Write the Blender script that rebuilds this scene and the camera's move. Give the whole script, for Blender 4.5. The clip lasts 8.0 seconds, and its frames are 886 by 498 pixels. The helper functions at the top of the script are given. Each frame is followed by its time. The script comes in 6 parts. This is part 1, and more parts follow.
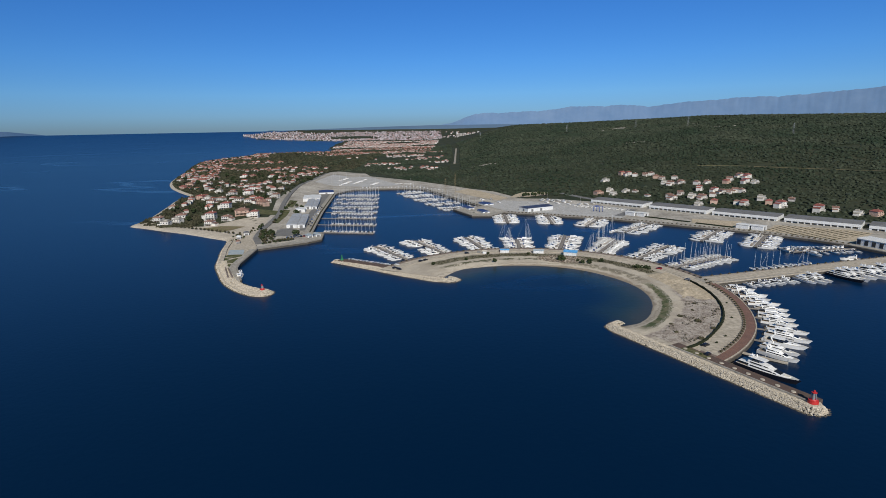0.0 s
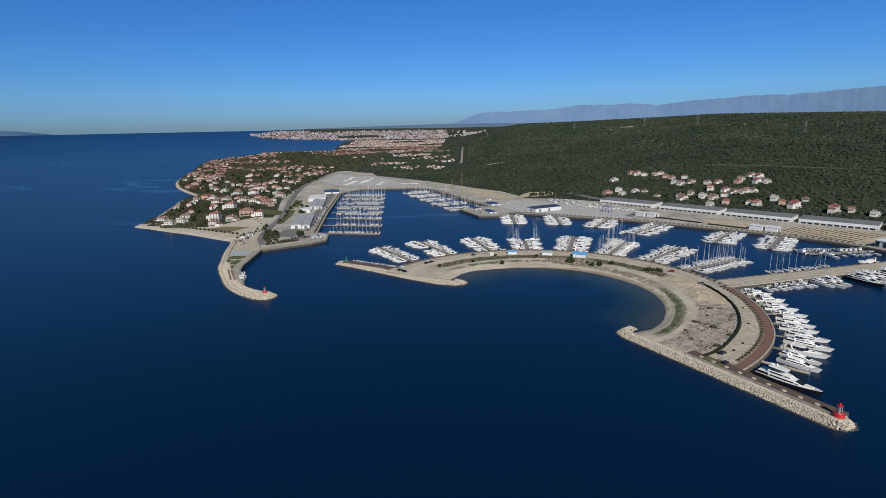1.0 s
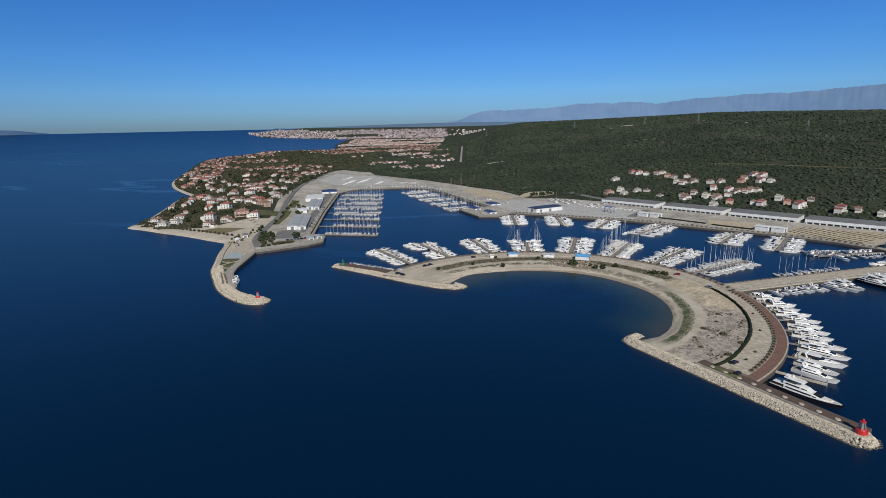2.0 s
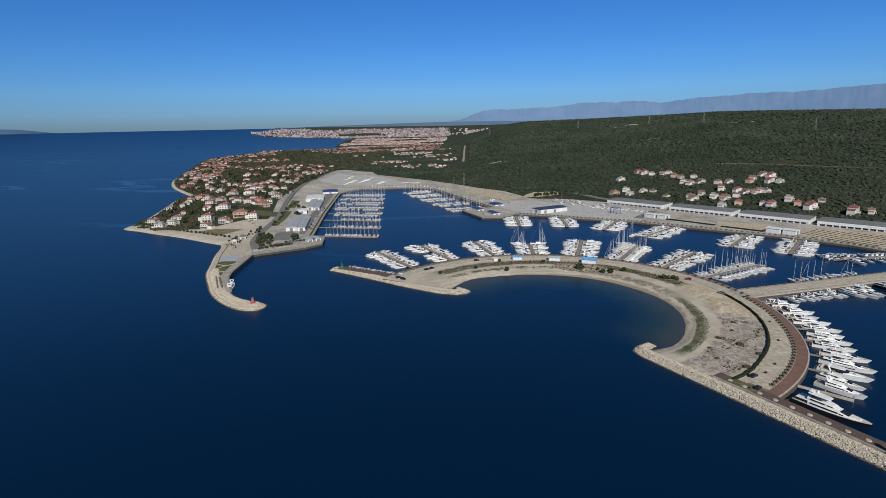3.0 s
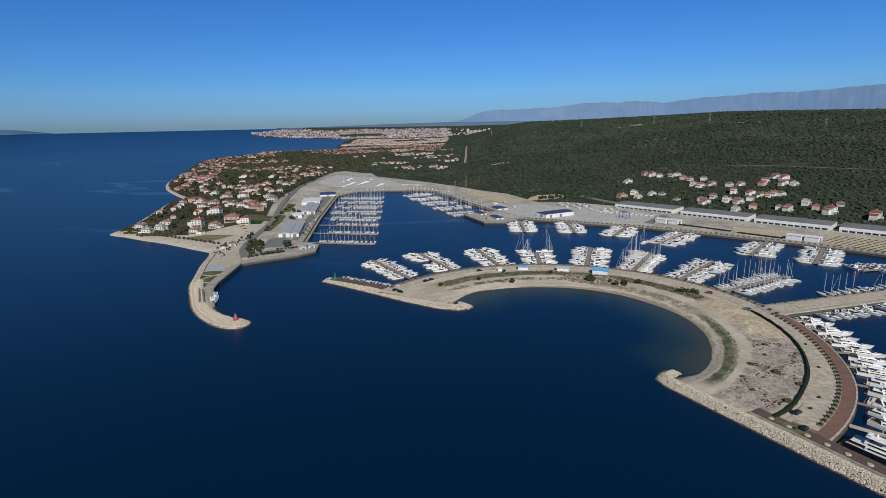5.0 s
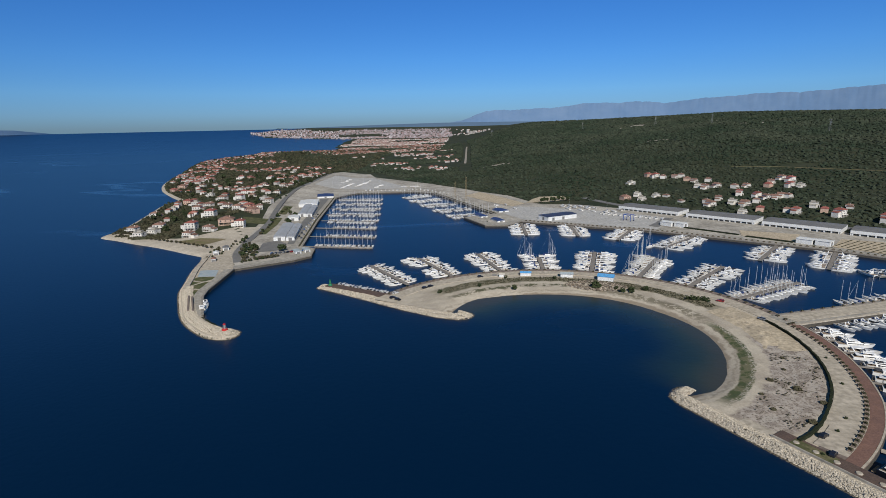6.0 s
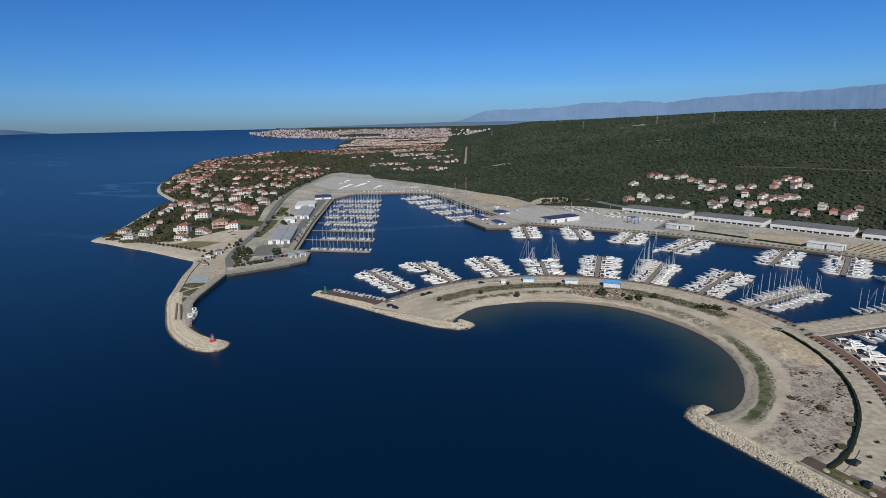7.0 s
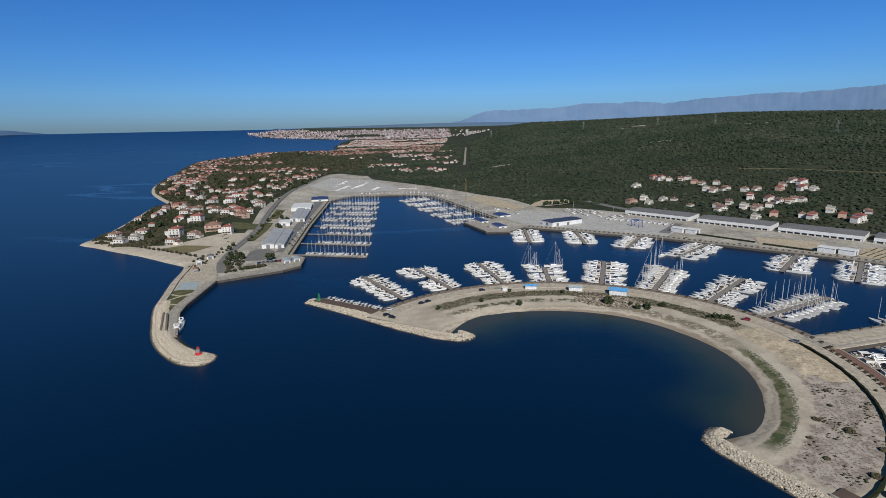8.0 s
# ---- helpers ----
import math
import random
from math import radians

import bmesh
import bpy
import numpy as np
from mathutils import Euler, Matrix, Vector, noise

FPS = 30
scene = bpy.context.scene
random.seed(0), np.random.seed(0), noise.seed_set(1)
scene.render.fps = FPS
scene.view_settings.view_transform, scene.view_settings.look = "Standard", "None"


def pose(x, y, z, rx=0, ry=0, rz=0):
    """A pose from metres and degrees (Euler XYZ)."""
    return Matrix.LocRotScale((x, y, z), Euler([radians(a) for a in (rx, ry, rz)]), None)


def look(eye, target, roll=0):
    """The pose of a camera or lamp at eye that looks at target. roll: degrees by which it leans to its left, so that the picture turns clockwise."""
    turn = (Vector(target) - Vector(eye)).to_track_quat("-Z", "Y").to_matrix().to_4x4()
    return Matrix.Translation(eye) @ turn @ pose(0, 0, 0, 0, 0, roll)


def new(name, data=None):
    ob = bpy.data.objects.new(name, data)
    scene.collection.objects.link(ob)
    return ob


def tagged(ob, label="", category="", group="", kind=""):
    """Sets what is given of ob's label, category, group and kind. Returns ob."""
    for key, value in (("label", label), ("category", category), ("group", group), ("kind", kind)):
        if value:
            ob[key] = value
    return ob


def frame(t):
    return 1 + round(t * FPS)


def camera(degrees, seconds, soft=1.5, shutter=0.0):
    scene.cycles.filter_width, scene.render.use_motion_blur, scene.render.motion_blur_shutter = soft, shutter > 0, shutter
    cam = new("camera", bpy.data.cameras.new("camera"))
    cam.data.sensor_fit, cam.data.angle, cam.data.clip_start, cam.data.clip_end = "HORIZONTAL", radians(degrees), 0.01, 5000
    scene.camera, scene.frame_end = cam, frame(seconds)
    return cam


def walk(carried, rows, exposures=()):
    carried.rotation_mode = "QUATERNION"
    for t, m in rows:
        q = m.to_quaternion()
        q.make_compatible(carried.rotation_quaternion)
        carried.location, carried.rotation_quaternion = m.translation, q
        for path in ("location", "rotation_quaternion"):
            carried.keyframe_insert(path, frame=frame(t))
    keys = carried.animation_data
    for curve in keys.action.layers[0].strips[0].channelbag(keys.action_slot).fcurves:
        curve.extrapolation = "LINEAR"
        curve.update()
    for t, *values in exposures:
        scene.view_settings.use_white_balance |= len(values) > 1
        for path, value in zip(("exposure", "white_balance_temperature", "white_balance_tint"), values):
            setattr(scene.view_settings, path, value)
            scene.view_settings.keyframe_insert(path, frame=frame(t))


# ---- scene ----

# ---------- camera: seconds, place, turn to the left, tilt up, lean ----------
cam = camera(79.5, 8.0, soft=0.6)
FLIGHT = [
    (0.0, 0.00, -0.00, 109.68, -0.868, -13.042, -0.934),
    (0.5, 0.41, 4.29, 109.66, -0.323, -13.060, -0.979),
    (1.0, 0.21, 9.02, 109.86, -0.157, -13.142, -1.010),
    (1.5, 0.38, 14.71, 110.01, -0.281, -13.209, -1.063),
    (3.0, 1.13, 34.24, 109.82, 0.074, -13.355, -1.061),
    (3.5, 1.25, 41.24, 109.87, 0.131, -13.355, -1.040),
    (4.0, 1.57, 48.37, 109.96, 0.170, -13.375, -1.029),
    (4.5, 1.76, 55.61, 109.95, 0.225, -13.355, -1.051),
    (6.0, 2.49, 77.69, 110.02, 0.258, -13.282, -1.078),
    (6.5, 2.46, 85.06, 110.17, 0.248, -13.308, -1.068),
    (7.0, 2.57, 92.63, 110.31, 0.228, -13.322, -1.062),
    (7.5, 2.47, 100.12, 110.24, 0.167, -13.282, -1.028),
    (8.0, 2.63, 107.70, 110.36, 0.126, -13.260, -1.036),
]


def aim(x, y, z, yaw, pitch, roll):
    a, p = radians(yaw), radians(pitch)
    ahead = Vector((-math.sin(a) * math.cos(p), math.cos(a) * math.cos(p), math.sin(p)))
    return look((x, y, z), Vector((x, y, z)) + ahead, roll)


walk(cam, [(t, aim(*row)) for t, *row in FLIGHT], exposures=[(0.0, 0.0), (8.0, 0.0)])

# ---------- daylight: clear autumn sky, sun almost straight behind ----------
SUN_ELEVATION, SUN_AZIMUTH = 36.0, 172.0          # azimuth clockwise from +y
world = bpy.data.worlds.new("sky")
scene.world = world
world.use_nodes = True
wn = world.node_tree
wn.nodes.clear()
sky = wn.nodes.new("ShaderNodeTexSky")
sky.sky_type = "NISHITA"
sky.sun_disc = False
sky.sun_elevation, sky.sun_rotation = radians(SUN_ELEVATION), radians(-SUN_AZIMUTH)
sky.altitude, sky.air_density, sky.dust_density, sky.ozone_density = 0, 0.75, 0.0, 5.0
background = wn.nodes.new("ShaderNodeBackground")
background.inputs["Strength"].default_value = 0.124
out = wn.nodes.new("ShaderNodeOutputWorld")
deep = wn.nodes.new("ShaderNodeHueSaturation")          # clean, dry autumn air
deep.inputs["Saturation"].default_value = 1.2
wn.links.new(sky.outputs[0], deep.inputs["Color"])
tint = wn.nodes.new("ShaderNodeMix")
tint.data_type, tint.blend_type = "RGBA", "MULTIPLY"
tint.inputs["Factor"].default_value = 1.0
# the air's own colour by elevation: grey haze at the horizon, clear blue above it
where_up = wn.nodes.new("ShaderNodeTexCoord")
split = wn.nodes.new("ShaderNodeSeparateXYZ")
wn.links.new(where_up.outputs["Generated"], split.inputs[0])
air = wn.nodes.new("ShaderNodeValToRGB")
air.color_ramp.elements[0].position, air.color_ramp.elements[0].color = 0.0, (0.165, 0.245, 0.385, 1)
air.color_ramp.elements[1].position, air.color_ramp.elements[1].color = 1.0, (1.0, 0.46, 0.17, 1)
for at, shade in ((0.022, (0.235, 0.345, 0.51)), (0.055, (0.32, 0.46, 0.62)), (0.11, (0.36, 0.53, 0.71)), (0.23, (0.43, 0.60, 0.80)), (0.32, (0.42, 0.57, 0.74)), (0.5, (0.62, 0.48, 0.38))):
    air.color_ramp.elements.new(at).color = (*shade, 1)
wn.links.new(split.outputs["Z"], air.inputs["Fac"])
wn.links.new(air.outputs["Color"], tint.inputs["B"])
wn.links.new(deep.outputs[0], tint.inputs["A"])
wn.links.new(tint.outputs["Result"], background.inputs["Color"])
wn.links.new(background.outputs[0], out.inputs["Surface"])

sun = new("sun", bpy.data.lights.new("sun", "SUN"))
sun.data.energy, sun.data.angle, sun.data.color = 4.25, radians(0.5), (1.0, 0.965, 0.905)
az, el = radians(SUN_AZIMUTH), radians(SUN_ELEVATION)
to_sun = Vector((math.sin(az) * math.cos(el), math.cos(az) * math.cos(el), math.sin(el)))
sun.matrix_world = look(to_sun * 400, (0, 0, 0))


# ---------- materials ----------
def material(name, colour, second=None, rough=0.8, scale=1.0, fine=0.0, bump=0.0, metal=0.0, vary=0.0, spot=0.5, island=False, alpha_ior=None):
    """A surface whose colour wanders between two tones at two scales (metres), with fine relief; vary: the spread between objects."""
    m = bpy.data.materials.new(name)
    m.use_nodes = True
    t = m.node_tree
    b = t.nodes["Principled BSDF"]
    b.inputs["Roughness"].default_value = rough
    b.inputs["Metallic"].default_value = metal
    if rough >= 0.9:                                   # dusty and leafy surfaces have little sheen
        b.inputs["Specular IOR Level"].default_value = 0.12
    second = second or tuple(c * 0.8 for c in colour)
    where = t.nodes.new("ShaderNodeTexCoord")
    big = t.nodes.new("ShaderNodeTexNoise")
    big.inputs["Scale"].default_value = 1.0 / scale
    big.inputs["Detail"].default_value = 6.0
    big.inputs["Roughness"].default_value = 0.65
    t.links.new(where.outputs["Object"], big.inputs["Vector"])
    ramp = t.nodes.new("ShaderNodeMapRange")
    ramp.inputs["From Min"].default_value, ramp.inputs["From Max"].default_value = spot - 0.15, spot + 0.15
    t.links.new(big.outputs["Fac"], ramp.inputs["Value"])
    mix = t.nodes.new("ShaderNodeMix")
    mix.data_type = "RGBA"
    mix.inputs["A"].default_value, mix.inputs["B"].default_value = (*colour, 1), (*second, 1)
    t.links.new(ramp.outputs["Result"], mix.inputs["Factor"])
    result = mix.outputs["Result"]
    if fine:
        small = t.nodes.new("ShaderNodeTexNoise")
        small.inputs["Scale"].default_value = 1.0 / fine
        small.inputs["Detail"].default_value = 3.0
        t.links.new(where.outputs["Object"], small.inputs["Vector"])
        level = t.nodes.new("ShaderNodeMapRange")
        level.inputs["From Min"].default_value, level.inputs["From Max"].default_value = 0.3, 0.7
        level.inputs["To Min"].default_value, level.inputs["To Max"].default_value = 0.72, 1.22
        t.links.new(small.outputs["Fac"], level.inputs["Value"])
        times = t.nodes.new("ShaderNodeMix")
        times.data_type, times.blend_type = "RGBA", "MULTIPLY"
        times.inputs["Factor"].default_value = 1.0
        t.links.new(result, times.inputs["A"])
        t.links.new(level.outputs["Result"], times.inputs["B"])
        result = times.outputs["Result"]
    if vary:
        if island:
            info = t.nodes.new("ShaderNodeNewGeometry")
            source = info.outputs["Random Per Island"]
        else:
            info = t.nodes.new("ShaderNodeObjectInfo")
            source = info.outputs["Random"]
        spread = t.nodes.new("ShaderNodeMapRange")
        spread.inputs["To Min"].default_value, spread.inputs["To Max"].default_value = 1 - vary, 1 + vary
        t.links.new(source, spread.inputs["Value"])
        hsv = t.nodes.new("ShaderNodeHueSaturation")
        t.links.new(spread.outputs["Result"], hsv.inputs["Value"])
        t.links.new(result, hsv.inputs["Color"])
        result = hsv.outputs["Color"]
    t.links.new(result, b.inputs["Base Color"])
    if bump:
        relief = t.nodes.new("ShaderNodeBump")
        relief.inputs["Strength"].default_value = 0.6
        relief.inputs["Distance"].default_value = bump
        t.links.new((small if fine else big).outputs["Fac"], relief.inputs["Height"])
        t.links.new(relief.outputs["Normal"], b.inputs["Normal"])
    return m


def water_material():
    """Deep clear sea: dark blue body, wind ripples at several lengths, smooth slicks in long streaks, a pale bottom close to the cove's beach."""
    m = bpy.data.materials.new("sea_water")
    m.use_nodes = True
    t = m.node_tree
    b = t.nodes["Principled BSDF"]
    b.inputs["IOR"].default_value = 1.33
    b.inputs["Specular IOR Level"].default_value = 0.30
    where = t.nodes.new("ShaderNodeTexCoord")
    # slicks: noise stretched across the view
    stretch = t.nodes.new("ShaderNodeMapping")
    stretch.inputs["Scale"].default_value = (0.0011, 0.0042, 1.0)
    stretch.inputs["Rotation"].default_value = (0, 0, radians(-14))
    t.links.new(where.outputs["Object"], stretch.inputs["Vector"])
    slick = t.nodes.new("ShaderNodeTexNoise")
    slick.inputs["Scale"].default_value, slick.inputs["Detail"].default_value = 1.0, 5.0
    slick.inputs["Distortion"].default_value = 0.6
    t.links.new(stretch.outputs[0], slick.inputs["Vector"])
    rough = t.nodes.new("ShaderNodeMapRange")
    rough.inputs["From Min"].default_value, rough.inputs["From Max"].default_value = 0.52, 0.66
    rough.inputs["To Min"].default_value, rough.inputs["To Max"].default_value = 0.30, 0.292
    t.links.new(slick.outputs["Fac"], rough.inputs["Value"])
    # thin winding lines of smooth water far out
    bend = t.nodes.new("ShaderNodeMapping")
    bend.inputs["Scale"].default_value = (0.00055, 0.0012, 1.0)
    bend.inputs["Rotation"].default_value = (0, 0, radians(8))
    t.links.new(where.outputs["Object"], bend.inputs["Vector"])
    wind = t.nodes.new("ShaderNodeTexNoise")
    wind.inputs["Scale"].default_value, wind.inputs["Detail"].default_value = 1.0, 5.0
    wind.inputs["Distortion"].default_value = 0.7
    t.links.new(bend.outputs[0], wind.inputs["Vector"])
    line = t.nodes.new("ShaderNodeMath")
    line.operation = "SUBTRACT"
    line.inputs[1].default_value = 0.5
    t.links.new(wind.outputs["Fac"], line.inputs[0])
    apart_by = t.nodes.new("ShaderNodeMath")
    apart_by.operation = "ABSOLUTE"
    t.links.new(line.outputs[0], apart_by.inputs[0])
    calm = t.nodes.new("ShaderNodeMapRange")
    calm.inputs["From Min"].default_value, calm.inputs["From Max"].default_value = 0.002, 0.007
    calm.inputs["To Min"].default_value, calm.inputs["To Max"].default_value = 0.78, 1.0
    t.links.new(apart_by.outputs[0], calm.inputs["Value"])
    smooth = t.nodes.new("ShaderNodeMath")
    smooth.operation = "MULTIPLY"
    t.links.new(rough.outputs["Result"], smooth.inputs[0])
    t.links.new(calm.outputs["Result"], smooth.inputs[1])
    t.links.new(smooth.outputs[0], b.inputs["Roughness"])
    # shallow bottom of the cove
    cove = t.nodes.new("ShaderNodeVectorMath")
    cove.operation = "DISTANCE"
    cove.inputs[1].default_value = (65.5, 337, 0)
    t.links.new(where.outputs["Object"], cove.inputs[0])
    blotch = t.nodes.new("ShaderNodeTexNoise")
    blotch.inputs["Scale"].default_value, blotch.inputs["Detail"].default_value = 0.06, 4.0
    t.links.new(where.outputs["Object"], blotch.inputs["Vector"])
    wander = t.nodes.new("ShaderNodeMath")
    wander.operation = "MULTIPLY_ADD"
    wander.inputs[1].default_value = 14.0
    t.links.new(blotch.outputs["Fac"], wander.inputs[0])
    t.links.new(cove.outputs["Value"], wander.inputs[2])
    shallow = t.nodes.new("ShaderNodeMapRange")
    shallow.interpolation_type = "SMOOTHSTEP"
    shallow.inputs["From Min"].default_value, shallow.inputs["From Max"].default_value = 40, 78
    t.links.new(wander.outputs[0], shallow.inputs["Value"])
    far = t.nodes.new("ShaderNodeMapRange")
    far.inputs["From Min"].default_value, far.inputs["From Max"].default_value = 78, 84
    far.inputs["To Min"].default_value, far.inputs["To Max"].default_value = 1, 0
    t.links.new(cove.outputs["Value"], far.inputs["Value"])
    both = t.nodes.new("ShaderNodeMath")
    both.operation = "MULTIPLY"
    t.links.new(shallow.outputs["Result"], both.inputs[0])
    t.links.new(far.outputs["Result"], both.inputs[1])
    body = t.nodes.new("ShaderNodeMix")
    body.data_type = "RGBA"
    body.inputs["A"].default_value, body.inputs["B"].default_value = (0.0004, 0.0124, 0.0400, 1), (0.020, 0.040, 0.036, 1)
    apart = t.nodes.new("ShaderNodeVectorMath")
    apart.operation = "DOT_PRODUCT"
    apart.inputs[1].default_value = (0.707, 0.707, 0)
    t.links.new(where.outputs["Object"], apart.inputs[0])
    mouth = t.nodes.new("ShaderNodeMapRange")
    mouth.interpolation_type = "SMOOTHSTEP"
    mouth.inputs["From Min"].default_value, mouth.inputs["From Max"].default_value = 262, 286
    t.links.new(apart.outputs["Value"], mouth.inputs["Value"])
    closed = t.nodes.new("ShaderNodeMath")
    closed.operation = "MULTIPLY"
    t.links.new(both.outputs[0], closed.inputs[0])
    t.links.new(mouth.outputs["Result"], closed.inputs[1])
    t.links.new(closed.outputs[0], body.inputs["Factor"])
    edge_water = t.nodes.new("ShaderNodeMapRange")
    edge_water.interpolation_type = "SMOOTHSTEP"
    edge_water.inputs["From Min"].default_value, edge_water.inputs["From Max"].default_value = 62, 82
    t.links.new(wander.outputs[0], edge_water.inputs["Value"])
    by_land = t.nodes.new("ShaderNodeMath")
    by_land.operation = "MULTIPLY"
    t.links.new(edge_water.outputs["Result"], by_land.inputs[0])
    t.links.new(closed.outputs[0], by_land.inputs[1])
    beached = t.nodes.new("ShaderNodeMix")
    beached.data_type = "RGBA"
    beached.inputs["B"].default_value = (0.046, 0.048, 0.039, 1)
    t.links.new(by_land.outputs[0], beached.inputs["Factor"])
    t.links.new(body.outputs["Result"], beached.inputs["A"])
    t.links.new(beached.outputs["Result"], b.inputs["Base Color"])
    # ripples
    chop = t.nodes.new("ShaderNodeTexNoise")
    chop.inputs["Scale"].default_value, chop.inputs["Detail"].default_value = 0.35, 6.0
    t.links.new(where.outputs["Object"], chop.inputs["Vector"])
    relief = t.nodes.new("ShaderNodeBump")
    relief.inputs["Strength"].default_value, relief.inputs["Distance"].default_value = 0.2, 0.35
    t.links.new(chop.outputs["Fac"], relief.inputs["Height"])
    t.links.new(relief.outputs["Normal"], b.inputs["Normal"])
    return m


SEA = water_material()
SOIL = material("dry_scrub_soil", (0.055, 0.058, 0.034), (0.03, 0.04, 0.022), 0.95, 60, 5, 0.0)
def crescent_ground():
    """Sand of the crescent, with its grass, dry verges, stony waste and wet rim laid out by distance and bearing from its centres."""
    m = bpy.data.materials.new("crescent_ground")
    m.use_nodes = True
    t = m.node_tree
    b = t.nodes["Principled BSDF"]
    b.inputs["Roughness"].default_value = 0.95
    where = t.nodes.new("ShaderNodeTexCoord").outputs["Object"]

    def node(kind, operation="", interpolation_type="", blend_type=""):
        n = t.nodes.new(kind)
        if operation:
            n.operation = operation
        if interpolation_type:
            n.interpolation_type = interpolation_type
        if blend_type:
            n.data_type, n.blend_type = "RGBA", blend_type
        return n

    def noise(size, detail=5.0, rough=0.6):
        n = node("ShaderNodeTexNoise")
        n.inputs["Scale"].default_value, n.inputs["Detail"].default_value, n.inputs["Roughness"].default_value = 1 / size, detail, rough
        t.links.new(where, n.inputs["Vector"])
        return n.outputs["Fac"]

    def maths(op, a, c=None):
        n = node("ShaderNodeMath", operation=op)
        for i, value in enumerate((a, c)):
            if isinstance(value, (int, float)):
                n.inputs[i].default_value = value
            elif value is not None:
                t.links.new(value, n.inputs[i])
        return n.outputs[0]

    def step(value, lo, hi, soft):
        """1 between lo and hi, soft at both ends."""
        parts = []
        for edge_at, sign in ((lo, 1), (hi, -1)):
            n = node("ShaderNodeMapRange", interpolation_type="SMOOTHSTEP")
            n.inputs["From Min"].default_value, n.inputs["From Max"].default_value = edge_at - soft, edge_at + soft
            n.inputs["To Min"].default_value, n.inputs["To Max"].default_value = (0, 1) if sign > 0 else (1, 0)
            t.links.new(value, n.inputs["Value"])
            parts.append(n.outputs["Result"])
        return maths("MULTIPLY", *parts)

    def mixed(a, c, factor, how="MIX"):
        n = node("ShaderNodeMix", blend_type=how)
        for key, value in (("A", a), ("B", c)):
            if isinstance(value, tuple):
                n.inputs[key].default_value = (*value, 1)
            else:
                t.links.new(value, n.inputs[key])
        if isinstance(factor, (int, float)):
            n.inputs["Factor"].default_value = factor
        else:
            t.links.new(factor, n.inputs["Factor"])
        return n.outputs["Result"]

    def far_from(c):
        n = node("ShaderNodeVectorMath", operation="DISTANCE")
        n.inputs[1].default_value = (*c, 2.0)
        t.links.new(where, n.inputs[0])
        return n.outputs["Value"]

    rag = maths("MULTIPLY", maths("SUBTRACT", noise(7), 0.5), 9.0)
    heart = maths("ADD", far_from((65.5, 337.0)), rag)
    cove = maths("ADD", far_from((60.0, 336.0)), maths("MULTIPLY", rag, 0.45))
    apart = node("ShaderNodeSeparateXYZ")
    t.links.new(where, apart.inputs[0])
    bearing = maths("MULTIPLY", maths("ARCTAN2", maths("SUBTRACT", apart.outputs["Y"], 337.0), maths("SUBTRACT", apart.outputs["X"], 65.5)), 57.296)
    speck = noise(0.9, 4.0, 0.75)
    blot = noise(3.4, 6.0, 0.7)
    wide = noise(14, 4.0)
    colour = mixed((0.495, 0.435, 0.345), (0.395, 0.34, 0.268), step(wide, 0.5, 2.0, 0.12))
    # dry verges, grass, waste ground
    olive = mixed((0.20, 0.175, 0.115), (0.085, 0.085, 0.042), step(blot, 0.5, 2.0, 0.08))
    top = maths("MULTIPLY", step(heart, 95.5, 106, 1.0), step(bearing, 20, 133, 4))
    colour = mixed(colour, olive, maths("MULTIPLY", top, 0.9))
    low = maths("MULTIPLY", maths("MULTIPLY", step(heart, 84.5, 90, 1.2), step(bearing, 68, 133, 5)), step(blot, 0.47, 2.0, 0.06))
    colour = mixed(colour, olive, low)
    drift = maths("MULTIPLY", maths("MULTIPLY", step(cove, 83, 91, 1.5), step(bearing, 12, 66, 8)), step(blot, 0.46, 2.0, 0.05))
    colour = mixed(colour, (0.15, 0.13, 0.085), maths("MULTIPLY", drift, 0.85))
    green = mixed((0.060, 0.078, 0.026), (0.15, 0.14, 0.075), step(blot, 0.5, 2.0, 0.05))
    green = mixed(green, (0.38, 0.34, 0.28), maths("MULTIPLY", step(cove, 87.0, 90, 0.7), step(speck, 0.52, 2.0, 0.04)))
    lawn = maths("MULTIPLY", maths("MULTIPLY", step(cove, 83.2, 89.0, 0.5), step(bearing, -57, 8, 5)), step(noise(5, 5.0, 0.7), 0.33, 2.0, 0.04))
    colour = mixed(colour, green, lawn)
    stony = mixed((0.43, 0.375, 0.32), (0.29, 0.24, 0.20), step(blot, 0.5, 2.0, 0.07))
    ruts = maths("MULTIPLY", maths("ADD", step(heart, 99.0, 100.6, 0.6), step(heart, 104.5, 105.6, 0.5)), step(wide, 0.42, 2.0, 0.08))
    stony = mixed(stony, (0.45, 0.40, 0.34), maths("MULTIPLY", ruts, 0.8))
    stony = mixed(stony, (0.13, 0.105, 0.08), maths("MULTIPLY", step(speck, 0.55, 2.0, 0.025), step(blot, 0.42, 2.0, 0.08)))
    waste = maths("MULTIPLY", step(heart, 90.0, 110.4, 1.0), step(bearing, -63, -4, 4))
    colour = mixed(colour, stony, waste)
    # damp rim above the water
    wrack = maths("MULTIPLY", step(heart, 77.0, 78.2, 0.5), step(blot, 0.44, 2.0, 0.08))
    colour = mixed(colour, (0.24, 0.205, 0.155), maths("MULTIPLY", wrack, 0.6))
    colour = mixed(colour, (0.20, 0.155, 0.11), maths("MULTIPLY", step(heart, 60, 74.6, 0.9), 0.75))
    fine = node("ShaderNodeMapRange")
    fine.inputs["From Min"].default_value, fine.inputs["From Max"].default_value = 0.3, 0.7
    fine.inputs["To Min"].default_value, fine.inputs["To Max"].default_value = 0.82, 1.14
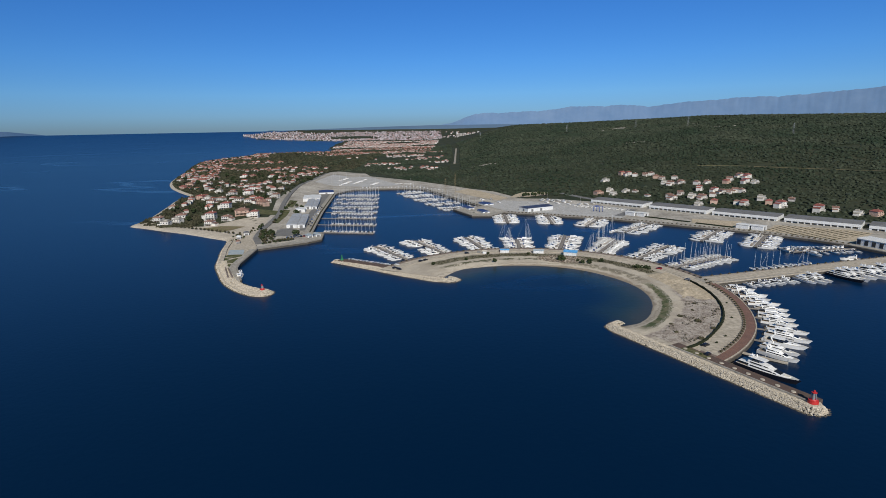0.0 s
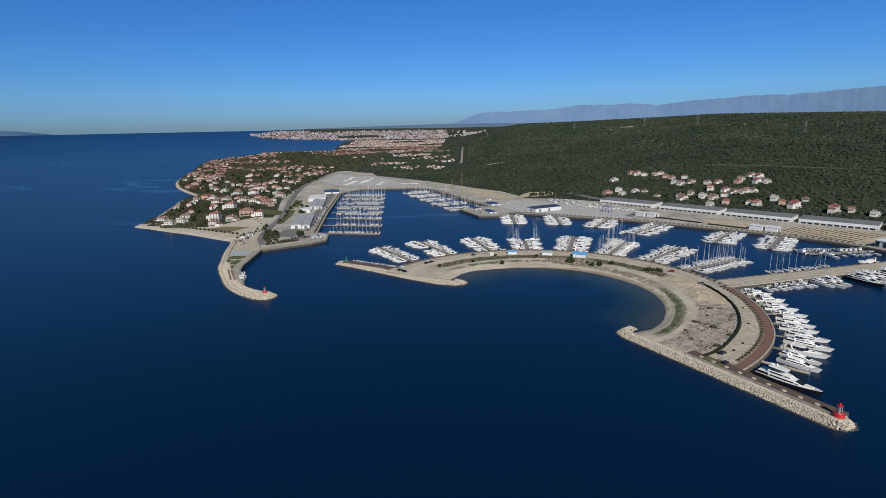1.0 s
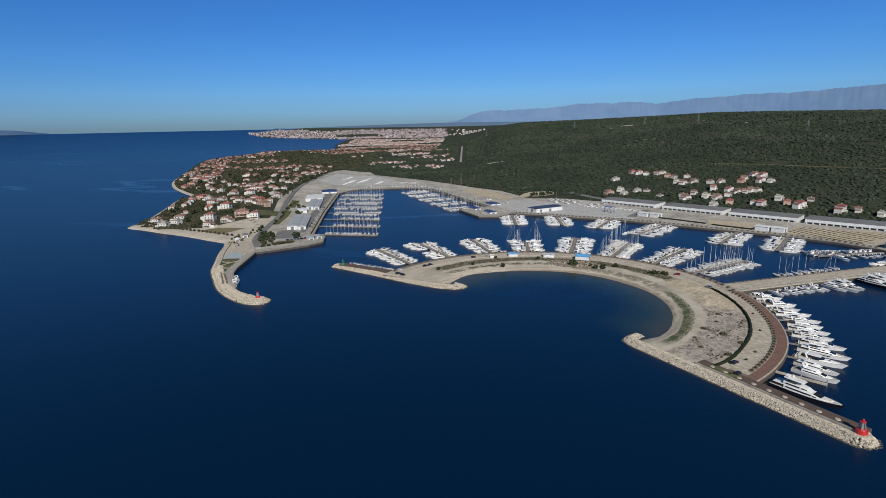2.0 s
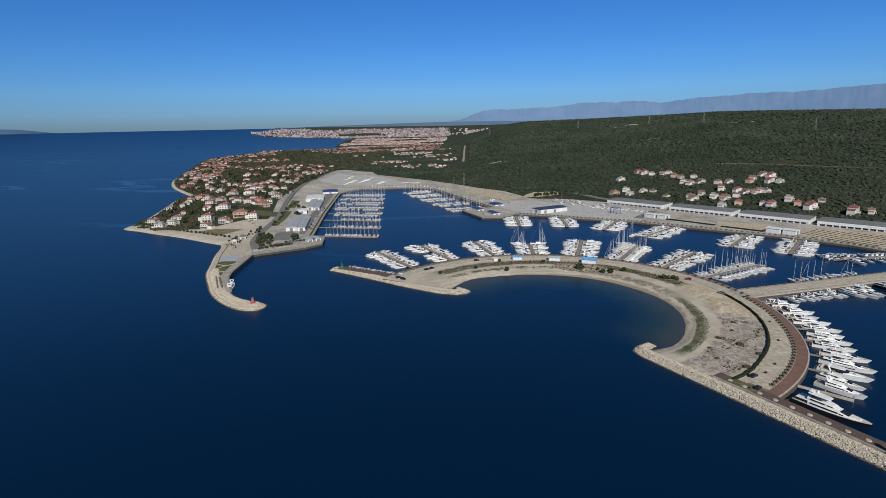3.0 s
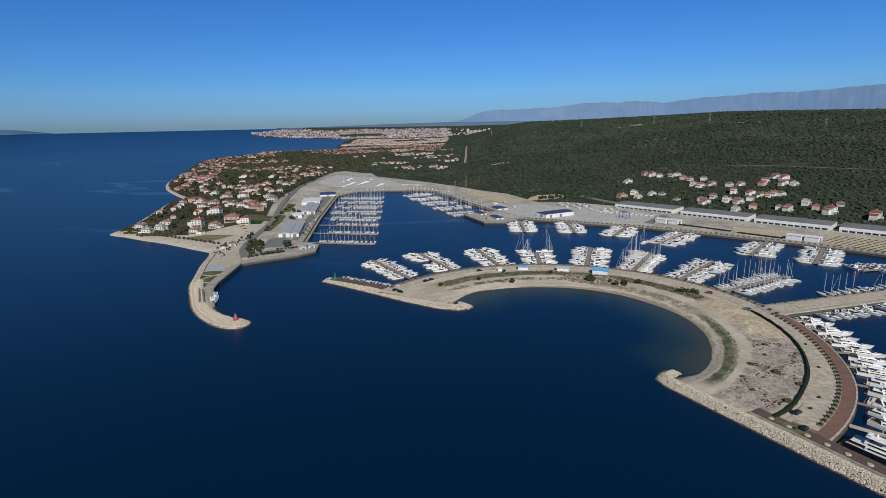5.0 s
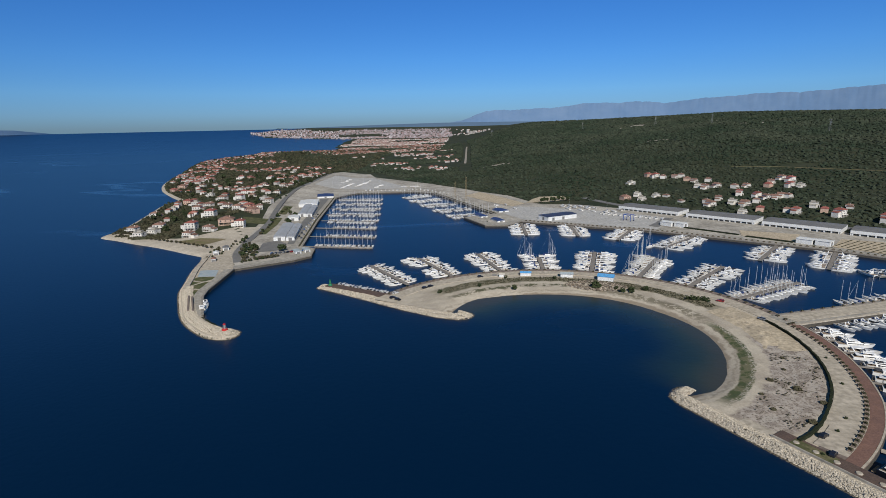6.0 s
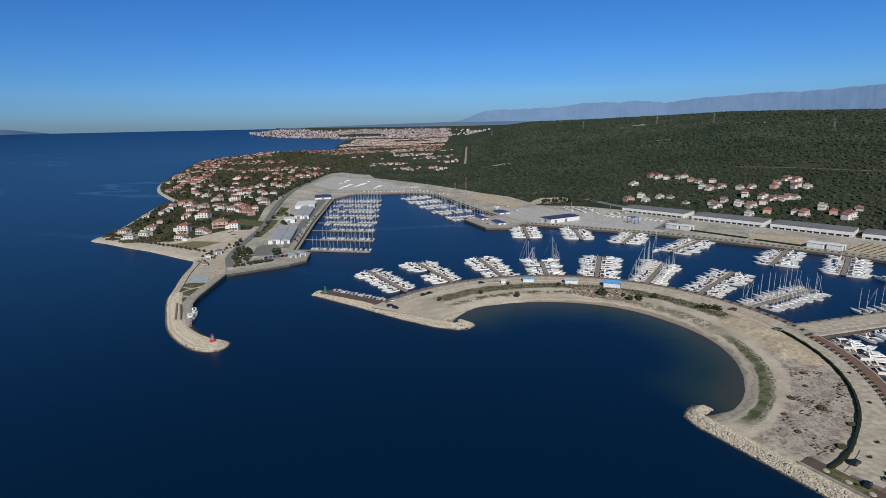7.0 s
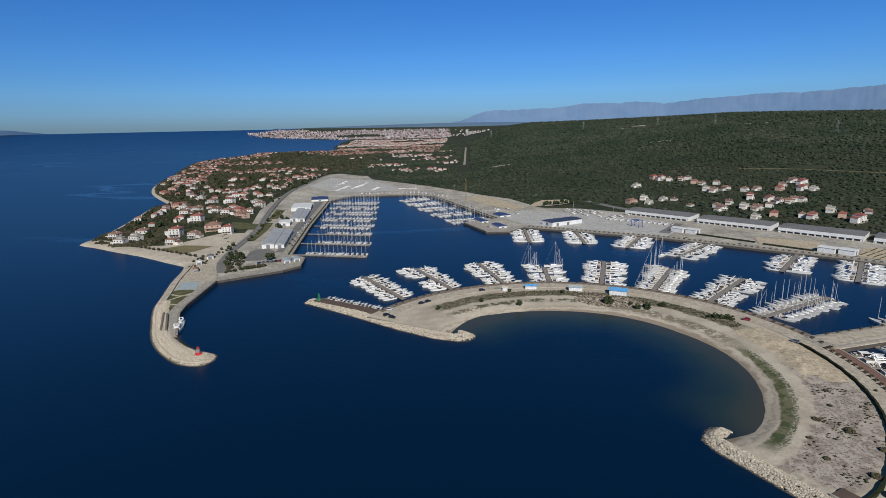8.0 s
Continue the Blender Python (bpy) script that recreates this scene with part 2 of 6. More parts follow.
    t.links.new(speck, fine.inputs["Value"])
    colour = mixed(colour, fine.outputs["Result"], 1.0, "MULTIPLY")
    t.links.new(colour, b.inputs["Base Color"])
    relief = node("ShaderNodeBump")
    relief.inputs["Strength"].default_value, relief.inputs["Distance"].default_value = 0.7, 0.25
    t.links.new(blot, relief.inputs["Height"])
    t.links.new(relief.outputs["Normal"], b.inputs["Normal"])
    return m


CRESCENT = crescent_ground()
SAND = material("pale_gravel_sand", (0.52, 0.46, 0.375), (0.40, 0.35, 0.285), 0.95, 9, 0.8, 0.03)
TRACK = material("packed_white_gravel", (0.46, 0.405, 0.33), (0.40, 0.35, 0.28), 0.95, 9, 2.2, 0.005)
WILD = material("stony_waste_ground", (0.36, 0.325, 0.28), (0.17, 0.15, 0.12), 0.95, 5.0, 0.7, 0.12, spot=0.56)
RUBBISH = material("weathered_timber_and_rubble", (0.12, 0.085, 0.058), (0.33, 0.29, 0.24), 0.95, 1.5, 0.4, 0.05, vary=0.6, island=True)
DIG = material("ochre_earth", (0.50, 0.42, 0.31), (0.415, 0.345, 0.25), 0.95, 8, 1.6, 0.05)
GRASS = material("green_grass", (0.070, 0.082, 0.034), (0.17, 0.15, 0.085), 0.95, 6, 0.7, 0.05, spot=0.56)
FIELD = material("ploughed_field", (0.22, 0.17, 0.11), (0.14, 0.14, 0.06), 0.95, 8, 0.8, 0.05)
CONCRETE = material("weathered_concrete", (0.37, 0.34, 0.29), (0.29, 0.265, 0.225), 0.85, 7, 2.2, 0.004)
YARD = material("pale_yard_gravel", (0.46, 0.425, 0.37), (0.27, 0.245, 0.21), 0.9, 30, 3.0, 0.004, spot=0.52)
SLAB = material("pale_concrete_slab", (0.47, 0.455, 0.43), (0.39, 0.375, 0.35), 0.85, 14, 2.5, 0.005)
ASPHALT = material("asphalt", (0.19, 0.183, 0.172), (0.145, 0.14, 0.133), 0.85, 8, 0.6, 0.01)
GRAVEL = material("grey_road_gravel", (0.335, 0.30, 0.25), (0.28, 0.25, 0.21), 0.95, 6, 0.6, 0.02)
PIERWOOD = material("dark_brown_paving", (0.12, 0.078, 0.06), (0.085, 0.058, 0.046), 0.85, 3, 0.5, 0.02)
PALEROOF = material("light_grey_roof_sheet", (0.40, 0.41, 0.42), (0.33, 0.335, 0.345), 0.6, 8, 1.0)
DOCKWOOD = material("grey_dock_boards", (0.26, 0.23, 0.20), (0.19, 0.17, 0.15), 0.85, 2, 0.3, 0.02)
PAVER = material("red_brown_pavers", (0.21, 0.115, 0.085), (0.16, 0.09, 0.07), 0.85, 4, 0.5, 0.02)
QUAYSTONE = material("grey_quay_stone", (0.29, 0.26, 0.22), (0.20, 0.18, 0.155), 0.85, 3, 0.5, 0.02)
WETSTONE = material("weed_stained_stone", (0.060, 0.052, 0.042), (0.10, 0.088, 0.07), 0.7, 2.5, 0.4, 0.02)
KERB = material("brown_stone_kerb", (0.22, 0.17, 0.14), (0.15, 0.12, 0.10), 0.85, 2, 0.4, 0.02)
WETROCK = material("wet_weedy_stone", (0.085, 0.07, 0.05), (0.13, 0.105, 0.075), 0.5, 1.3, 0.4, 0.05, vary=0.3, island=True)
ROCK = material("limestone_boulder", (0.53, 0.465, 0.37), (0.40, 0.35, 0.28), 0.9, 1.3, 0.4, 0.08, vary=0.22, island=True)
LEAF = material("pine_foliage", (0.028, 0.042, 0.018), (0.048, 0.058, 0.026), 0.9, 3, 0.5, 0.1, vary=0.35, island=True)
SHRUB = material("grey_green_shrub", (0.085, 0.075, 0.045), (0.05, 0.048, 0.028), 0.9, 1.5, 0.4, 0.05, vary=0.3, island=True)
HEDGE = material("clipped_hedge", (0.030, 0.036, 0.018), (0.016, 0.02, 0.01), 0.9, 0.8, 0.3, 0.1)
BARK = material("bark", (0.13, 0.10, 0.07), None, 0.9, 0.5)
GELCOAT = material("white_gelcoat", (0.84, 0.825, 0.785), (0.74, 0.725, 0.69), 0.25, 2.0, vary=0.16)
NONSKID = material("grey_nonskid_deck", (0.56, 0.54, 0.50), (0.44, 0.42, 0.385), 0.7, 1.6, vary=0.2)
CUSHION = material("cream_cushions", (0.60, 0.55, 0.47), (0.48, 0.43, 0.36), 0.85, 0.8, vary=0.25)
SAILCLOTH = material("pale_sail_cover", (0.58, 0.56, 0.52), None, 0.8, 1)
TEAK = material("teak_deck", (0.30, 0.22, 0.15), None, 0.7, 0.8)
SMOKED = material("smoked_glass", (0.012, 0.014, 0.018), (0.02, 0.022, 0.026), 0.08, 3)
CANVAS = material("blue_canvas", (0.025, 0.055, 0.17), None, 0.8, 1)
DARKCANVAS = material("dark_canvas", (0.05, 0.05, 0.055), None, 0.8, 1)
NAVY = material("navy_hull_paint", (0.010, 0.012, 0.018), (0.014, 0.016, 0.024), 0.15, 5)
ALLOY = material("mast_alloy", (0.66, 0.66, 0.65), (0.58, 0.58, 0.57), 0.4, 2, metal=0.25)
PLASTER = material("house_plaster", (0.70, 0.665, 0.605), (0.58, 0.55, 0.50), 0.9, 5, 0.7, 0.01, vary=0.14)
OCHRE = material("salmon_plaster", (0.56, 0.39, 0.30), (0.47, 0.33, 0.26), 0.9, 5, 0.7, 0.01, vary=0.14)
TILE = material("clay_roof_tiles", (0.25, 0.135, 0.098), (0.165, 0.098, 0.076), 0.85, 2.5, 0.4, 0.03, vary=0.25)
REDTILE = material("bright_red_roof_tiles", (0.29, 0.085, 0.065), (0.21, 0.075, 0.06), 0.85, 2.5, 0.4, 0.03, vary=0.2)
PANE = material("window_glass", (0.03, 0.035, 0.045), None, 0.1, 2)
SHEDWHITE = material("white_cladding", (0.72, 0.72, 0.71), (0.62, 0.62, 0.60), 0.6, 5, 0.6)
SHEDROOF = material("grey_roof_sheet", (0.19, 0.187, 0.185), (0.145, 0.14, 0.138), 0.7, 12, 1.5)
BLUEROOF = material("dark_blue_roof_sheet", (0.045, 0.06, 0.12), (0.035, 0.045, 0.09), 0.6, 10, 1.5)
COURT = material("blue_grey_court", (0.30, 0.37, 0.41), (0.38, 0.41, 0.42), 0.8, 4, 0.6)
SKYROOF = material("bright_blue_roof", (0.10, 0.33, 0.62), (0.08, 0.28, 0.55), 0.6, 3, 0.6)
REDPAINT = material("red_beacon_paint", (0.55, 0.03, 0.025), None, 0.45, 1)
GREENPAINT = material("green_beacon_paint", (0.03, 0.20, 0.09), None, 0.45, 1)
STEEL = material("galvanised_steel", (0.42, 0.42, 0.42), None, 0.5, 1, metal=0.5)
RUBBER = material("tyre_rubber", (0.02, 0.02, 0.02), None, 0.8, 1)
CRANEPAINT = material("yellow_crane_paint", (0.30, 0.22, 0.11), None, 0.6, 1)
BLUEPAINT = material("blue_hoist_paint", (0.03, 0.09, 0.34), None, 0.5, 1)
CARPAINTS = [material("car_paint", c, None, 0.25, 3) for c in ((0.02, 0.02, 0.025), (0.62, 0.62, 0.62), (0.20, 0.21, 0.23), (0.30, 0.03, 0.03), (0.05, 0.10, 0.25))]
GARDEN = material("garden_shrubs", (0.021, 0.029, 0.015), (0.062, 0.055, 0.034), 0.95, 22, 0, vary=0.5, island=True)
# foliage lifted a little in colour to stand in for haze on the slope
FARTREE = material("wooded_slope", (0.025, 0.038, 0.023), (0.050, 0.058, 0.038), 0.95, 130, 0, vary=0.3, island=True)
# city walls: greyer and cooler than the village's, distance haze put into the colour
CITYWALL = material("city_walls", (0.45, 0.41, 0.41), (0.33, 0.31, 0.33), 0.9, 20, vary=0.35, island=True)
FARWALL = material("town_walls", (0.56, 0.53, 0.49), (0.42, 0.39, 0.36), 0.9, 20, vary=0.35, island=True)
FARROOF = material("town_roofs", (0.31, 0.125, 0.092), (0.22, 0.10, 0.08), 0.9, 20, vary=0.25, island=True)
# range, hills and island: blue haze of distance painted into the base colours
HAZE_TINT = material("range_haze_tint", (0.112, 0.190, 0.315), (0.150, 0.228, 0.350), 1.0, 240)
FARHILLS = material("far_hills_haze_tint", (0.085, 0.14, 0.215), (0.10, 0.155, 0.23), 1.0, 300)
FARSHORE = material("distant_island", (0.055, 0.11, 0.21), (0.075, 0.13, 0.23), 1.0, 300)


# ---------- mesh helpers ----------
class Shape:
    """Vertices and faces gathered for one mesh."""

    def __init__(self):
        self.v, self.f = [], []

    def add(self, verts, faces):
        k = len(self.v)
        self.v += [tuple(p) for p in verts]
        self.f += [tuple(i + k for i in face) for face in faces]
        return self

    def box(self, x0, x1, y0, y1, z0, z1, top=1.0, shift=0.0):
        """A box whose top is drawn in by the factor top and moved along x by shift."""
        cx, cy, hx, hy = (x0 + x1) / 2, (y0 + y1) / 2, (x1 - x0) / 2, (y1 - y0) / 2
        low = [(x0, y0, z0), (x1, y0, z0), (x1, y1, z0), (x0, y1, z0)]
        high = [(cx + shift + sx * hx * top, cy + sy * hy * top, z1) for sx, sy in ((-1, -1), (1, -1), (1, 1), (-1, 1))]
        return self.add(low + high, [(3, 2, 1, 0), (4, 5, 6, 7), (0, 1, 5, 4), (1, 2, 6, 5), (2, 3, 7, 6), (3, 0, 4, 7)])

    def tube(self, a, b, r0, r1, n=6):
        a, b = Vector(a), Vector(b)
        w = (b - a).normalized()
        u = w.orthogonal().normalized()
        v = w.cross(u)
        ring = lambda c, r: [tuple(c + (u * math.cos(i * math.tau / n) + v * math.sin(i * math.tau / n)) * r) for i in range(n)]
        faces = [(i, (i + 1) % n, n + (i + 1) % n, n + i) for i in range(n)]
        return self.add(ring(a, r0) + ring(b, r1), faces + [tuple(range(n))[::-1], tuple(range(n, 2 * n))])

    def loft(self, rings, closed=True, caps=True):
        n = len(rings[0])
        faces = []
        for k in range(len(rings) - 1):
            for i in range(n if closed else n - 1):
                j = (i + 1) % n
                faces.append((k * n + i, k * n + j, (k + 1) * n + j, (k + 1) * n + i))
        if caps:
            faces += [tuple(range(n))[::-1], tuple(range((len(rings) - 1) * n, len(rings) * n))]
        return self.add([p for ring in rings for p in ring], faces)

    def mesh(self, name, mats, smooth=False):
        me = bpy.data.meshes.new(name)
        me.from_pydata(self.v, [], self.f)
        for m in mats if isinstance(mats, (list, tuple)) else [mats]:
            me.materials.append(m)
        if smooth:
            me.polygons.foreach_set("use_smooth", [True] * len(me.polygons))
        me.update()
        return me


def part(name, shape, mat, parent=None, label="", smooth=False, at=None):
    """One mesh object under a thing or a part, or on its own."""
    ob = new(name, shape if isinstance(shape, bpy.types.Mesh) else shape.mesh(name, mat, smooth))
    if at is not None:
        ob.matrix_basis = at
    if parent is not None:
        ob.parent = parent
    return tagged(ob, label) if label else ob


def bulk(name, v, f, mat, smooth=False):
    """One mesh object from arrays of vertices and of equal faces."""
    me = bpy.data.meshes.new(name)
    v, f = np.asarray(v, np.float32), np.asarray(f, np.int32)
    me.vertices.add(len(v))
    me.vertices.foreach_set("co", v.ravel())
    me.loops.add(f.size)
    me.loops.foreach_set("vertex_index", f.ravel())
    me.polygons.add(len(f))
    me.polygons.foreach_set("loop_start", np.arange(0, f.size, f.shape[1], dtype=np.int32))
    me.polygons.foreach_set("use_smooth", np.full(len(f), smooth))
    me.materials.append(mat)
    me.update(calc_edges=True)
    me.validate()
    return new(name, me)


def smooth01(x):
    x = np.clip(x, 0, 1)
    return x * x * (3 - 2 * x)


def curve(points, step=8.0):
    """A smooth line through a few points (Catmull-Rom)."""
    p = np.array(points, float)
    q = np.vstack([2 * p[0] - p[1], p, 2 * p[-1] - p[-2]])
    line = []
    for a, b, c, d in zip(q, q[1:], q[2:], q[3:]):
        n = max(2, int(np.linalg.norm(c - b) / step))
        for t in np.arange(n) / n:
            line.append(0.5 * (2 * b + (c - a) * t + (2 * a - 5 * b + 4 * c - d) * t * t + (3 * b - a - 3 * c + d) * t**3))
    return np.array(line + [p[-1]])


def offset(line, d):
    """The line moved by d to its left, mitred."""
    line = np.asarray(line, float)
    w = np.diff(line, axis=0)
    w /= np.linalg.norm(w, axis=1)[:, None]
    n = np.c_[-w[:, 1], w[:, 0]]
    n = np.vstack([n[:1], (n[1:] + n[:-1]) / (1 + (n[1:] * n[:-1]).sum(1))[:, None].clip(0.35), n[-1:]])
    return line + n * d


def slab(name, line, d0, d1, z0, z1, mat, parent=None, label=""):
    """A solid band along a line, between its offsets d0 and d1 and the heights z0 and z1."""
    a, b = offset(line, d0), offset(line, d1)
    rings = [[(p[0], p[1], z0), (p[0], p[1], z1), (q[0], q[1], z1), (q[0], q[1], z0)] for p, q in zip(a, b)]
    return part(name, Shape().loft(rings), mat, parent, label)


# ---------- the lie of the land ----------
HEART, REACH = np.array([65.5, 337.0]), 126.0      # centre and outer radius of the crescent
SHORE_BEARINGS = [-62, -57, -50, -42, -30, -17, 5, 31, 57, 83, 96, 115, 123, 130, 137, 150]    # the waterline of its beach, degrees
SHORE_RADII = [70.5, 72.5, 75.0, 74.7, 73.5, 72.8, 72.5, 71.0, 72.0, 72.2, 73.0, 75.9, 78.0, 77.2, 75.2, 71.0]   # and metres from the centre

WEST_SHORE = curve([(-208, 528), (-231, 543), (-267, 568), (-301, 587), (-333, 607), (-356, 620), (-358, 642), (-365, 688), (-392, 791), (-408, 850),
                    (-400, 885), (-451, 956), (-510, 1045), (-570, 1173), (-639, 1383), (-770, 1793), (-765, 1999), (-739, 2175), (-740, 2330),
                    (-480, 2400), (-540, 2800), (-580, 3300)], 20)
BAY_SHORE = [(-560, 3440), (-756, 3542), (-993, 3607), (-1210, 3707), (-1401, 3987), (-1250, 4300), (-900, 4800)]
MOLE_LINE = curve([(-208, 528), (-203, 507), (-196.8, 480), (-188, 451), (-180, 425), (-167.3, 398.5), (-156.3, 377.5), (-146.8, 364), (-136.6, 353), (-127, 345), (-119, 342.2), (-113.2, 343.2), (-111, 347.5)], 6)
WEST_QUAY = np.array([(-142, 377), (-157, 411), (-160, 426), (-163, 480), (-123, 506), (-112, 519), (-115, 545), (-129, 556), (-145, 691), (-163, 889)], float)
HEAD_QUAY = np.array([(-163, 889), (-150, 925), (-136, 942), (-51, 946), (-17, 926)], float)
EAST_QUAY = np.array([(-17, 926), (62, 717), (25, 695), (46, 642), (70, 641), (88, 662), (120, 646), (153, 626), (200, 604), (273, 545), (314, 512),
                      (346, 477), (362, 449), (374, 415), (392, 380), (470, 300)], float)
OUTSIDE = [(1500, -400), (4700, -600), (4700, 4800)]
LAND = np.vstack([OUTSIDE, BAY_SHORE[::-1], WEST_SHORE[::-1], MOLE_LINE[1:], WEST_QUAY, HEAD_QUAY[1:], EAST_QUAY[1:]])


def inland(x, y, ring=LAND):
    """Metres to the shore, negative at sea."""
    x, y = np.asarray(x, float), np.asarray(y, float)
    best, inside = np.full(x.shape, 1e18), np.zeros(x.shape, bool)
    for (ax, ay), (bx, by) in zip(ring, np.roll(ring, -1, axis=0)):
        dx, dy = bx - ax, by - ay
        t = np.clip(((x - ax) * dx + (y - ay) * dy) / (dx * dx + dy * dy + 1e-9), 0, 1)
        best = np.minimum(best, (x - ax - t * dx) ** 2 + (y - ay - t * dy) ** 2)
        if ay != by:
            inside ^= ((ay > y) != (by > y)) & (x < ax + (y - ay) / (by - ay) * dx)
    return np.sqrt(best) * np.where(inside, 1, -1)


def lumps(x, y, size, seed=0):
    """Cheap smooth relief from -1 to 1."""
    x, y = x / size, y / size
    return (np.sin(1.3 * x + 0.7 * y + seed) + np.sin(-0.8 * x + 1.7 * y + 2.1 * seed) + np.sin(2.3 * x - 1.1 * y + 0.7 * seed) * 0.6 + np.sin(0.4 * x + 2.9 * y + 1.9 * seed) * 0.5) / 3.1


def bowl(x, y):
    """The far distance, drawn nearer on a gently rising sheet."""
    r = np.hypot(x, y - 50)
    return 110 * (np.maximum(r - 2400, 0) / 2400) ** 2


def behind_sheds(x, y):
    return 0.717 * (x - 219) + 0.697 * (y - 732)


def height(x, y, d=None):
    """The height of the ground."""
    x, y = np.asarray(x, float), np.asarray(y, float)
    d = inland(x, y) if d is None else d
    z = np.interp(d, [-30, -8, 3, 9], [-6, -3.0, 1.2, 2.0])
    bearing = np.degrees(np.arctan2(x, np.maximum(y - 50, 1)))
    crest = np.interp(bearing, [0, 6, 11, 19, 27, 40, 80], [60, 97, 103, 113, 126, 122, 120])
    back = behind_sheds(x, y) - 25
    hill = crest * smooth01((bearing + 1) / 10) * np.clip(back / 1500, 0, 1) ** 1.12 * (1 - smooth01((back - 1650) / 700))
    hill += 4.0 * lumps(x, y, 150, 2) * smooth01(back / 500) * (1 - smooth01((back - 1000) / 500) * 0.6)
    home = smooth01((d - 25) / 90) * smooth01((-175 - x) / 60) * 8 * smooth01((1500 - y) / 500)
    return z + np.maximum(hill, 0) * (d > 0) + home + bowl(x, y)


def ground_z(x, y):
    return float(height(np.array([x]), np.array([y]))[0])


def spread_lines(a, b, fine, c, d, grow=1.12):
    """Grid lines, fine between a and b and growing to c and d."""
    line = list(np.arange(a, b + fine, fine))
    s = fine
    while line[-1] < d:
        s = min(s * grow, 160)
        line.append(line[-1] + s)
    s = fine
    while line[0] > c:
        s = min(s * grow, 160)
        line.insert(0, line[0] - s)
    return np.array(line)


def sheet(name, xs, ys, zf, mat, keep=None):
    gx, gy = np.meshgrid(xs, ys)
    z = zf(gx, gy)
    n = len(xs)
    i = (np.arange(len(ys) - 1)[:, None] * n + np.arange(n - 1)).ravel()
    faces = np.c_[i, i + 1, i + 1 + n, i + n]
    if keep is not None:
        faces = faces[keep(gx, gy).ravel()[faces].any(1)]
    return bulk(name, np.c_[gx.ravel(), gy.ravel(), z.ravel()], faces, mat, True)


XS, YS = spread_lines(-450, 480, 6, -2300, 4300), spread_lines(330, 1000, 6, -500, 4450)
ground = sheet("ground", XS, YS, height, SOIL, lambda x, y: (np.hypot(x, y - 50) < 4560) & (inland(x, y) > -60))
tagged(ground, "dry Mediterranean scrub land rising to a low wooded ridge", "ground", kind="structure")

# the sea: rings round the camera's station out to the horizon
RADII = np.r_[0, np.arange(60, 2400, 60), np.linspace(2400, 4530, 60)]
TURNS = np.linspace(0, math.tau, 181)[:-1]
rx, ry = np.outer(RADII, np.sin(TURNS)), 50 + np.outer(RADII, np.cos(TURNS))
k = (np.arange(len(RADII) - 1)[:, None] * 180 + np.arange(180)).ravel()
k2 = (np.arange(len(RADII) - 1)[:, None] * 180 + (np.arange(180) + 1) % 180).ravel()
water = bulk("water", np.c_[rx.ravel(), ry.ravel(), bowl(rx, ry).ravel()], np.c_[k, k + 180, k2 + 180, k2], SEA, True)
tagged(water, "deep blue calm sea with pale wind slicks", "sea", kind="structure")


def draped(name, points, mat, lift=0.12, step=10.0, label="", category="ground", rag=0.0):
    """A patch of other ground laid on the land: points is its outline."""
    ring = np.array(points, float)
    x0, y0 = ring.min(0) - step
    x1, y1 = ring.max(0) + step
    gx, gy = np.meshgrid(np.arange(x0, x1 + step, step), np.arange(y0, y1 + step, step))
    d = inland(gx, gy, ring)
    # pull outer grid points onto the outline so that its edge is clean
    eps = 0.5
    nx = (inland(gx + eps, gy, ring) - d) / eps
    ny = (inland(gx, gy + eps, ring) - d) / eps
    near = (d < 0) & (d > -step * 1.5)
    px, py = np.where(near, gx - nx * d, gx), np.where(near, gy - ny * d, gy)
    z = height(px, py) + lift
    n = gx.shape[1]
    i = (np.arange(gx.shape[0] - 1)[:, None] * n + np.arange(n - 1)).ravel()
    faces = np.c_[i, i + 1, i + 1 + n, i + n]
    ok = (d > -step * 1.5).ravel()[faces].all(1) & (d > 0).ravel()[faces].any(1)
    ob = bulk(name, np.c_[px.ravel(), py.ravel(), z.ravel()], faces[ok], mat, True)
    return tagged(ob, label, category, kind="structure")


def path(name, points, wide, mat, lift=0.25, label="", category="road", step=8):
    line = curve(points, step)
    a, b = offset(line, wide / 2), offset(line, -wide / 2)
    za, zb = height(a[:, 0], a[:, 1]), height(b[:, 0], b[:, 1])
    z = np.maximum(za, zb) + lift
    rings = [[(p[0], p[1], h - 0.6), (p[0], p[1], h), (q[0], q[1], h), (q[0], q[1], h - 0.6)] for p, q, h in zip(a, b, z)]
    return tagged(part(name, Shape().loft(rings), mat), label, category, kind="structure")


# ---------- quays ----------
def quay(name, line, wide, mat, label):
    ob = slab(name, line, 0.0, wide, -3.0, 2.05, mat)
    part("kerb", Shape().loft([[(p[0], p[1], -1.5), (p[0], p[1], 2.3), (q[0], q[1], 2.3), (q[0], q[1], -1.5)] for p, q in zip(offset(line, -0.15), offset(line, 1.2))]), QUAYSTONE, ob)
    part("quay_wall", Shape().loft([[(p[0], p[1], -2.8), (p[0], p[1], 1.72), (q[0], q[1], 1.72), (q[0], q[1], -2.8)] for p, q in zip(offset(line, -0.24), offset(line, 0.5))]), WETSTONE, ob, "dark weed-stained quay wall")
    return tagged(ob, label, "quay", kind="structure")


quay("quay", WEST_QUAY[3:], 13.0, CONCRETE, "pale concrete quay with a grey stone edge")
quay("quay", WEST_QUAY[:4], 7.0, CONCRETE, "narrow concrete quay along the mole")
quay("quay", HEAD_QUAY, 14.0, CONCRETE, "concrete quay at the basin's head")
quay("quay", EAST_QUAY, 12.0, CONCRETE, "concrete quay with a planted promenade")

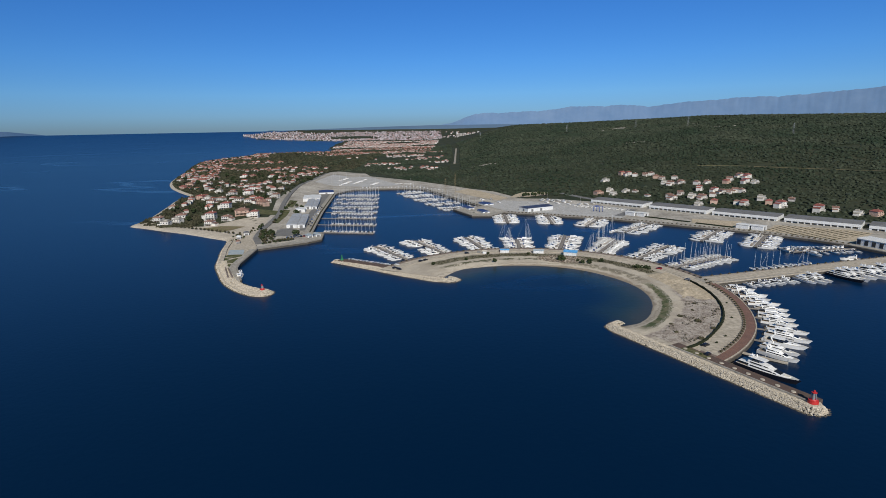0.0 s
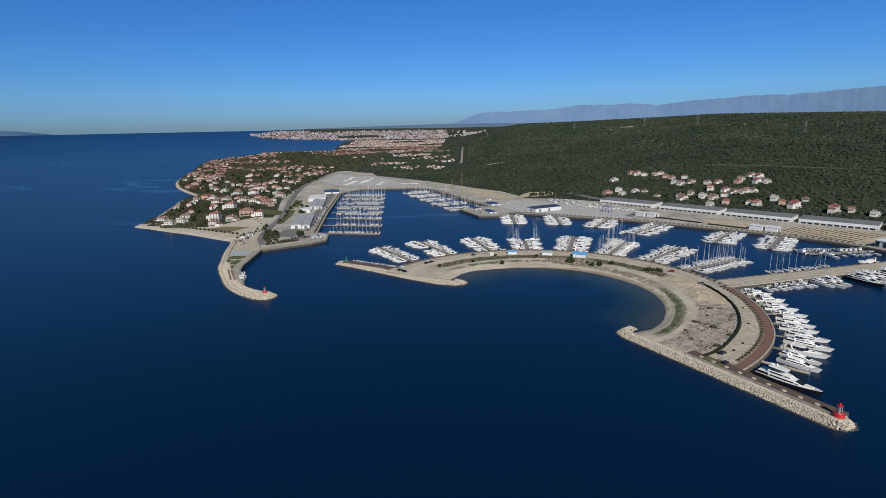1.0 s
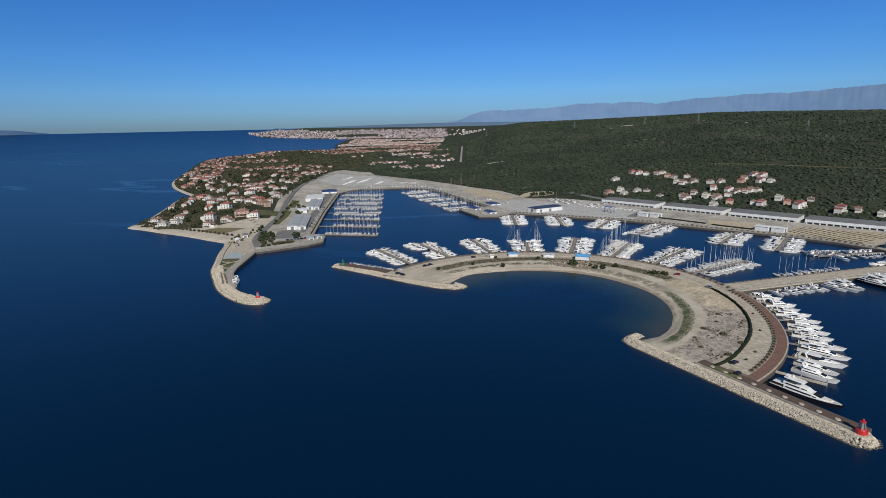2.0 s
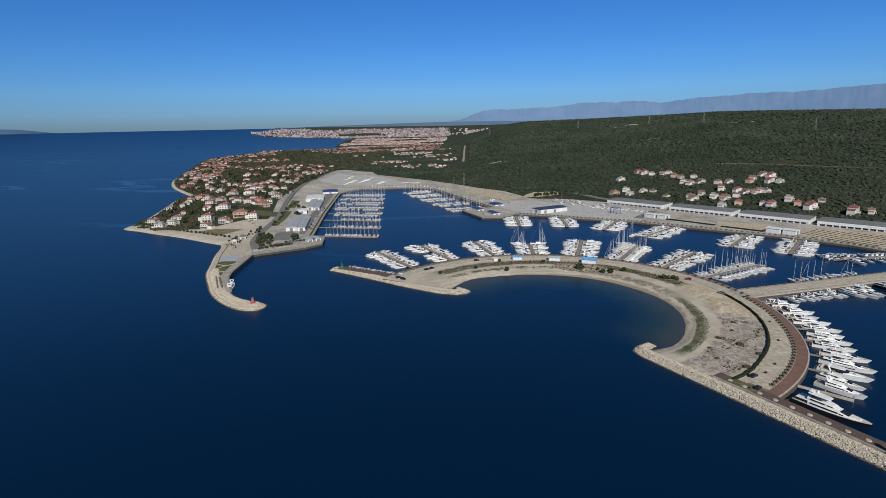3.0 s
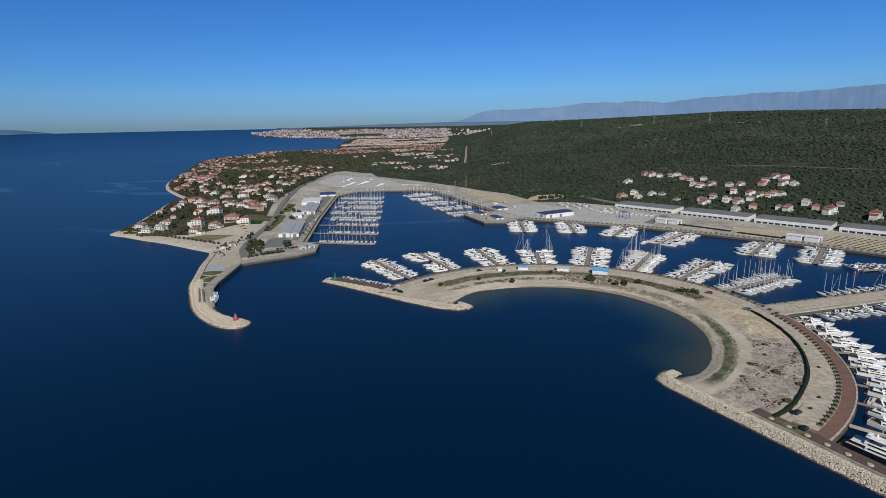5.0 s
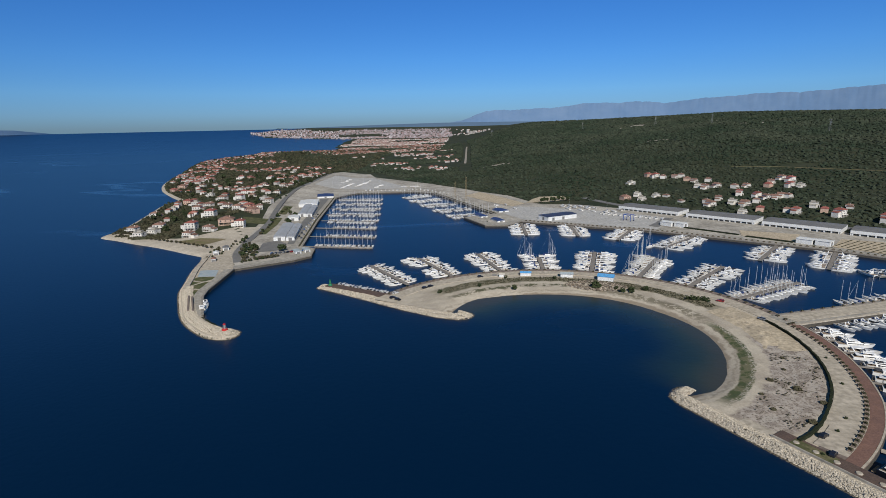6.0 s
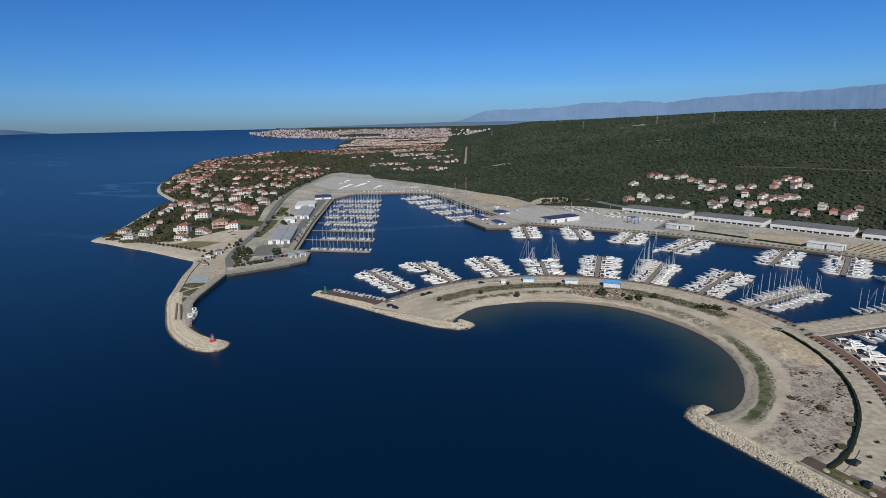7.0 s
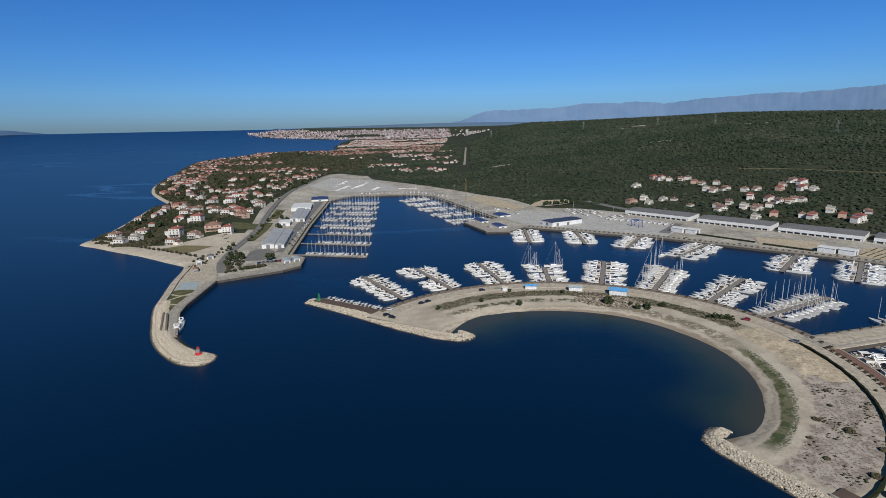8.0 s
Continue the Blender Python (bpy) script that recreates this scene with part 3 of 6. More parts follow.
for line in (WEST_QUAY[7:], EAST_QUAY[:2]):
    tagged(slab("planted_strip", line, 2.4, 4.0, 1.9, 2.5, SHRUB), "low brown planted strip along the quay", "planting", kind="structure")

# ---------- the crescent island ----------
def polar(r, a, c=HEART):
    return c[0] + r * math.cos(a), c[1] + r * math.sin(a)


A0, A1 = radians(-64), radians(150)
rows, cols = 60, 260
v, f = [], []
for j in range(cols + 1):
    a = A0 + (A1 - A0) * j / cols
    p, q = np.array(polar(np.interp(math.degrees(a), SHORE_BEARINGS, SHORE_RADII) - 6, a)), np.array(polar(REACH - 0.5, a))
    for i in range(rows + 1):
        s = i / rows
        x, y = p + (q - p) * s
        z = np.interp(s * np.linalg.norm(q - p), [0, 6, 8, 11, 16], [-1.6, 0.0, 0.55, 1.3, 2.0])
        z += (0.14 * lumps(x, y, 2.5, 1) + 0.1 * lumps(x, y, 9, 3)) * min(1, s * 3) * (s < 0.76)
        v.append((x, y, z))
for j in range(cols):
    for i in range(rows):
        k = j * (rows + 1) + i
        f.append((k, k + rows + 1, k + rows + 2, k + 1))
island = tagged(bulk("crescent_breakwater", v, f, CRESCENT, True), "sandy crescent-shaped breakwater with an inner beach", "breakwater", kind="structure")


def ring_band(name, a0, a1, r0, r1, z, mat, c=HEART, rag=0.0, seed=0, thick=0.3, label="", category="ground", parent=None, n=None):
    """A band of ground or paving along an arc, its edges ragged by rag metres."""
    n = n or int(abs(a1 - a0) * 1.2)
    rings = []
    for j in range(n + 1):
        t = j / n
        a = radians(a0 + (a1 - a0) * t)
        g = rag * (math.sin(j * 0.9 + seed) + math.sin(j * 0.37 + 2 * seed) + 0.6 * math.sin(j * 2.3 + seed)) / 2
        e = rag * (math.sin(j * 0.8 + seed + 3) + math.sin(j * 0.31 + seed) + 0.6 * math.sin(j * 2.1 + seed)) / 2
        pinch = min(1, 6 * t, 6 * (1 - t)) if rag else 1
        mid, half = (r0 + r1) / 2, (r1 - r0) / 2 * pinch
        x0, y0 = polar(mid - half + g * pinch, a, c)
        x1, y1 = polar(mid + half + e * pinch, a, c)
        rings.append([(x0, y0, z - thick), (x0, y0, z), (x1, y1, z), (x1, y1, z - thick)])
    ob = part(name, Shape().loft(rings), mat, parent)
    return tagged(ob, label, category, kind="structure") if parent is None else ob


edge = ring_band("quay", -47, 145, 121.5, REACH, 2.25, KERB, thick=6.0, label="dark stone quay edge round the crescent", category="quay", n=220)
def rim(a):
    """The quay's outer radius at a bearing: it opens out towards the paved pier."""
    return np.interp(a, [-64, -51, -43, -35, -27, -18, -7, 4, 20, 147], [131.6, 129.8, 128.9, 128.1, 126.8, 125.8, 125.5, 125.2, 126, 126])


def rim_line(a0, a1, n=50):
    return np.array([polar(rim(a), radians(a)) for a in np.linspace(a0, a1, n)])


tagged(slab("quay", rim_line(-61, -19), 0.0, 13.0, -3.0, 2.24, KERB), "dark stone quay edge opening towards the pier", "quay", kind="structure")
tagged(slab("quay_wall", rim_line(-61, 4), -0.2, 0.3, -2.8, 1.75, WETSTONE), "dark weed-stained wall of the promenade quay", "quay", kind="structure")
tagged(slab("promenade", rim_line(-60.5, 4), 0.7, 5.0, 2.0, 2.34, PAVER), "red-brown paved promenade along the yacht berths", "pavement", kind="structure")
tagged(slab("kerb", rim_line(-60.5, 4), 0.05, 0.62, 2.1, 2.42, TRACK), "pale stone kerb along the promenade's edge", "kerb", kind="structure")
tagged(slab("roadside", rim_line(-58, 4), 5.05, 9.2, 1.9, 2.275, TRACK), "pale gravel strip beside the promenade", "pavement", kind="structure")
tagged(slab("roadside", rim_line(-58, -20), 9.15, 15.0, 1.9, 2.268, TRACK), "pale gravel turning ground at the road's end", "road", kind="structure")
ring_band("road", -50, 147, 112.2, 121.4, 2.26, TRACK, label="pale gravel service road along the crescent", category="road")


# ---------- boulders ----------
ICO_V = np.array([(0, 0, -1), (0.72, -0.53, -0.45), (-0.28, -0.85, -0.45), (-0.89, 0, -0.45), (-0.28, 0.85, -0.45), (0.72, 0.53, -0.45),
                  (0.28, -0.85, 0.45), (-0.72, -0.53, 0.45), (-0.72, 0.53, 0.45), (0.28, 0.85, 0.45), (0.89, 0, 0.45), (0, 0, 1)])
ICO_F = np.array([(0, 1, 2), (1, 0, 5), (0, 2, 3), (0, 3, 4), (0, 4, 5), (1, 5, 10), (2, 1, 6), (3, 2, 7), (4, 3, 8), (5, 4, 9),
                  (1, 10, 6), (2, 6, 7), (3, 7, 8), (4, 8, 9), (5, 9, 10), (6, 10, 11), (7, 6, 11), (8, 7, 11), (9, 8, 11), (10, 9, 11)])[:, ::-1]
rng = np.random.default_rng(7)


def clumps(places, sizes, squash=1.0, rough=0.22):
    """Many small rough lumps as arrays of vertices and triangles."""
    n = len(places)
    turn = rng.uniform(0, math.tau, n)
    c, s = np.cos(turn)[:, None], np.sin(turn)[:, None]
    base = ICO_V[None] * (1 + rng.uniform(-rough, rough, (n, 12, 3)))
    x, y = base[..., 0] * c - base[..., 1] * s, base[..., 0] * s + base[..., 1] * c
    sizes = np.broadcast_to(np.asarray(sizes, float).reshape(-1, 1) if np.ndim(sizes) < 2 else sizes[:, :1], (n, 1))
    v = np.stack([x * sizes, y * sizes, base[..., 2] * sizes * squash], -1) + np.asarray(places)[:, None]
    f = ICO_F[None] + 12 * np.arange(n)[:, None, None]
    return v.reshape(-1, 3), f.reshape(-1, 3)


def boulder_bank(line, wide, crest, count, label, z_in=2.0, size=(0.27, 0.62)):
    """A rubble bank along a line: water on the right, crest at about two thirds of its width."""
    bank = slab("rubble_bank", line, 1.5, wide, -3.0, crest * 0.45, ROCK)
    tagged(bank, label, "breakwater", kind="structure")
    length = np.r_[0, np.cumsum(np.linalg.norm(np.diff(line, axis=0), axis=1))]
    t, d = rng.uniform(0, length[-1], count), rng.uniform(-0.6, wide, count)
    p = np.c_[np.interp(t, length, line[:, 0]), np.interp(t, length, line[:, 1])]
    left = offset(line, 1.0) - line
    p += np.c_[np.interp(t, length, left[:, 0]), np.interp(t, length, left[:, 1])] * d[:, None]
    z = np.interp(d, [-0.6, 0, wide * 0.55, wide * 0.8, wide], [-0.5, 0.1, crest, crest, z_in])
    v, f = clumps(np.c_[p, z - 0.3], rng.uniform(*size, count), 0.7, 0.3)
    stones = bulk("boulders", v, f, ROCK)
    stones.parent = bank
    tagged(stones, "pale limestone boulders", kind="stuff")
    few = max(40, count // 7)                           # the weedy foot at the waterline
    t, d = rng.uniform(0, length[-1], few), rng.uniform(-1.0, -0.2, few)
    p = np.c_[np.interp(t, length, line[:, 0]), np.interp(t, length, line[:, 1])] + np.c_[np.interp(t, length, left[:, 0]), np.interp(t, length, left[:, 1])] * d[:, None]
    v, f = clumps(np.c_[p, np.interp(d, [-1.0, -0.2], [-0.3, 0.05])], rng.uniform(*size, few), 0.6, 0.3)
    foot = bulk("wet_stones", v, f, WETROCK)
    foot.parent = bank
    tagged(foot, "dark wet stones at the waterline", kind="stuff")
    return bank


SPUR_E = np.array([(94.2, 268.6), (109.5, 240.1), (125, 211.1), (140.5, 182.1)], float)
SPUR_W = np.array([(-86, 431), (-55, 408), (-25, 384.5), (-3, 370), (9, 366)], float)
boulder_bank(SPUR_E, 5.2, 2.5, 7200, "rubble breakwater of pale limestone boulders", 2.3, (0.22, 0.5))
boulder_bank(curve([(140.5, 182.1), (144, 180), (148.5, 181), (151, 185), (149.6, 189)], 2), 4.6, 2.5, 420, "rubble head of the breakwater", 2.3)
boulder_bank(curve([(105.4, 279.6), (102, 282.6), (97.4, 280.6), (93.3, 275.2), (94.2, 268.6)], 2), 5.4, 2.1, 620, "rounded rubble tip of the breakwater", 2.0)
boulder_bank(SPUR_W, 6.0, 1.9, 5200, "rubble breakwater of pale limestone boulders", 2.0, (0.22, 0.5))
boulder_bank(curve([(9, 366), (16, 368), (18, 374), (13, 380)], 2), 6.0, 1.8, 420, "rounded rubble tip beside the beach", 1.6)
boulder_bank(curve([(-80, 437), (-85, 436), (-87, 432), (-85, 429.5)], 1.5), 5.0, 2.2, 220, "rubble head of the breakwater", 2.0)
LOWER = MOLE_LINE[np.searchsorted(-MOLE_LINE[:, 1], -432.0):]
UPPER = MOLE_LINE[:np.searchsorted(-MOLE_LINE[:, 1], -430.0) + 1]
boulder_bank(UPPER, 2.6, 1.5, 700, "low rubble toe along the mole", 1.6, (0.3, 0.7))
boulder_bank(LOWER, 9.0, 3.0, 7600, "curved rubble mole of pale boulders", 2.2, (0.24, 0.52))
boulder_bank(curve([(-111, 347.5), (-111.5, 352.5), (-115, 355.8), (-120, 357), (-131.5, 365), (-143.5, 376.8)], 4), 7.0, 2.7, 1600, "inner side of the rubble mole", 3.0)
slab("spur_pier", SPUR_E[1:], 5.9, 12.2, -3, 2.5, PIERWOOD)
tagged(bpy.data.objects["spur_pier"], "dark brown paved pier behind the rubble bank", "pier", kind="structure")
tagged(slab("track", np.array([(104, 250.3), (125, 211.1)]), 4.8, 9.4, 1.0, 2.22, TRACK), "pale gravel track behind the rubble bank", "track", kind="structure")
tagged(slab("parapet", SPUR_E[1:], 5.4, 5.9, 1.0, 2.95, CONCRETE), "low concrete wave wall", "wall", kind="structure")
tagged(slab("spur_pier", np.array([(-79.5, 433.0), (-38, 408)]), -3.0, 3.0, -3, 2.3, PIERWOOD), "dark brown pier inside the rubble bank", "pier", kind="structure")
tagged(slab("mole_walk", UPPER, 2.2, 6.0, 0.0, 2.6, TRACK), "pale concrete walk along the mole", "pavement", kind="structure")

# ---------- piers ----------
def pier(a, b, wide=3.0, name="pier", mat=DOCKWOOD, top=1.1, label="grey boarded floating pier"):
    line = np.array([a, b], float)
    deck = slab(name, line, -wide / 2, wide / 2, top - 0.5, top, mat)
    tagged(deck, label, "pier", "piers of the marina", "structure")
    n = max(2, int(np.linalg.norm(line[1] - line[0]) / 22))
    pile = Shape().tube((0, 0, -3.0), (0, 0, top + 1.2), 0.25, 0.25).mesh("pile", STEEL)
    side = offset(line, wide / 2 + 0.2)
    for i in range(1, n + 1):
        p = side[0] + (side[1] - side[0]) * i / n
        part("pile", pile, None, deck, at=pose(p[0], p[1], 0))
    return deck


tagged(slab("pier_road", np.array([(183, 350.5), (376, 402)]), -8.0, 8.0, -3, 2.3, CONCRETE), "broad concrete pier with a road on top", "pier", kind="structure")
for a, b in ((-8.25, -7.8), (7.8, 8.25)):
    tagged(slab("quay_wall", np.array([(186, 351.3), (376, 402)]), a, b, -2.8, 1.8, WETSTONE), "dark weed-stained wall of the broad pier", "quay", kind="structure")
tagged(slab("road", np.array([(190, 352.0), (374, 401)]), -4.0, 6.0, 2.2, 2.42, TRACK), "pale roadway on the pier", "road", kind="structure")
tagged(slab("kerb", np.array([(186, 351.3), (376, 402)]), -8.1, -6.6, 2.0, 2.45, TRACK), "pale stone kerb along the pier", "kerb", kind="structure")
tagged(slab("kerb", np.array([(186, 351.3), (376, 402)]), 6.3, 8.1, 2.0, 2.45, QUAYSTONE), "grey stone edge of the pier", "kerb", kind="structure")


# ---------- boats ----------
def half_beam(s, stern=0.88, power=3.2):
    """The half width of a hull at s of its length, as a share of its greatest."""
    return (stern + (1 - stern) * min(1, s / 0.35)) * (1 - max(0, (s - 0.35) / 0.65) ** power)


def deck_shape(L, B, free, stern=0.85):
    """The walkable deck inside the sheer line."""
    rows = [(s * L, B / 2 * half_beam(s, stern) * 0.93, free * (1.015 + 0.45 * max(0, s - 0.25) ** 1.5) + 0.02) for s in (0.02, 0.2, 0.35, 0.5, 0.65, 0.78, 0.88, 0.96)]
    return Shape().loft([[(x, -w, z), (x, w, z)] for x, w, z in rows], closed=False, caps=False)


def hull_shape(L, B, free, rake=0.12, keel=-0.4, stern=0.85):
    """A hull along +x from its stern at 0: rings of keel, bilge, sheer."""
    rings = []
    for s in (0.0, 0.06, 0.18, 0.35, 0.5, 0.62, 0.72, 0.80, 0.87, 0.93, 0.97, 1.0):
        w = B / 2 * half_beam(s, stern)
        h = free * (1 + 0.45 * max(0, s - 0.25) ** 1.5)
        x = s * L
        lo = x - rake * L * max(0, s - 0.5) * 1.2
        w = max(w, 0.04)
        tuck = 0.95 - 0.16 * max(0, s - 0.4)              # the bow flares out above the water
        rings.append([(lo, 0, keel), (lo, -w * tuck, 0.0), ((lo + x) / 2, -w * (tuck + 1) / 2 * 1.01, h * 0.55), (x, -w, h), (x, w, h), ((lo + x) / 2, w * (tuck + 1) / 2 * 1.01, h * 0.55), (lo, w * tuck, 0.0)])
    return Shape().loft(rings)


def house_shape(x0, x1, w, z0, z1, front=0.5, back=0.1, narrow=0.82, nose=0.6):
    """A cabin block with a raked, narrowed front."""
    l = x1 - x0
    low = [(x0, -w / 2, z0), (x0 + l * 0.7, -w / 2, z0), (x1, -w / 2 * nose, z0), (x1, w / 2 * nose, z0), (x0 + l * 0.7, w / 2, z0), (x0, w / 2, z0)]
    u = w * narrow
    fx = x1 - (z1 - z0) * front * 2
    high = [(x0 + (z1 - z0) * back, -u / 2, z1), (x0 + l * 0.62, -u / 2, z1), (fx, -u / 2 * nose, z1), (fx, u / 2 * nose, z1), (x0 + l * 0.62, u / 2, z1), (x0 + (z1 - z0) * back, u / 2, z1)]
    return Shape().loft([low, high])


def salon_shape(L, B, z, profile, inset=0.78):
    """A streamlined deckhouse: rows of (share of length, share of beam, height)."""
    rings = []
    for t, w, h in profile:
        w *= B / 2
        rings.append([(t * L, -w, z), (t * L, -w * 0.97, z + h * 0.62), (t * L, -w * inset, z + h), (t * L, w * inset, z + h), (t * L, w * 0.97, z + h * 0.62), (t * L, w, z)])
    return Shape().loft(rings)


def glass_band(L, B, z, profile, low, high, t0, t1, out=1.012):
    """Window strips along both sides of a deckhouse, standing a little proud."""
    ts, ws, hs = np.array(profile).T
    band = Shape()
    for side in (-1, 1):
        rows = []
        for t in np.linspace(t0, t1, 6):
            w, h = np.interp(t, ts, ws) * B / 2 * out, np.interp(t, ts, hs)
            rows.append([(t * L, side * w * (1 - 0.05 * k), z + h * k) for k in (low, high)])
        band.loft(rows, closed=False, caps=False)
    return band


def motor_yacht(L, label, hull_mat=GELCOAT, decks=1, cover=None, arch=True, name="motor_yacht"):
    big = L >= 20
    B, free = 0.275 * L if L < 17 else 0.245 * L, 0.084 * L if L < 17 else 0.07 * L
    boat = new(name)
    part("hull", hull_shape(L, B, free), hull_mat, boat)
    part("deck", deck_shape(L, B, free), NONSKID, boat)
    if L > 10:
        part("cockpit", Shape().box(0.03 * L, 0.23 * L, -B * 0.33, B * 0.33, free * 0.98, free * 1.07), TEAK, boat, "brown cockpit floor")
    z = free * 1.02
    h = 0.066 * L if L < 17 else 0.056 * L
    lower = [(0.22, 0.76, h * 0.95), (0.30, 0.79, h), (0.50, 0.78, h), (0.60, 0.72, h * 0.95), (0.71, 0.60, h * 0.45), (0.80, 0.46, h * 0.34), (0.88, 0.26, h * 0.22)]
    cabin = part("cabin", salon_shape(L, B, z, lower), GELCOAT, boat)
    part("window_band", glass_band(L, B, z, lower, 0.34, 0.74, 0.25, 0.66), SMOKED, cabin, "dark tinted glass")
    screen = Shape().add([(0.608 * L, -0.27 * B, z + h * 0.93), (0.608 * L, 0.27 * B, z + h * 0.93), (0.715 * L, 0.22 * B, z + h * 0.49), (0.715 * L, -0.22 * B, z + h * 0.49)], [(3, 2, 1, 0)])
    part("windscreen", screen, SMOKED, cabin, "raked dark windscreen")
    top = z + h * 0.98
    if decks > 1:
        upper = [(0.20, 0.60, h * 0.72), (0.28, 0.64, h * 0.78), (0.44, 0.63, h * 0.78), (0.52, 0.54, h * 0.6), (0.58, 0.46, h * 0.08)]
        house_top = part("upper_deck", salon_shape(L, B, top, upper), GELCOAT, boat)
        part("window_band", glass_band(L, B, top, upper, 0.30, 0.76, 0.24, 0.53), SMOKED, house_top, "dark tinted glass")
        top += h * 0.75
    else:
        part("flybridge", salon_shape(L, B, top, [(0.20, 0.62, h * 0.22), (0.40, 0.64, h * 0.26), (0.50, 0.56, h * 0.42), (0.57, 0.44, h * 0.04)], 0.9), GELCOAT, boat)
        if name != "cabin_cruiser":
            part("flybridge_floor", Shape().box(0.22 * L, 0.44 * L, -B * 0.25, B * 0.25, top + h * 0.2, top + h * 0.29), cover or DARKCANVAS, boat, "dark seats of the flybridge")
    if L < 15 and name != "motor_boat":
        part("bimini", Shape().box(0.04 * L, 0.21 * L, -B * 0.33, B * 0.33, z + h * 0.85, z + h * 0.98, 0.92), cover or DARKCANVAS, boat, "cloth awning over the cockpit")
    if big:
        part("sunpad", Shape().box(0.74 * L, 0.84 * L, -B * 0.13, B * 0.13, z + h * 0.25, z + h * 0.48, 0.9), CUSHION, boat, "cream foredeck sunpad")
        sofa = Shape().box(0.235 * L, 0.262 * L, -B * 0.22, B * 0.22, top, top + 0.5)
        for side in (-1, 1):
            sofa.box(0.262 * L, 0.37 * L, side * B * 0.2 - 0.35, side * B * 0.2 + 0.35, top, top + 0.45)
        part("flybridge_sofa", sofa, DARKCANVAS if L > 23 else CUSHION, boat, "cushioned sofa on the open upper deck")
        part("radome", Shape().tube((0.29 * L, B * 0.12, top + 0.07 * L), (0.29 * L, B * 0.12, top + 0.105 * L), 0.45, 0.3, 8), GELCOAT, boat)
        part("tender", Shape().loft([[(t * L, -q, free * 1.02), (t * L, -q * 0.6, free * 1.02 + 0.5), (t * L, q * 0.6, free * 1.02 + 0.5), (t * L, q, free * 1.02)] for t, q in ((0.04, 0.8), (0.09, 0.95), (0.13, 0.7), (0.15, 0.1))]), RUBBER, boat, "dark inflatable tender on the aft deck")
        part("bathing_platform", Shape().box(-0.05 * L, 0.01 * L, -B * 0.38, B * 0.38, 0.25, 0.5), TEAK, boat, "brown teak platform")
        part("aft_awning", Shape().box(0.06 * L, 0.24 * L, -B * 0.38, B * 0.38, z + h * 0.9, z + h * 1.0, 0.94), GELCOAT, boat)
        for side in (-1, 1):
            strip = Shape().loft([[(t * L, side * (B / 2 * half_beam(t) * k + 0.03), free * q) for k, q in ((0.975, 0.55), (0.99, 0.82))] for t in (0.35, 0.45, 0.55, 0.64)], closed=False, caps=False)
            part("hull_window", strip, SMOKED, boat)
        part("hardtop", salon_shape(L, B, top + 0.055 * L, [(0.20, 0.5, 0.01 * L), (0.30, 0.56, 0.012 * L), (0.44, 0.52, 0.01 * L), (0.48, 0.4, 0.006 * L)], 0.9), GELCOAT, boat)
        part("radar_mast", Shape().tube((0.25 * L, 0, top), (0.22 * L, 0, top + 0.115 * L), 0.16, 0.06, 6).box(0.205 * L, 0.26 * L, -B * 0.17, B * 0.17, top + 0.08 * L, top + 0.087 * L), GELCOAT, boat)
    elif arch:
        a = Shape()
        for side in (-1, 1):
            a.tube((0.27 * L, side * B * 0.30, top), (0.22 * L, side * B * 0.26, top + 0.085 * L), 0.03 * L, 0.018 * L, 5)
        a.box(0.20 * L, 0.245 * L, -B * 0.27, B * 0.27, top + 0.08 * L, top + 0.093 * L)
        part("radar_arch", a, GELCOAT, boat)
    return tagged(boat, label, "yacht", "moored motor boats")


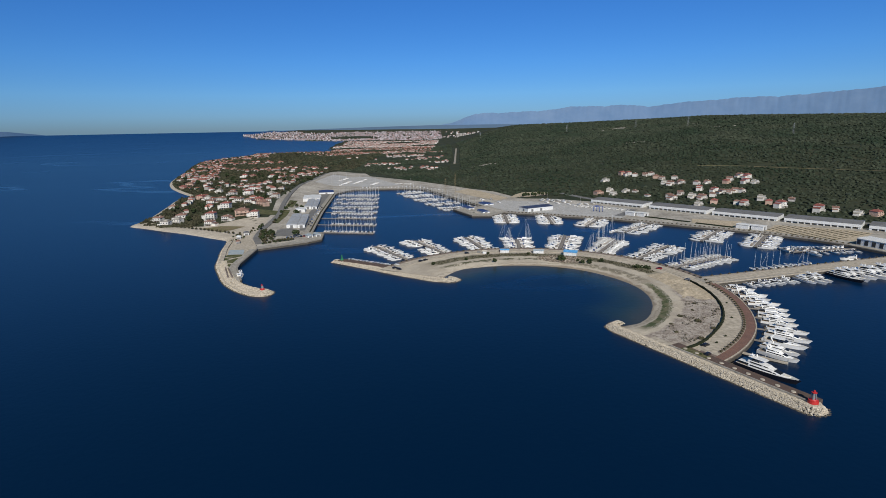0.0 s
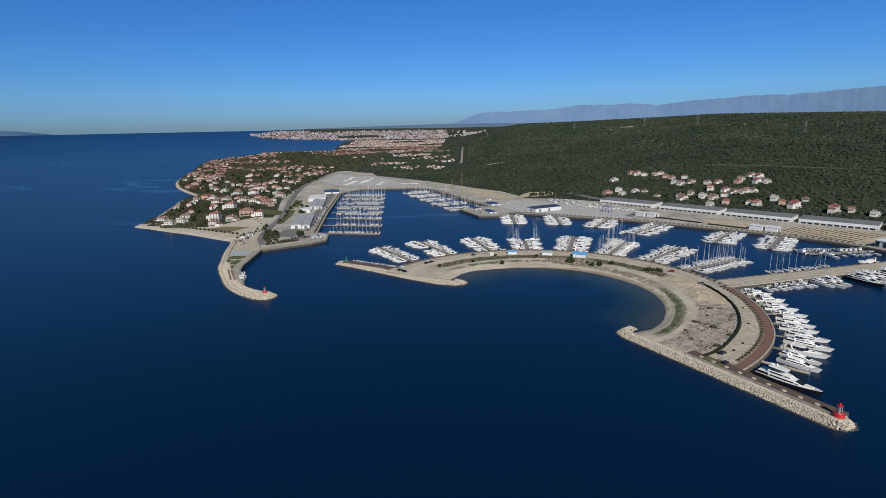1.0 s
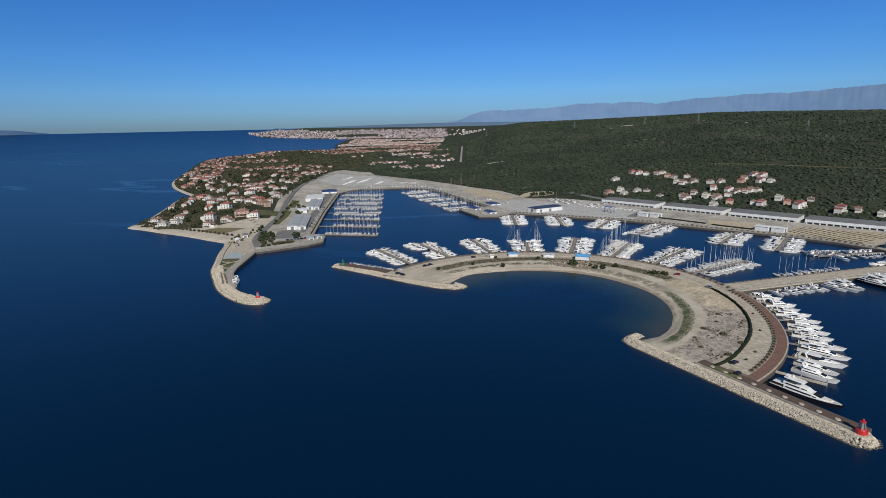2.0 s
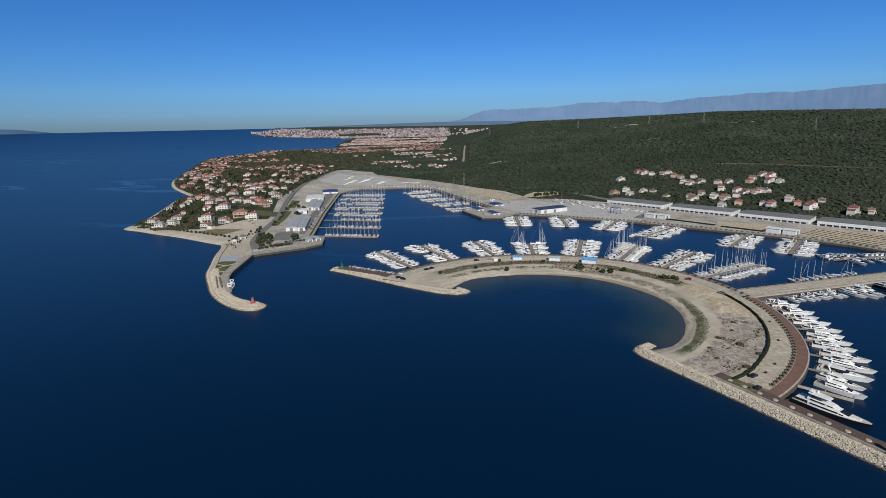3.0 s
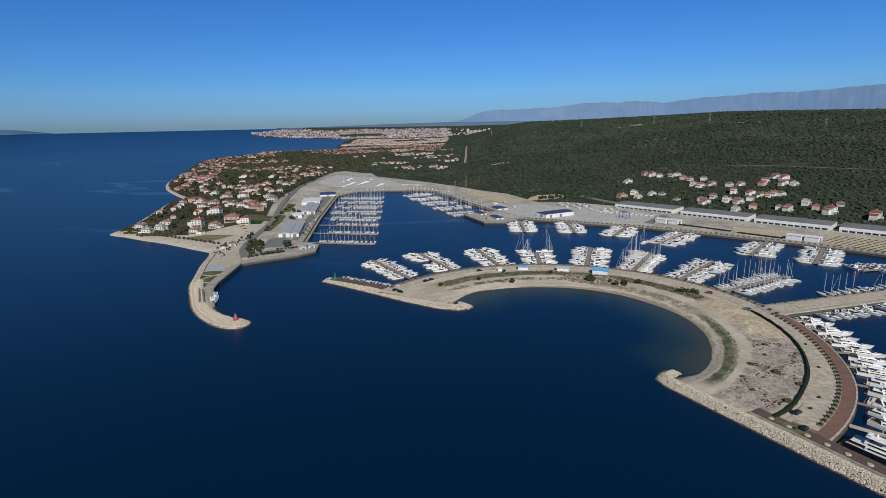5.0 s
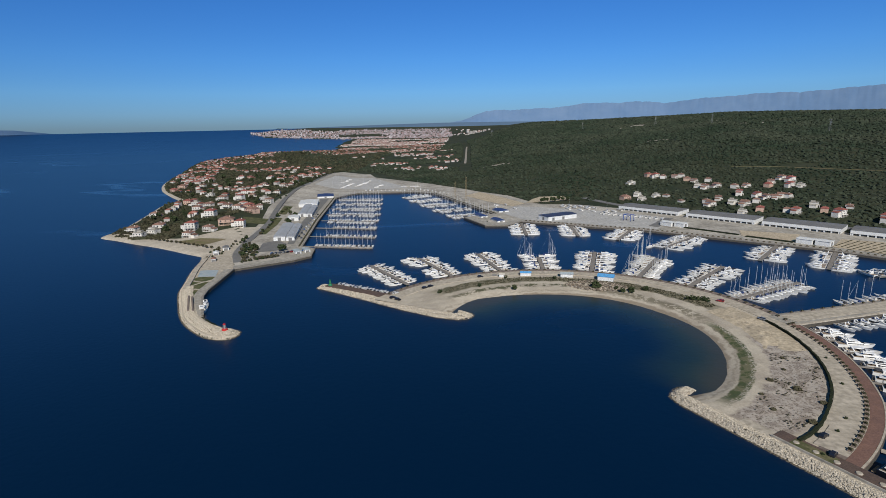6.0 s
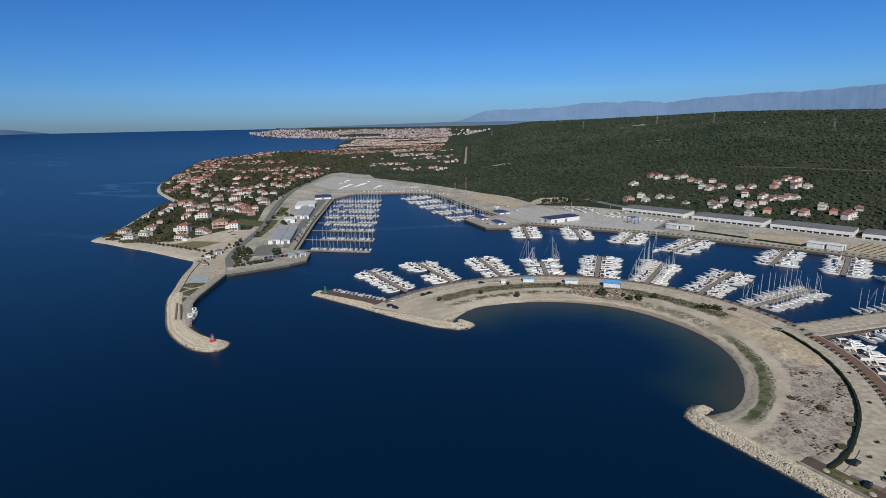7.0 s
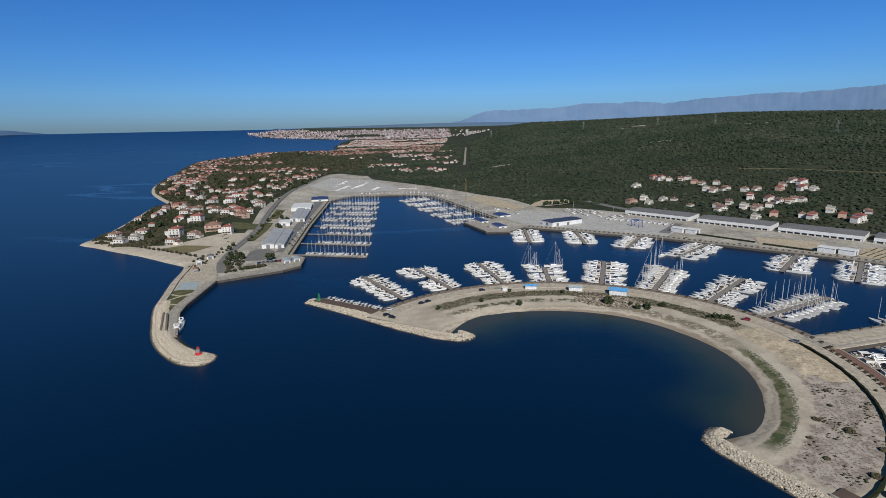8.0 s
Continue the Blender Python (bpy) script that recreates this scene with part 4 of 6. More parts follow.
def express_cruiser(L, label, cover=None, hardtop=False, open_boat=False):
    """A low sports cruiser: long foredeck, wrap-round windscreen, open cockpit with seats."""
    B, free = 0.285 * L, 0.078 * L
    boat = new("sports_cruiser")
    part("hull", hull_shape(L, B, free, 0.16), GELCOAT, boat)
    part("deck", deck_shape(L, B, free), NONSKID, boat)
    z, h = free * 1.02, 0.062 * L
    part("cockpit", Shape().box(0.03 * L, 0.40 * L, -B * 0.34, B * 0.34, free * 0.95, free * 1.06), TEAK if not cover else cover, boat, "cockpit floor" if not cover else "cockpit under a fitted canvas cover")
    if not cover:
        seats = Shape().box(0.05 * L, 0.10 * L, -B * 0.3, B * 0.3, z, z + 0.03 * L)
        seats.box(0.099 * L, 0.24 * L, B * 0.2, B * 0.3, z, z + 0.03 * L)
        part("bench_seat", seats, CUSHION, boat)
    profile = [(0.40, 0.74, h * 0.42), (0.50, 0.72, h * 0.52), (0.62, 0.60, h * 0.46), (0.75, 0.44, h * 0.36), (0.86, 0.24, h * 0.26), (0.92, 0.08, h * 0.16)]
    coach = part("coachroof", salon_shape(L, B, z, profile), GELCOAT, boat)
    part("windscreen", salon_shape(L, B, z, [(0.36, 0.80, h * 0.62), (0.44, 0.79, h * 1.0), (0.475, 0.72, h * 0.96), (0.56, 0.56, h * 0.48)], 0.9), SMOKED, coach, "raked dark windscreen")
    part("hatch", Shape().box(0.63 * L, 0.67 * L, -B * 0.07, B * 0.07, z + h * 0.42, z + h * 0.52), SMOKED, coach, "dark foredeck hatch")
    if hardtop:
        part("hardtop", salon_shape(L, B, z + h * 1.25, [(0.20, 0.62, h * 0.1), (0.32, 0.68, h * 0.16), (0.44, 0.66, h * 0.14), (0.50, 0.52, h * 0.04)], 0.9), GELCOAT, boat)
    if not open_boat:
        a = Shape()
        for side in (-1, 1):
            a.tube((0.25 * L, side * B * 0.38, z), (0.20 * L, side * B * 0.31, z + h * 1.4), 0.02 * L, 0.014 * L, 5)
        a.box(0.18 * L, 0.215 * L, -B * 0.32, B * 0.32, z + h * 1.35, z + h * 1.5)
        part("radar_arch", a, GELCOAT, boat)
    part("bathing_platform", Shape().box(-0.06 * L, 0.01 * L, -B * 0.36, B * 0.36, 0.3, 0.45), TEAK, boat, "brown teak platform")
    return tagged(boat, label, "motor boat", "moored motor boats")


def sail_yacht(L, label, cover=CANVAS, masts=1, name="sailing_yacht", hull_mat=GELCOAT):
    B, free = 0.29 * L if L < 15 else 0.23 * L, 0.09 * L if L < 15 else 0.075 * L
    boat = new(name)
    part("hull", hull_shape(L, B, free, stern=0.7), hull_mat, boat)
    part("deck", deck_shape(L, B, free, 0.7), NONSKID, boat)
    part("cockpit", Shape().box(0.05 * L, 0.24 * L, -B * 0.2, B * 0.2, free * 0.95, free * 1.08), TEAK, boat, "brown cockpit well")
    part("cabin", house_shape(0.30 * L, 0.68 * L, B * 0.55, free * 1.03, free * 1.03 + 0.05 * L, 0.6), GELCOAT, boat)
    if name != "sloop":
        part("sprayhood", Shape().box(0.24 * L, 0.34 * L, -B * 0.27, B * 0.27, free, free + 0.11 * L, 0.75, 0.01 * L), cover, boat)
    for i in range(masts):
        x, tall = (0.56 - 0.36 * i) * L, (1.32 - 0.35 * i) * L
        mast = Shape().tube((x, 0, free), (x, 0, tall), 0.08 + 0.004 * L, 0.05 + 0.003 * L, 5)
        for z in (0.45, 0.72):
            mast.tube((x, -B * 0.22, tall * z), (x, B * 0.22, tall * z), 0.05, 0.05, 4)
        part("mast", mast, ALLOY, boat)
        boom = Shape().tube((x - 0.02 * L, 0, free + 0.13 * L), (x - 0.34 * L, 0, free + 0.12 * L), 0.02 * L, 0.012 * L, 6)
        part("boom", boom, cover, boat, "boom under its sail cover")
        if L > 13:
            part("forestay", Shape().tube((x, 0, tall), (L * (0.98 - 0.3 * i), 0, free * 1.3), 0.06, 0.09, 4), GELCOAT, boat)
        if L > 15:
            part("backstay", Shape().tube((x, 0, tall), (0.02 * L, 0, free), 0.035, 0.035, 3), ALLOY, boat)
            for side in (-0.42, 0.42):
                part("shroud", Shape().tube((x, 0, tall * 0.95), (x, B * side, free), 0.035, 0.035, 3), ALLOY, boat)
    return tagged(boat, label, "sailing boat", "moored sailing boats")


def again(things, m):
    """Another of a thing whose objects are listed, root first, at the pose m, sharing its meshes."""
    made = {}
    for o in things:
        made[o] = o.copy()
        scene.collection.objects.link(made[o])
        made[o].parent = made.get(o.parent)
        made[o].matrix_parent_inverse = o.matrix_parent_inverse
    made[things[0]].matrix_basis = m
    return made[things[0]]


PARTS = {}


def another(ob, m):
    """The first call sets the thing itself at m, later ones set copies of it."""
    if ob.name in PARTS:
        return again(PARTS[ob.name], m)
    PARTS[ob.name] = [ob, *ob.children_recursive]
    ob.matrix_basis = m
    return ob


FLEET = {
    "m0": (13.0, motor_yacht(13, "white motor yacht with dark windows moored stern to")),
    "m1": (13.0, motor_yacht(13, "white motor cruiser under blue canvas at its berth", cover=CANVAS)),
    "m2": (11.0, motor_yacht(11, "small white open motor boat at its berth", arch=False, name="motor_boat")),
    "m4": (13.0, motor_yacht(13, "white cabin cruiser moored stern to at its pier", cover=TEAK, arch=False, name="cabin_cruiser")),
    "m5": (14.0, motor_yacht(14, "white cabin cruiser with a long foredeck, moored", arch=False, name="cabin_cruiser")),
    "e0": (12.0, express_cruiser(12, "white sports cruiser with an open cockpit, moored stern to")),
    "e1": (13.0, express_cruiser(13, "white sports cruiser with a hardtop at its berth", None, True)),
    "e2": (10.0, express_cruiser(10, "white motor boat under a dark blue cockpit cover", CANVAS)),
    "e3": (11.0, express_cruiser(11, "white motor boat under a dark grey cockpit cover", DARKCANVAS)),
    "e4": (9.0, express_cruiser(9, "small open white motor boat at its berth", None, False, True)),
    "m3": (16.0, motor_yacht(16, "white flybridge yacht moored stern to", decks=2)),
    "y0": (22.0, motor_yacht(22, "large white motor yacht with raked windows", decks=1)),
    "y1": (24.0, motor_yacht(24, "large white two-deck motor yacht moored stern to", decks=2)),
    "y2": (30.0, motor_yacht(30, "large motor yacht with a navy blue hull", NAVY, decks=2)),
    "s0": (11.5, sail_yacht(11.5, "white sailing yacht with a pale sail cover, moored", SAILCLOTH)),
    "s1": (12.5, sail_yacht(12.5, "white sailing yacht with a grey sail cover, moored", DARKCANVAS)),
    "s2": (14.0, sail_yacht(14, "white cruising sloop with a tall mast, moored")),
    "s5": (11.0, sail_yacht(11, "white sloop with a blue sail cover, moored", name="sloop")),
    "s6": (11.5, sail_yacht(11.5, "white sloop with a pale sail cover, moored", SAILCLOTH, name="sloop")),
    "s3": (20.0, sail_yacht(20, "large white sailing yacht with a very tall mast", masts=1)),
    "s4": (19.0, sail_yacht(19, "white two-masted sailing yacht at its berth", masts=2)),
}


def moor(kind, x, y, heading, length=None):
    """A boat with its stern at (x, y) and its bow along heading (degrees from +x)."""
    size, ob = FLEET[kind]
    return another(ob, pose(x, y, 0, 0, 0, heading) @ Matrix.Scale((length or size) / size, 4))


def raft(name, berth_rows, label, category, z=0.0):
    """Far boats that nobody could count, joined into one mesh."""
    v, f, slots, index = [], [], [], []
    for kind, x, y, heading, length in berth_rows:
        size, ob = FLEET[kind]
        m = pose(x, y, z, 0, 0, heading) @ Matrix.Scale(length / size, 4)
        for o in ob.children:
            k = len(v)
            v += [tuple(m @ p.co) for p in o.data.vertices]
            mat = o.data.materials[0]
            if mat not in slots:
                slots.append(mat)
            for p in o.data.polygons:
                f.append(tuple(i + k for i in p.vertices))
                index.append(slots.index(mat))
    me = bpy.data.meshes.new(name)
    me.from_pydata(v, [], f)
    for mat in slots:
        me.materials.append(mat)
    me.polygons.foreach_set("material_index", index)
    me.update()
    return tagged(new(name, me), label, category, kind="stuff")


dice = random.Random(11)


def berths(a, b, kinds_left, kinds_right, left=13.0, right=13.0, pitch=5.3, start=6.0, stop=0.0, spread=0.19, skip=0.05, into=None):
    """Boats stern to along both sides of a pier from a to b; left and right: their mean lengths."""
    a, b = np.array(a, float), np.array(b, float)
    n = b - a
    long = np.linalg.norm(n)
    u = n / long
    side = np.array([-u[1], u[0]])
    turn = math.degrees(math.atan2(u[1], u[0]))
    for sign, kinds, mean in ((1, kinds_left, left), (-1, kinds_right, right)):
        t = start + dice.uniform(0, 1.5)
        while kinds and t < long - stop:
            size = mean * (1 + dice.uniform(-spread, spread)) * (0.88 + 0.2 * t / long)
            if dice.random() > skip:
                p = a + u * t + side * sign * (1.5 + 0.3 + dice.uniform(0, 0.5))
                row = (dice.choice(kinds), p[0], p[1], turn + 90 * sign + dice.uniform(-2.5, 2.5), size)
                if into is None:
                    moor(*row)
                else:
                    into.append(row)
            t += pitch * size / 13.0 * dice.uniform(0.94, 1.08)


MOTOR = ["e0", "m5", "e1", "m1", "e3", "m2", "e0", "m3", "e2", "m0", "e1", "m4"]
INNER = ["e1", "m5", "e0", "m4", "e3", "m3", "m0"]
SAIL = ["s0", "s1", "s2", "s0"]
SLOOPS = ["s5", "s6", "s5"]
for a, b, kl, kr, ll, rr in [
    ((-24, 434), (-57, 487), MOTOR, MOTOR, 11, 10),
    ((8, 452), (-20, 508), MOTOR, MOTOR, 13, 11),
    ((45, 461), (30, 520), MOTOR, MOTOR, 12, 12),
    ((76, 461), (79.2, 504), ["s2", "s0", "e0", "s1"], ["s2", "s6", "m5", "s0"], 11, 11.5),
    ((109, 454), (130, 519), MOTOR, MOTOR, 11.5, 13.5),
    ((137, 438), (173, 494), SAIL, SAIL, 12, 11),
    ((162, 416), (212, 466), MOTOR, MOTOR, 11.5, 12.5),
    ((180, 390), (241, 423), SAIL, ["s0", "s1", "s2", "e0"], 10.5, 11),
    ((87, 656), (83, 594), INNER, INNER, 12, 13),
    ((137, 642), (132, 585), INNER, INNER, 12, 13),
    ((193, 612), (164, 565), INNER, INNER, 14, 13),
    ((240, 574), (194, 530), INNER, INNER, 14, 14),
    ((292, 531), (249, 482), MOTOR, MOTOR, 13, 12),
    ((325, 505), (283, 454), MOTOR, MOTOR, 12.5, 13),
    ((361, 440), (302, 433), MOTOR, ["m0", "m3", "s1"], 13, 13),
]:
    pier(a, b)
    berths(a, b, kl, kr, ll, rr)

# tall masts among the fan and two-masters
for x, y, h, kind, size in ((76.5, 512, 178, "s3", 14), (80.5, 510.5, -2, "s3", 15), (76.5, 507, 177, "s4", 13), (172, 496, 150, "s3", 18), (188, 541, 225, "s3", 14)):
    moor(kind, x, y, h, size)

# the sailing-boat piers off the west quay
FAR_SLOOPS, FAR_BOATS = [], []
for i in range(8):
    t = i / 7
    a = (-131 - 27 * t, 561 + 316 * t)
    b = (-64 - 27 * t, 547 + 318 * t)
    pier(a, b, 2.2, label="narrow grey pier between sailing boats")
    berths(a, b, SAIL if i < 3 else SLOOPS, SLOOPS if i > 2 else [], 10.5, 10.5, 5.2, (12, 14, 10, 7, 6, 5, 5, 5)[i], spread=0.08, skip=0.1, into=FAR_SLOOPS if i > 3 else None)

# finger piers off the north-east quay
for i in range(5):
    t = i / 4
    a = (58 - 72 * t, 727 + 185 * t)
    b = (a[0] - 50 + 6 * t, a[1] - 22 - 8 * t)
    pier(a, b, 2.2, label="narrow grey pier between boats")
    berths(a, b, SLOOPS if i < 3 else INNER, SLOOPS, 11.5, 11.5, 4.6, 6, spread=0.26, skip=0.12, into=FAR_BOATS)

raft("sailing_fleet", FAR_SLOOPS, "far rows of white sailing boats with bare masts", "sailing boats")
raft("boat_fleet", FAR_BOATS, "far rows of moored sailing and motor boats", "boats")

# along the road pier
PU, PN = np.array([0.966, 0.258]), np.array([0.258, -0.966])
ROOT = np.array([183, 350.5])
for t in np.arange(28, 66, 5.0):
    p = ROOT + PU * t + PN * 9.5
    moor(dice.choice(MOTOR), p[0], p[1], -75 + dice.uniform(-3, 3), dice.uniform(11, 13.5))
for t, kind, size in ((72, "y0", 17), (78, "y1", 21), (85, "y0", 19), (103, "y2", 26), (110, "y1", 26), (118, "y0", 24), (126, "y1", 27), (134, "y0", 25), (142, "y1", 26), (150, "y0", 24), (158, "y1", 27), (166, "y0", 24)):
    p = ROOT + PU * t + PN * 9.5
    moor(kind, p[0], p[1], -75 + dice.uniform(-3, 3), size)
for t in (62, 67, 73, 79, 86, 91, 96, 101, 108, 113):
    p = ROOT + PU * t - PN * 9.5
    moor(dice.choice(SAIL if t < 90 or t > 105 else MOTOR), p[0], p[1], 105 + dice.uniform(-3, 3), dice.uniform(10, 12.5))
moor("m3", 338, 405, 170, 15)

# large yachts along the paved promenade, with short boarding piers
for i, (a, kind, size) in enumerate([(1.5, "e1", 14), (-1.0, "m3", 15), (-3.6, "e0", 14), (-6.6, "m3", 17), (-9.6, "e1", 16), (-13.0, "y0", 18), (-16.8, "y1", 18), (-20.0, "m5", 16), (-23.2, "y0", 18.5),
                                       (-27.2, "y1", 18), (-31.2, "y0", 19.5), (-35.6, "y1", 21), (-39.8, "e1", 20), (-43.6, "y0", 17.5), (-47.2, "m3", 18)]):
    x, y = polar(rim(a) + 2.6 + dice.uniform(0, 2.2), radians(a))
    moor(kind, x, y, a - 9 + dice.uniform(-4, 4), size)
    if i % 2:
        pier(polar(rim(a) - 0.5, radians(a + 1.7)), polar(rim(a) + 9, radians(a + 1.7)), 1.2, top=1.2, label="short pale boarding pier")
pier((146.5, 235), (160, 222.5), 1.8, top=1.5, mat=TRACK, label="pale boarding pier beside the yachts")
moor("y2", 138.9, 226.0, -58.0, 27)

# small boats behind the west spur, work boats by the mole
for i in range(15):
    x, y = -76 + 36 * i / 14, 436.5 - 23 * i / 14
    moor(("e4", "e2", "e4", "m2", "e3")[i % 5], x, y, 58 + dice.uniform(-4, 4), dice.uniform(7, 9))
moor("m3", -151, 402, -77, 13)
moor("m3", -146.5, 383, 100, 16)

# ---------- land patches, roads ----------
YARD_EAST = [(62, 722), (30, 700), (50, 647), (70, 646), (90, 668), (153, 634), (273, 554), (314, 520), (352, 480), (378, 420), (470, 420), (442, 512), (226, 738), (180, 776), (127, 790), (115, 832), (98, 880), (60, 929), (27, 984), (-10, 990), (-10, 935), (20, 800)]
YARD_HEAD = [(-163, 895), (-140, 946), (-50, 950), (-15, 930), (2, 930), (27, 984), (-22, 1056), (-65, 1109), (-140, 1194), (-161, 1270), (-230, 1309), (-250, 1286), (-243, 1100), (-240, 950), (-243, 880), (-180, 860)]
draped("yard", YARD_EAST, YARD, 0.1, 9, "pale gravel boatyard and hard standing behind the quay", "yard")
draped("yard", YARD_HEAD, YARD, 0.145, 9, "wide pale boatyard at the basin's head", "yard")
draped("hardstanding", [(66, 735), (92, 672), (153, 640), (214, 600), (256, 664), (222, 700), (160, 745), (100, 770)], SLAB, 0.2, 7, "pale grey concrete hardstanding of the boatyard", "yard")
draped("hardstanding", [(-225, 1015), (-120, 985), (-60, 1000), (-140, 1180), (-225, 1200)], SLAB, 0.2, 9, "pale grey concrete yard for boats", "yard")
draped("parking", [(-164, 535), (-171, 572), (-160, 584), (-146, 566), (-148, 538)], ASPHALT, 0.22, 4, "worn grey asphalt car park beside the grove", "parking")
draped("verge", [(-191, 612), (-182, 614), (-186, 668), (-193, 712), (-203, 712), (-197, 662)], GRASS, 0.24, 4, "dry grass verge between the road and the workshops", "verge")
draped("verge", [(-206, 735), (-196, 735), (-205, 800), (-216, 800)], GRASS, 0.24, 4, "dry grass verge beside the shore road", "verge")
draped("lane", [(-140, 566), (-146, 565), (-163, 690), (-178, 845), (-186, 880), (-172, 880), (-155, 700)], ASPHALT, 0.26, 5, "worn grey lane between the workshops and the quay", "road")
draped("asphalt_ramp", [(214, 622), (222, 615), (257, 663), (250, 668)], ASPHALT, 0.3, 3, "dark asphalt lane across the yard", "road")
draped("yard", [(-131, 552), (-147, 700), (-165, 890), (-243, 880), (-230, 776), (-207, 672), (-197, 600), (-192, 560), (-182, 520), (-163, 484), (-124, 508)], YARD, 0.1, 7,
       "pale yard with sheds beside the west quay", "yard")
def shore_band(name, line, offs, lift, mat, label):
    """A strip of beach along a shore line, following the fall of the land under water."""
    rows = [offset(line, o) for o in offs]
    v = [(p[0], p[1], h) for r in rows for p, h in zip(r, height(r[:, 0], r[:, 1]) + lift)]
    n = len(line)
    i = (np.arange(len(offs) - 1)[:, None] * n + np.arange(n - 1)).ravel()
    return tagged(bulk(name, v, np.c_[i, i + n, i + n + 1, i + 1], mat, True), label, "beach", kind="structure")


shore = curve([(-203, 518), (-231, 543), (-267, 568), (-301, 587), (-333, 607), (-354, 619), (-359, 630)], 6)
shore_band("beach", shore, (10, 6, 3, 0, -3, -7, -12, -18), 0.35, SAND, "pale curved sand beach")
shore = curve([(-359, 630), (-360, 650), (-365, 688), (-392, 791), (-408, 850), (-400, 885), (-451, 956), (-510, 1045), (-570, 1173), (-639, 1383), (-770, 1793)], 12)
shore_band("shore_rocks", shore, (6, 3, 0, -3, -5), 0.3, SAND, "narrow pale rocky shore")
draped("sand", [(-206, 530), (-235, 548), (-270, 573), (-303, 592), (-335, 612), (-352, 622), (-345, 632), (-300, 604), (-262, 600), (-214, 638), (-194, 660), (-188, 570), (-178, 520), (-196, 490)], SAND, 0.1, 6,
       "pale sandy beach and dusty open ground", "beach")
draped("field", [(-262, 586), (-243, 598), (-212, 590), (-228, 565)], FIELD, 0.3, 5, "brown ploughed vegetable plot", "field")
draped("field", [(-232, 690), (-205, 700), (-200, 668), (-222, 660)], GRASS, 0.3, 6, "green meadow between houses", "field")
draped("mole_ground", [(-206, 528), (-180, 522), (-164, 482), (-161, 426), (-158, 412), (-168, 405), (-178, 424), (-191, 474)], TRACK, 0.15, 4, "dusty pale ground on the mole", "ground")
draped("garden", [(-183, 457), (-166, 458), (-160, 430), (-158, 411), (-167, 408), (-176, 425)], GRASS, 0.25, 3, "lawn with pale paths on the mole", "lawn")
draped("paved_court", [(-188, 476), (-174, 477), (-169, 459), (-182, 458)], COURT, 0.25, 3, "pale blue-grey paved court", "court")
path("garden_path", [(-181, 449), (-173, 444), (-163, 452)], 1.3, TRACK, 0.4, "pale garden path across the lawn", step=4)
path("garden_path", [(-176, 436), (-170, 446), (-166, 455)], 1.3, TRACK, 0.42, "pale garden path across the lawn", step=4)
path("garden_path", [(-174, 428), (-166, 427), (-161, 431)], 1.6, TRACK, 0.4, "pale garden path beside the mole", step=4)
for a, b in (((-166, 410), (-153, 381)), ((-163, 408), (-150, 381))):
    tagged(slab("low_wall", np.array([a, b], float), -0.5, 0.5, 1.5, 3.4, KERB), "low dark stone wall on the mole", "wall")
draped("earthworks", [(114, 800), (128, 835), (142, 856), (175, 852), (180, 826), (150, 806)], DIG, 0.3, 6, "ochre heaps of bare earth", "earth")
draped("earthworks", [(34, 885), (58, 925), (80, 880), (112, 795), (92, 772), (62, 820)], DIG, 0.3, 6, "ochre building ground", "earth")
draped("earthworks", [(280, 566), (292, 592), (336, 568), (313, 538)], DIG, 0.3, 5, "ochre strip of bare earth", "earth")
draped("earthworks", [(330, 516), (358, 545), (411, 514), (422, 495), (380, 462), (366, 470), (357, 484)], DIG, 0.28, 5, "tan planting rows of bare earth", "earth")
path("road", [(-168, 500), (-180, 530), (-187, 566), (-190, 600), (-198, 672), (-218, 776), (-235, 885), (-240, 960), (-238, 1050), (-243, 1150), (-249, 1270)], 6.5, ASPHALT, label="grey asphalt shore road")
path("road", [(200, 830), (232, 762), (290, 700), (345, 645), (395, 595), (450, 545), (560, 430)], 10, ASPHALT, 0.2, "grey asphalt road behind the long sheds")
path("road", [(58, 1480), (64, 1600), (88, 2100), (98, 2300)], 6, GRAVEL, 0.3, "pale straight road through the woods", step=40)
path("road", [(500, 1010), (565, 980), (628, 931), (683, 873), (760, 760)], 1.6, FIELD, 0.5, "dirt road across the slope", step=30)


# ---------- houses ----------
def hip_roof(w, l, z, rise, eave=0.5, ridge=0.45):
    a, b = w / 2 + eave, l / 2 + eave
    r = b * ridge
    t = 0.16
    low = [(-a, -b, z - t), (a, -b, z - t), (a, b, z - t), (-a, b, z - t)]
    rim = [(-a, -b, z), (a, -b, z), (a, b, z), (-a, b, z)]
    top = [(0, -r, z + rise), (0, r, z + rise)]
    return Shape().add(low + rim + top, [(3, 2, 1, 0), (0, 1, 5, 4), (1, 2, 6, 5), (2, 3, 7, 6), (3, 0, 4, 7), (4, 5, 8), (5, 6, 9, 8), (6, 7, 9), (7, 4, 8, 9)])


def gable_roof(w, l, z, rise, eave=0.5):
    return hip_roof(w, l, z, rise, eave, 1.0)


WINDOW = Shape().box(-0.6, 0.6, -0.08, 0.05, -0.75, 0.75).mesh("window", PANE)


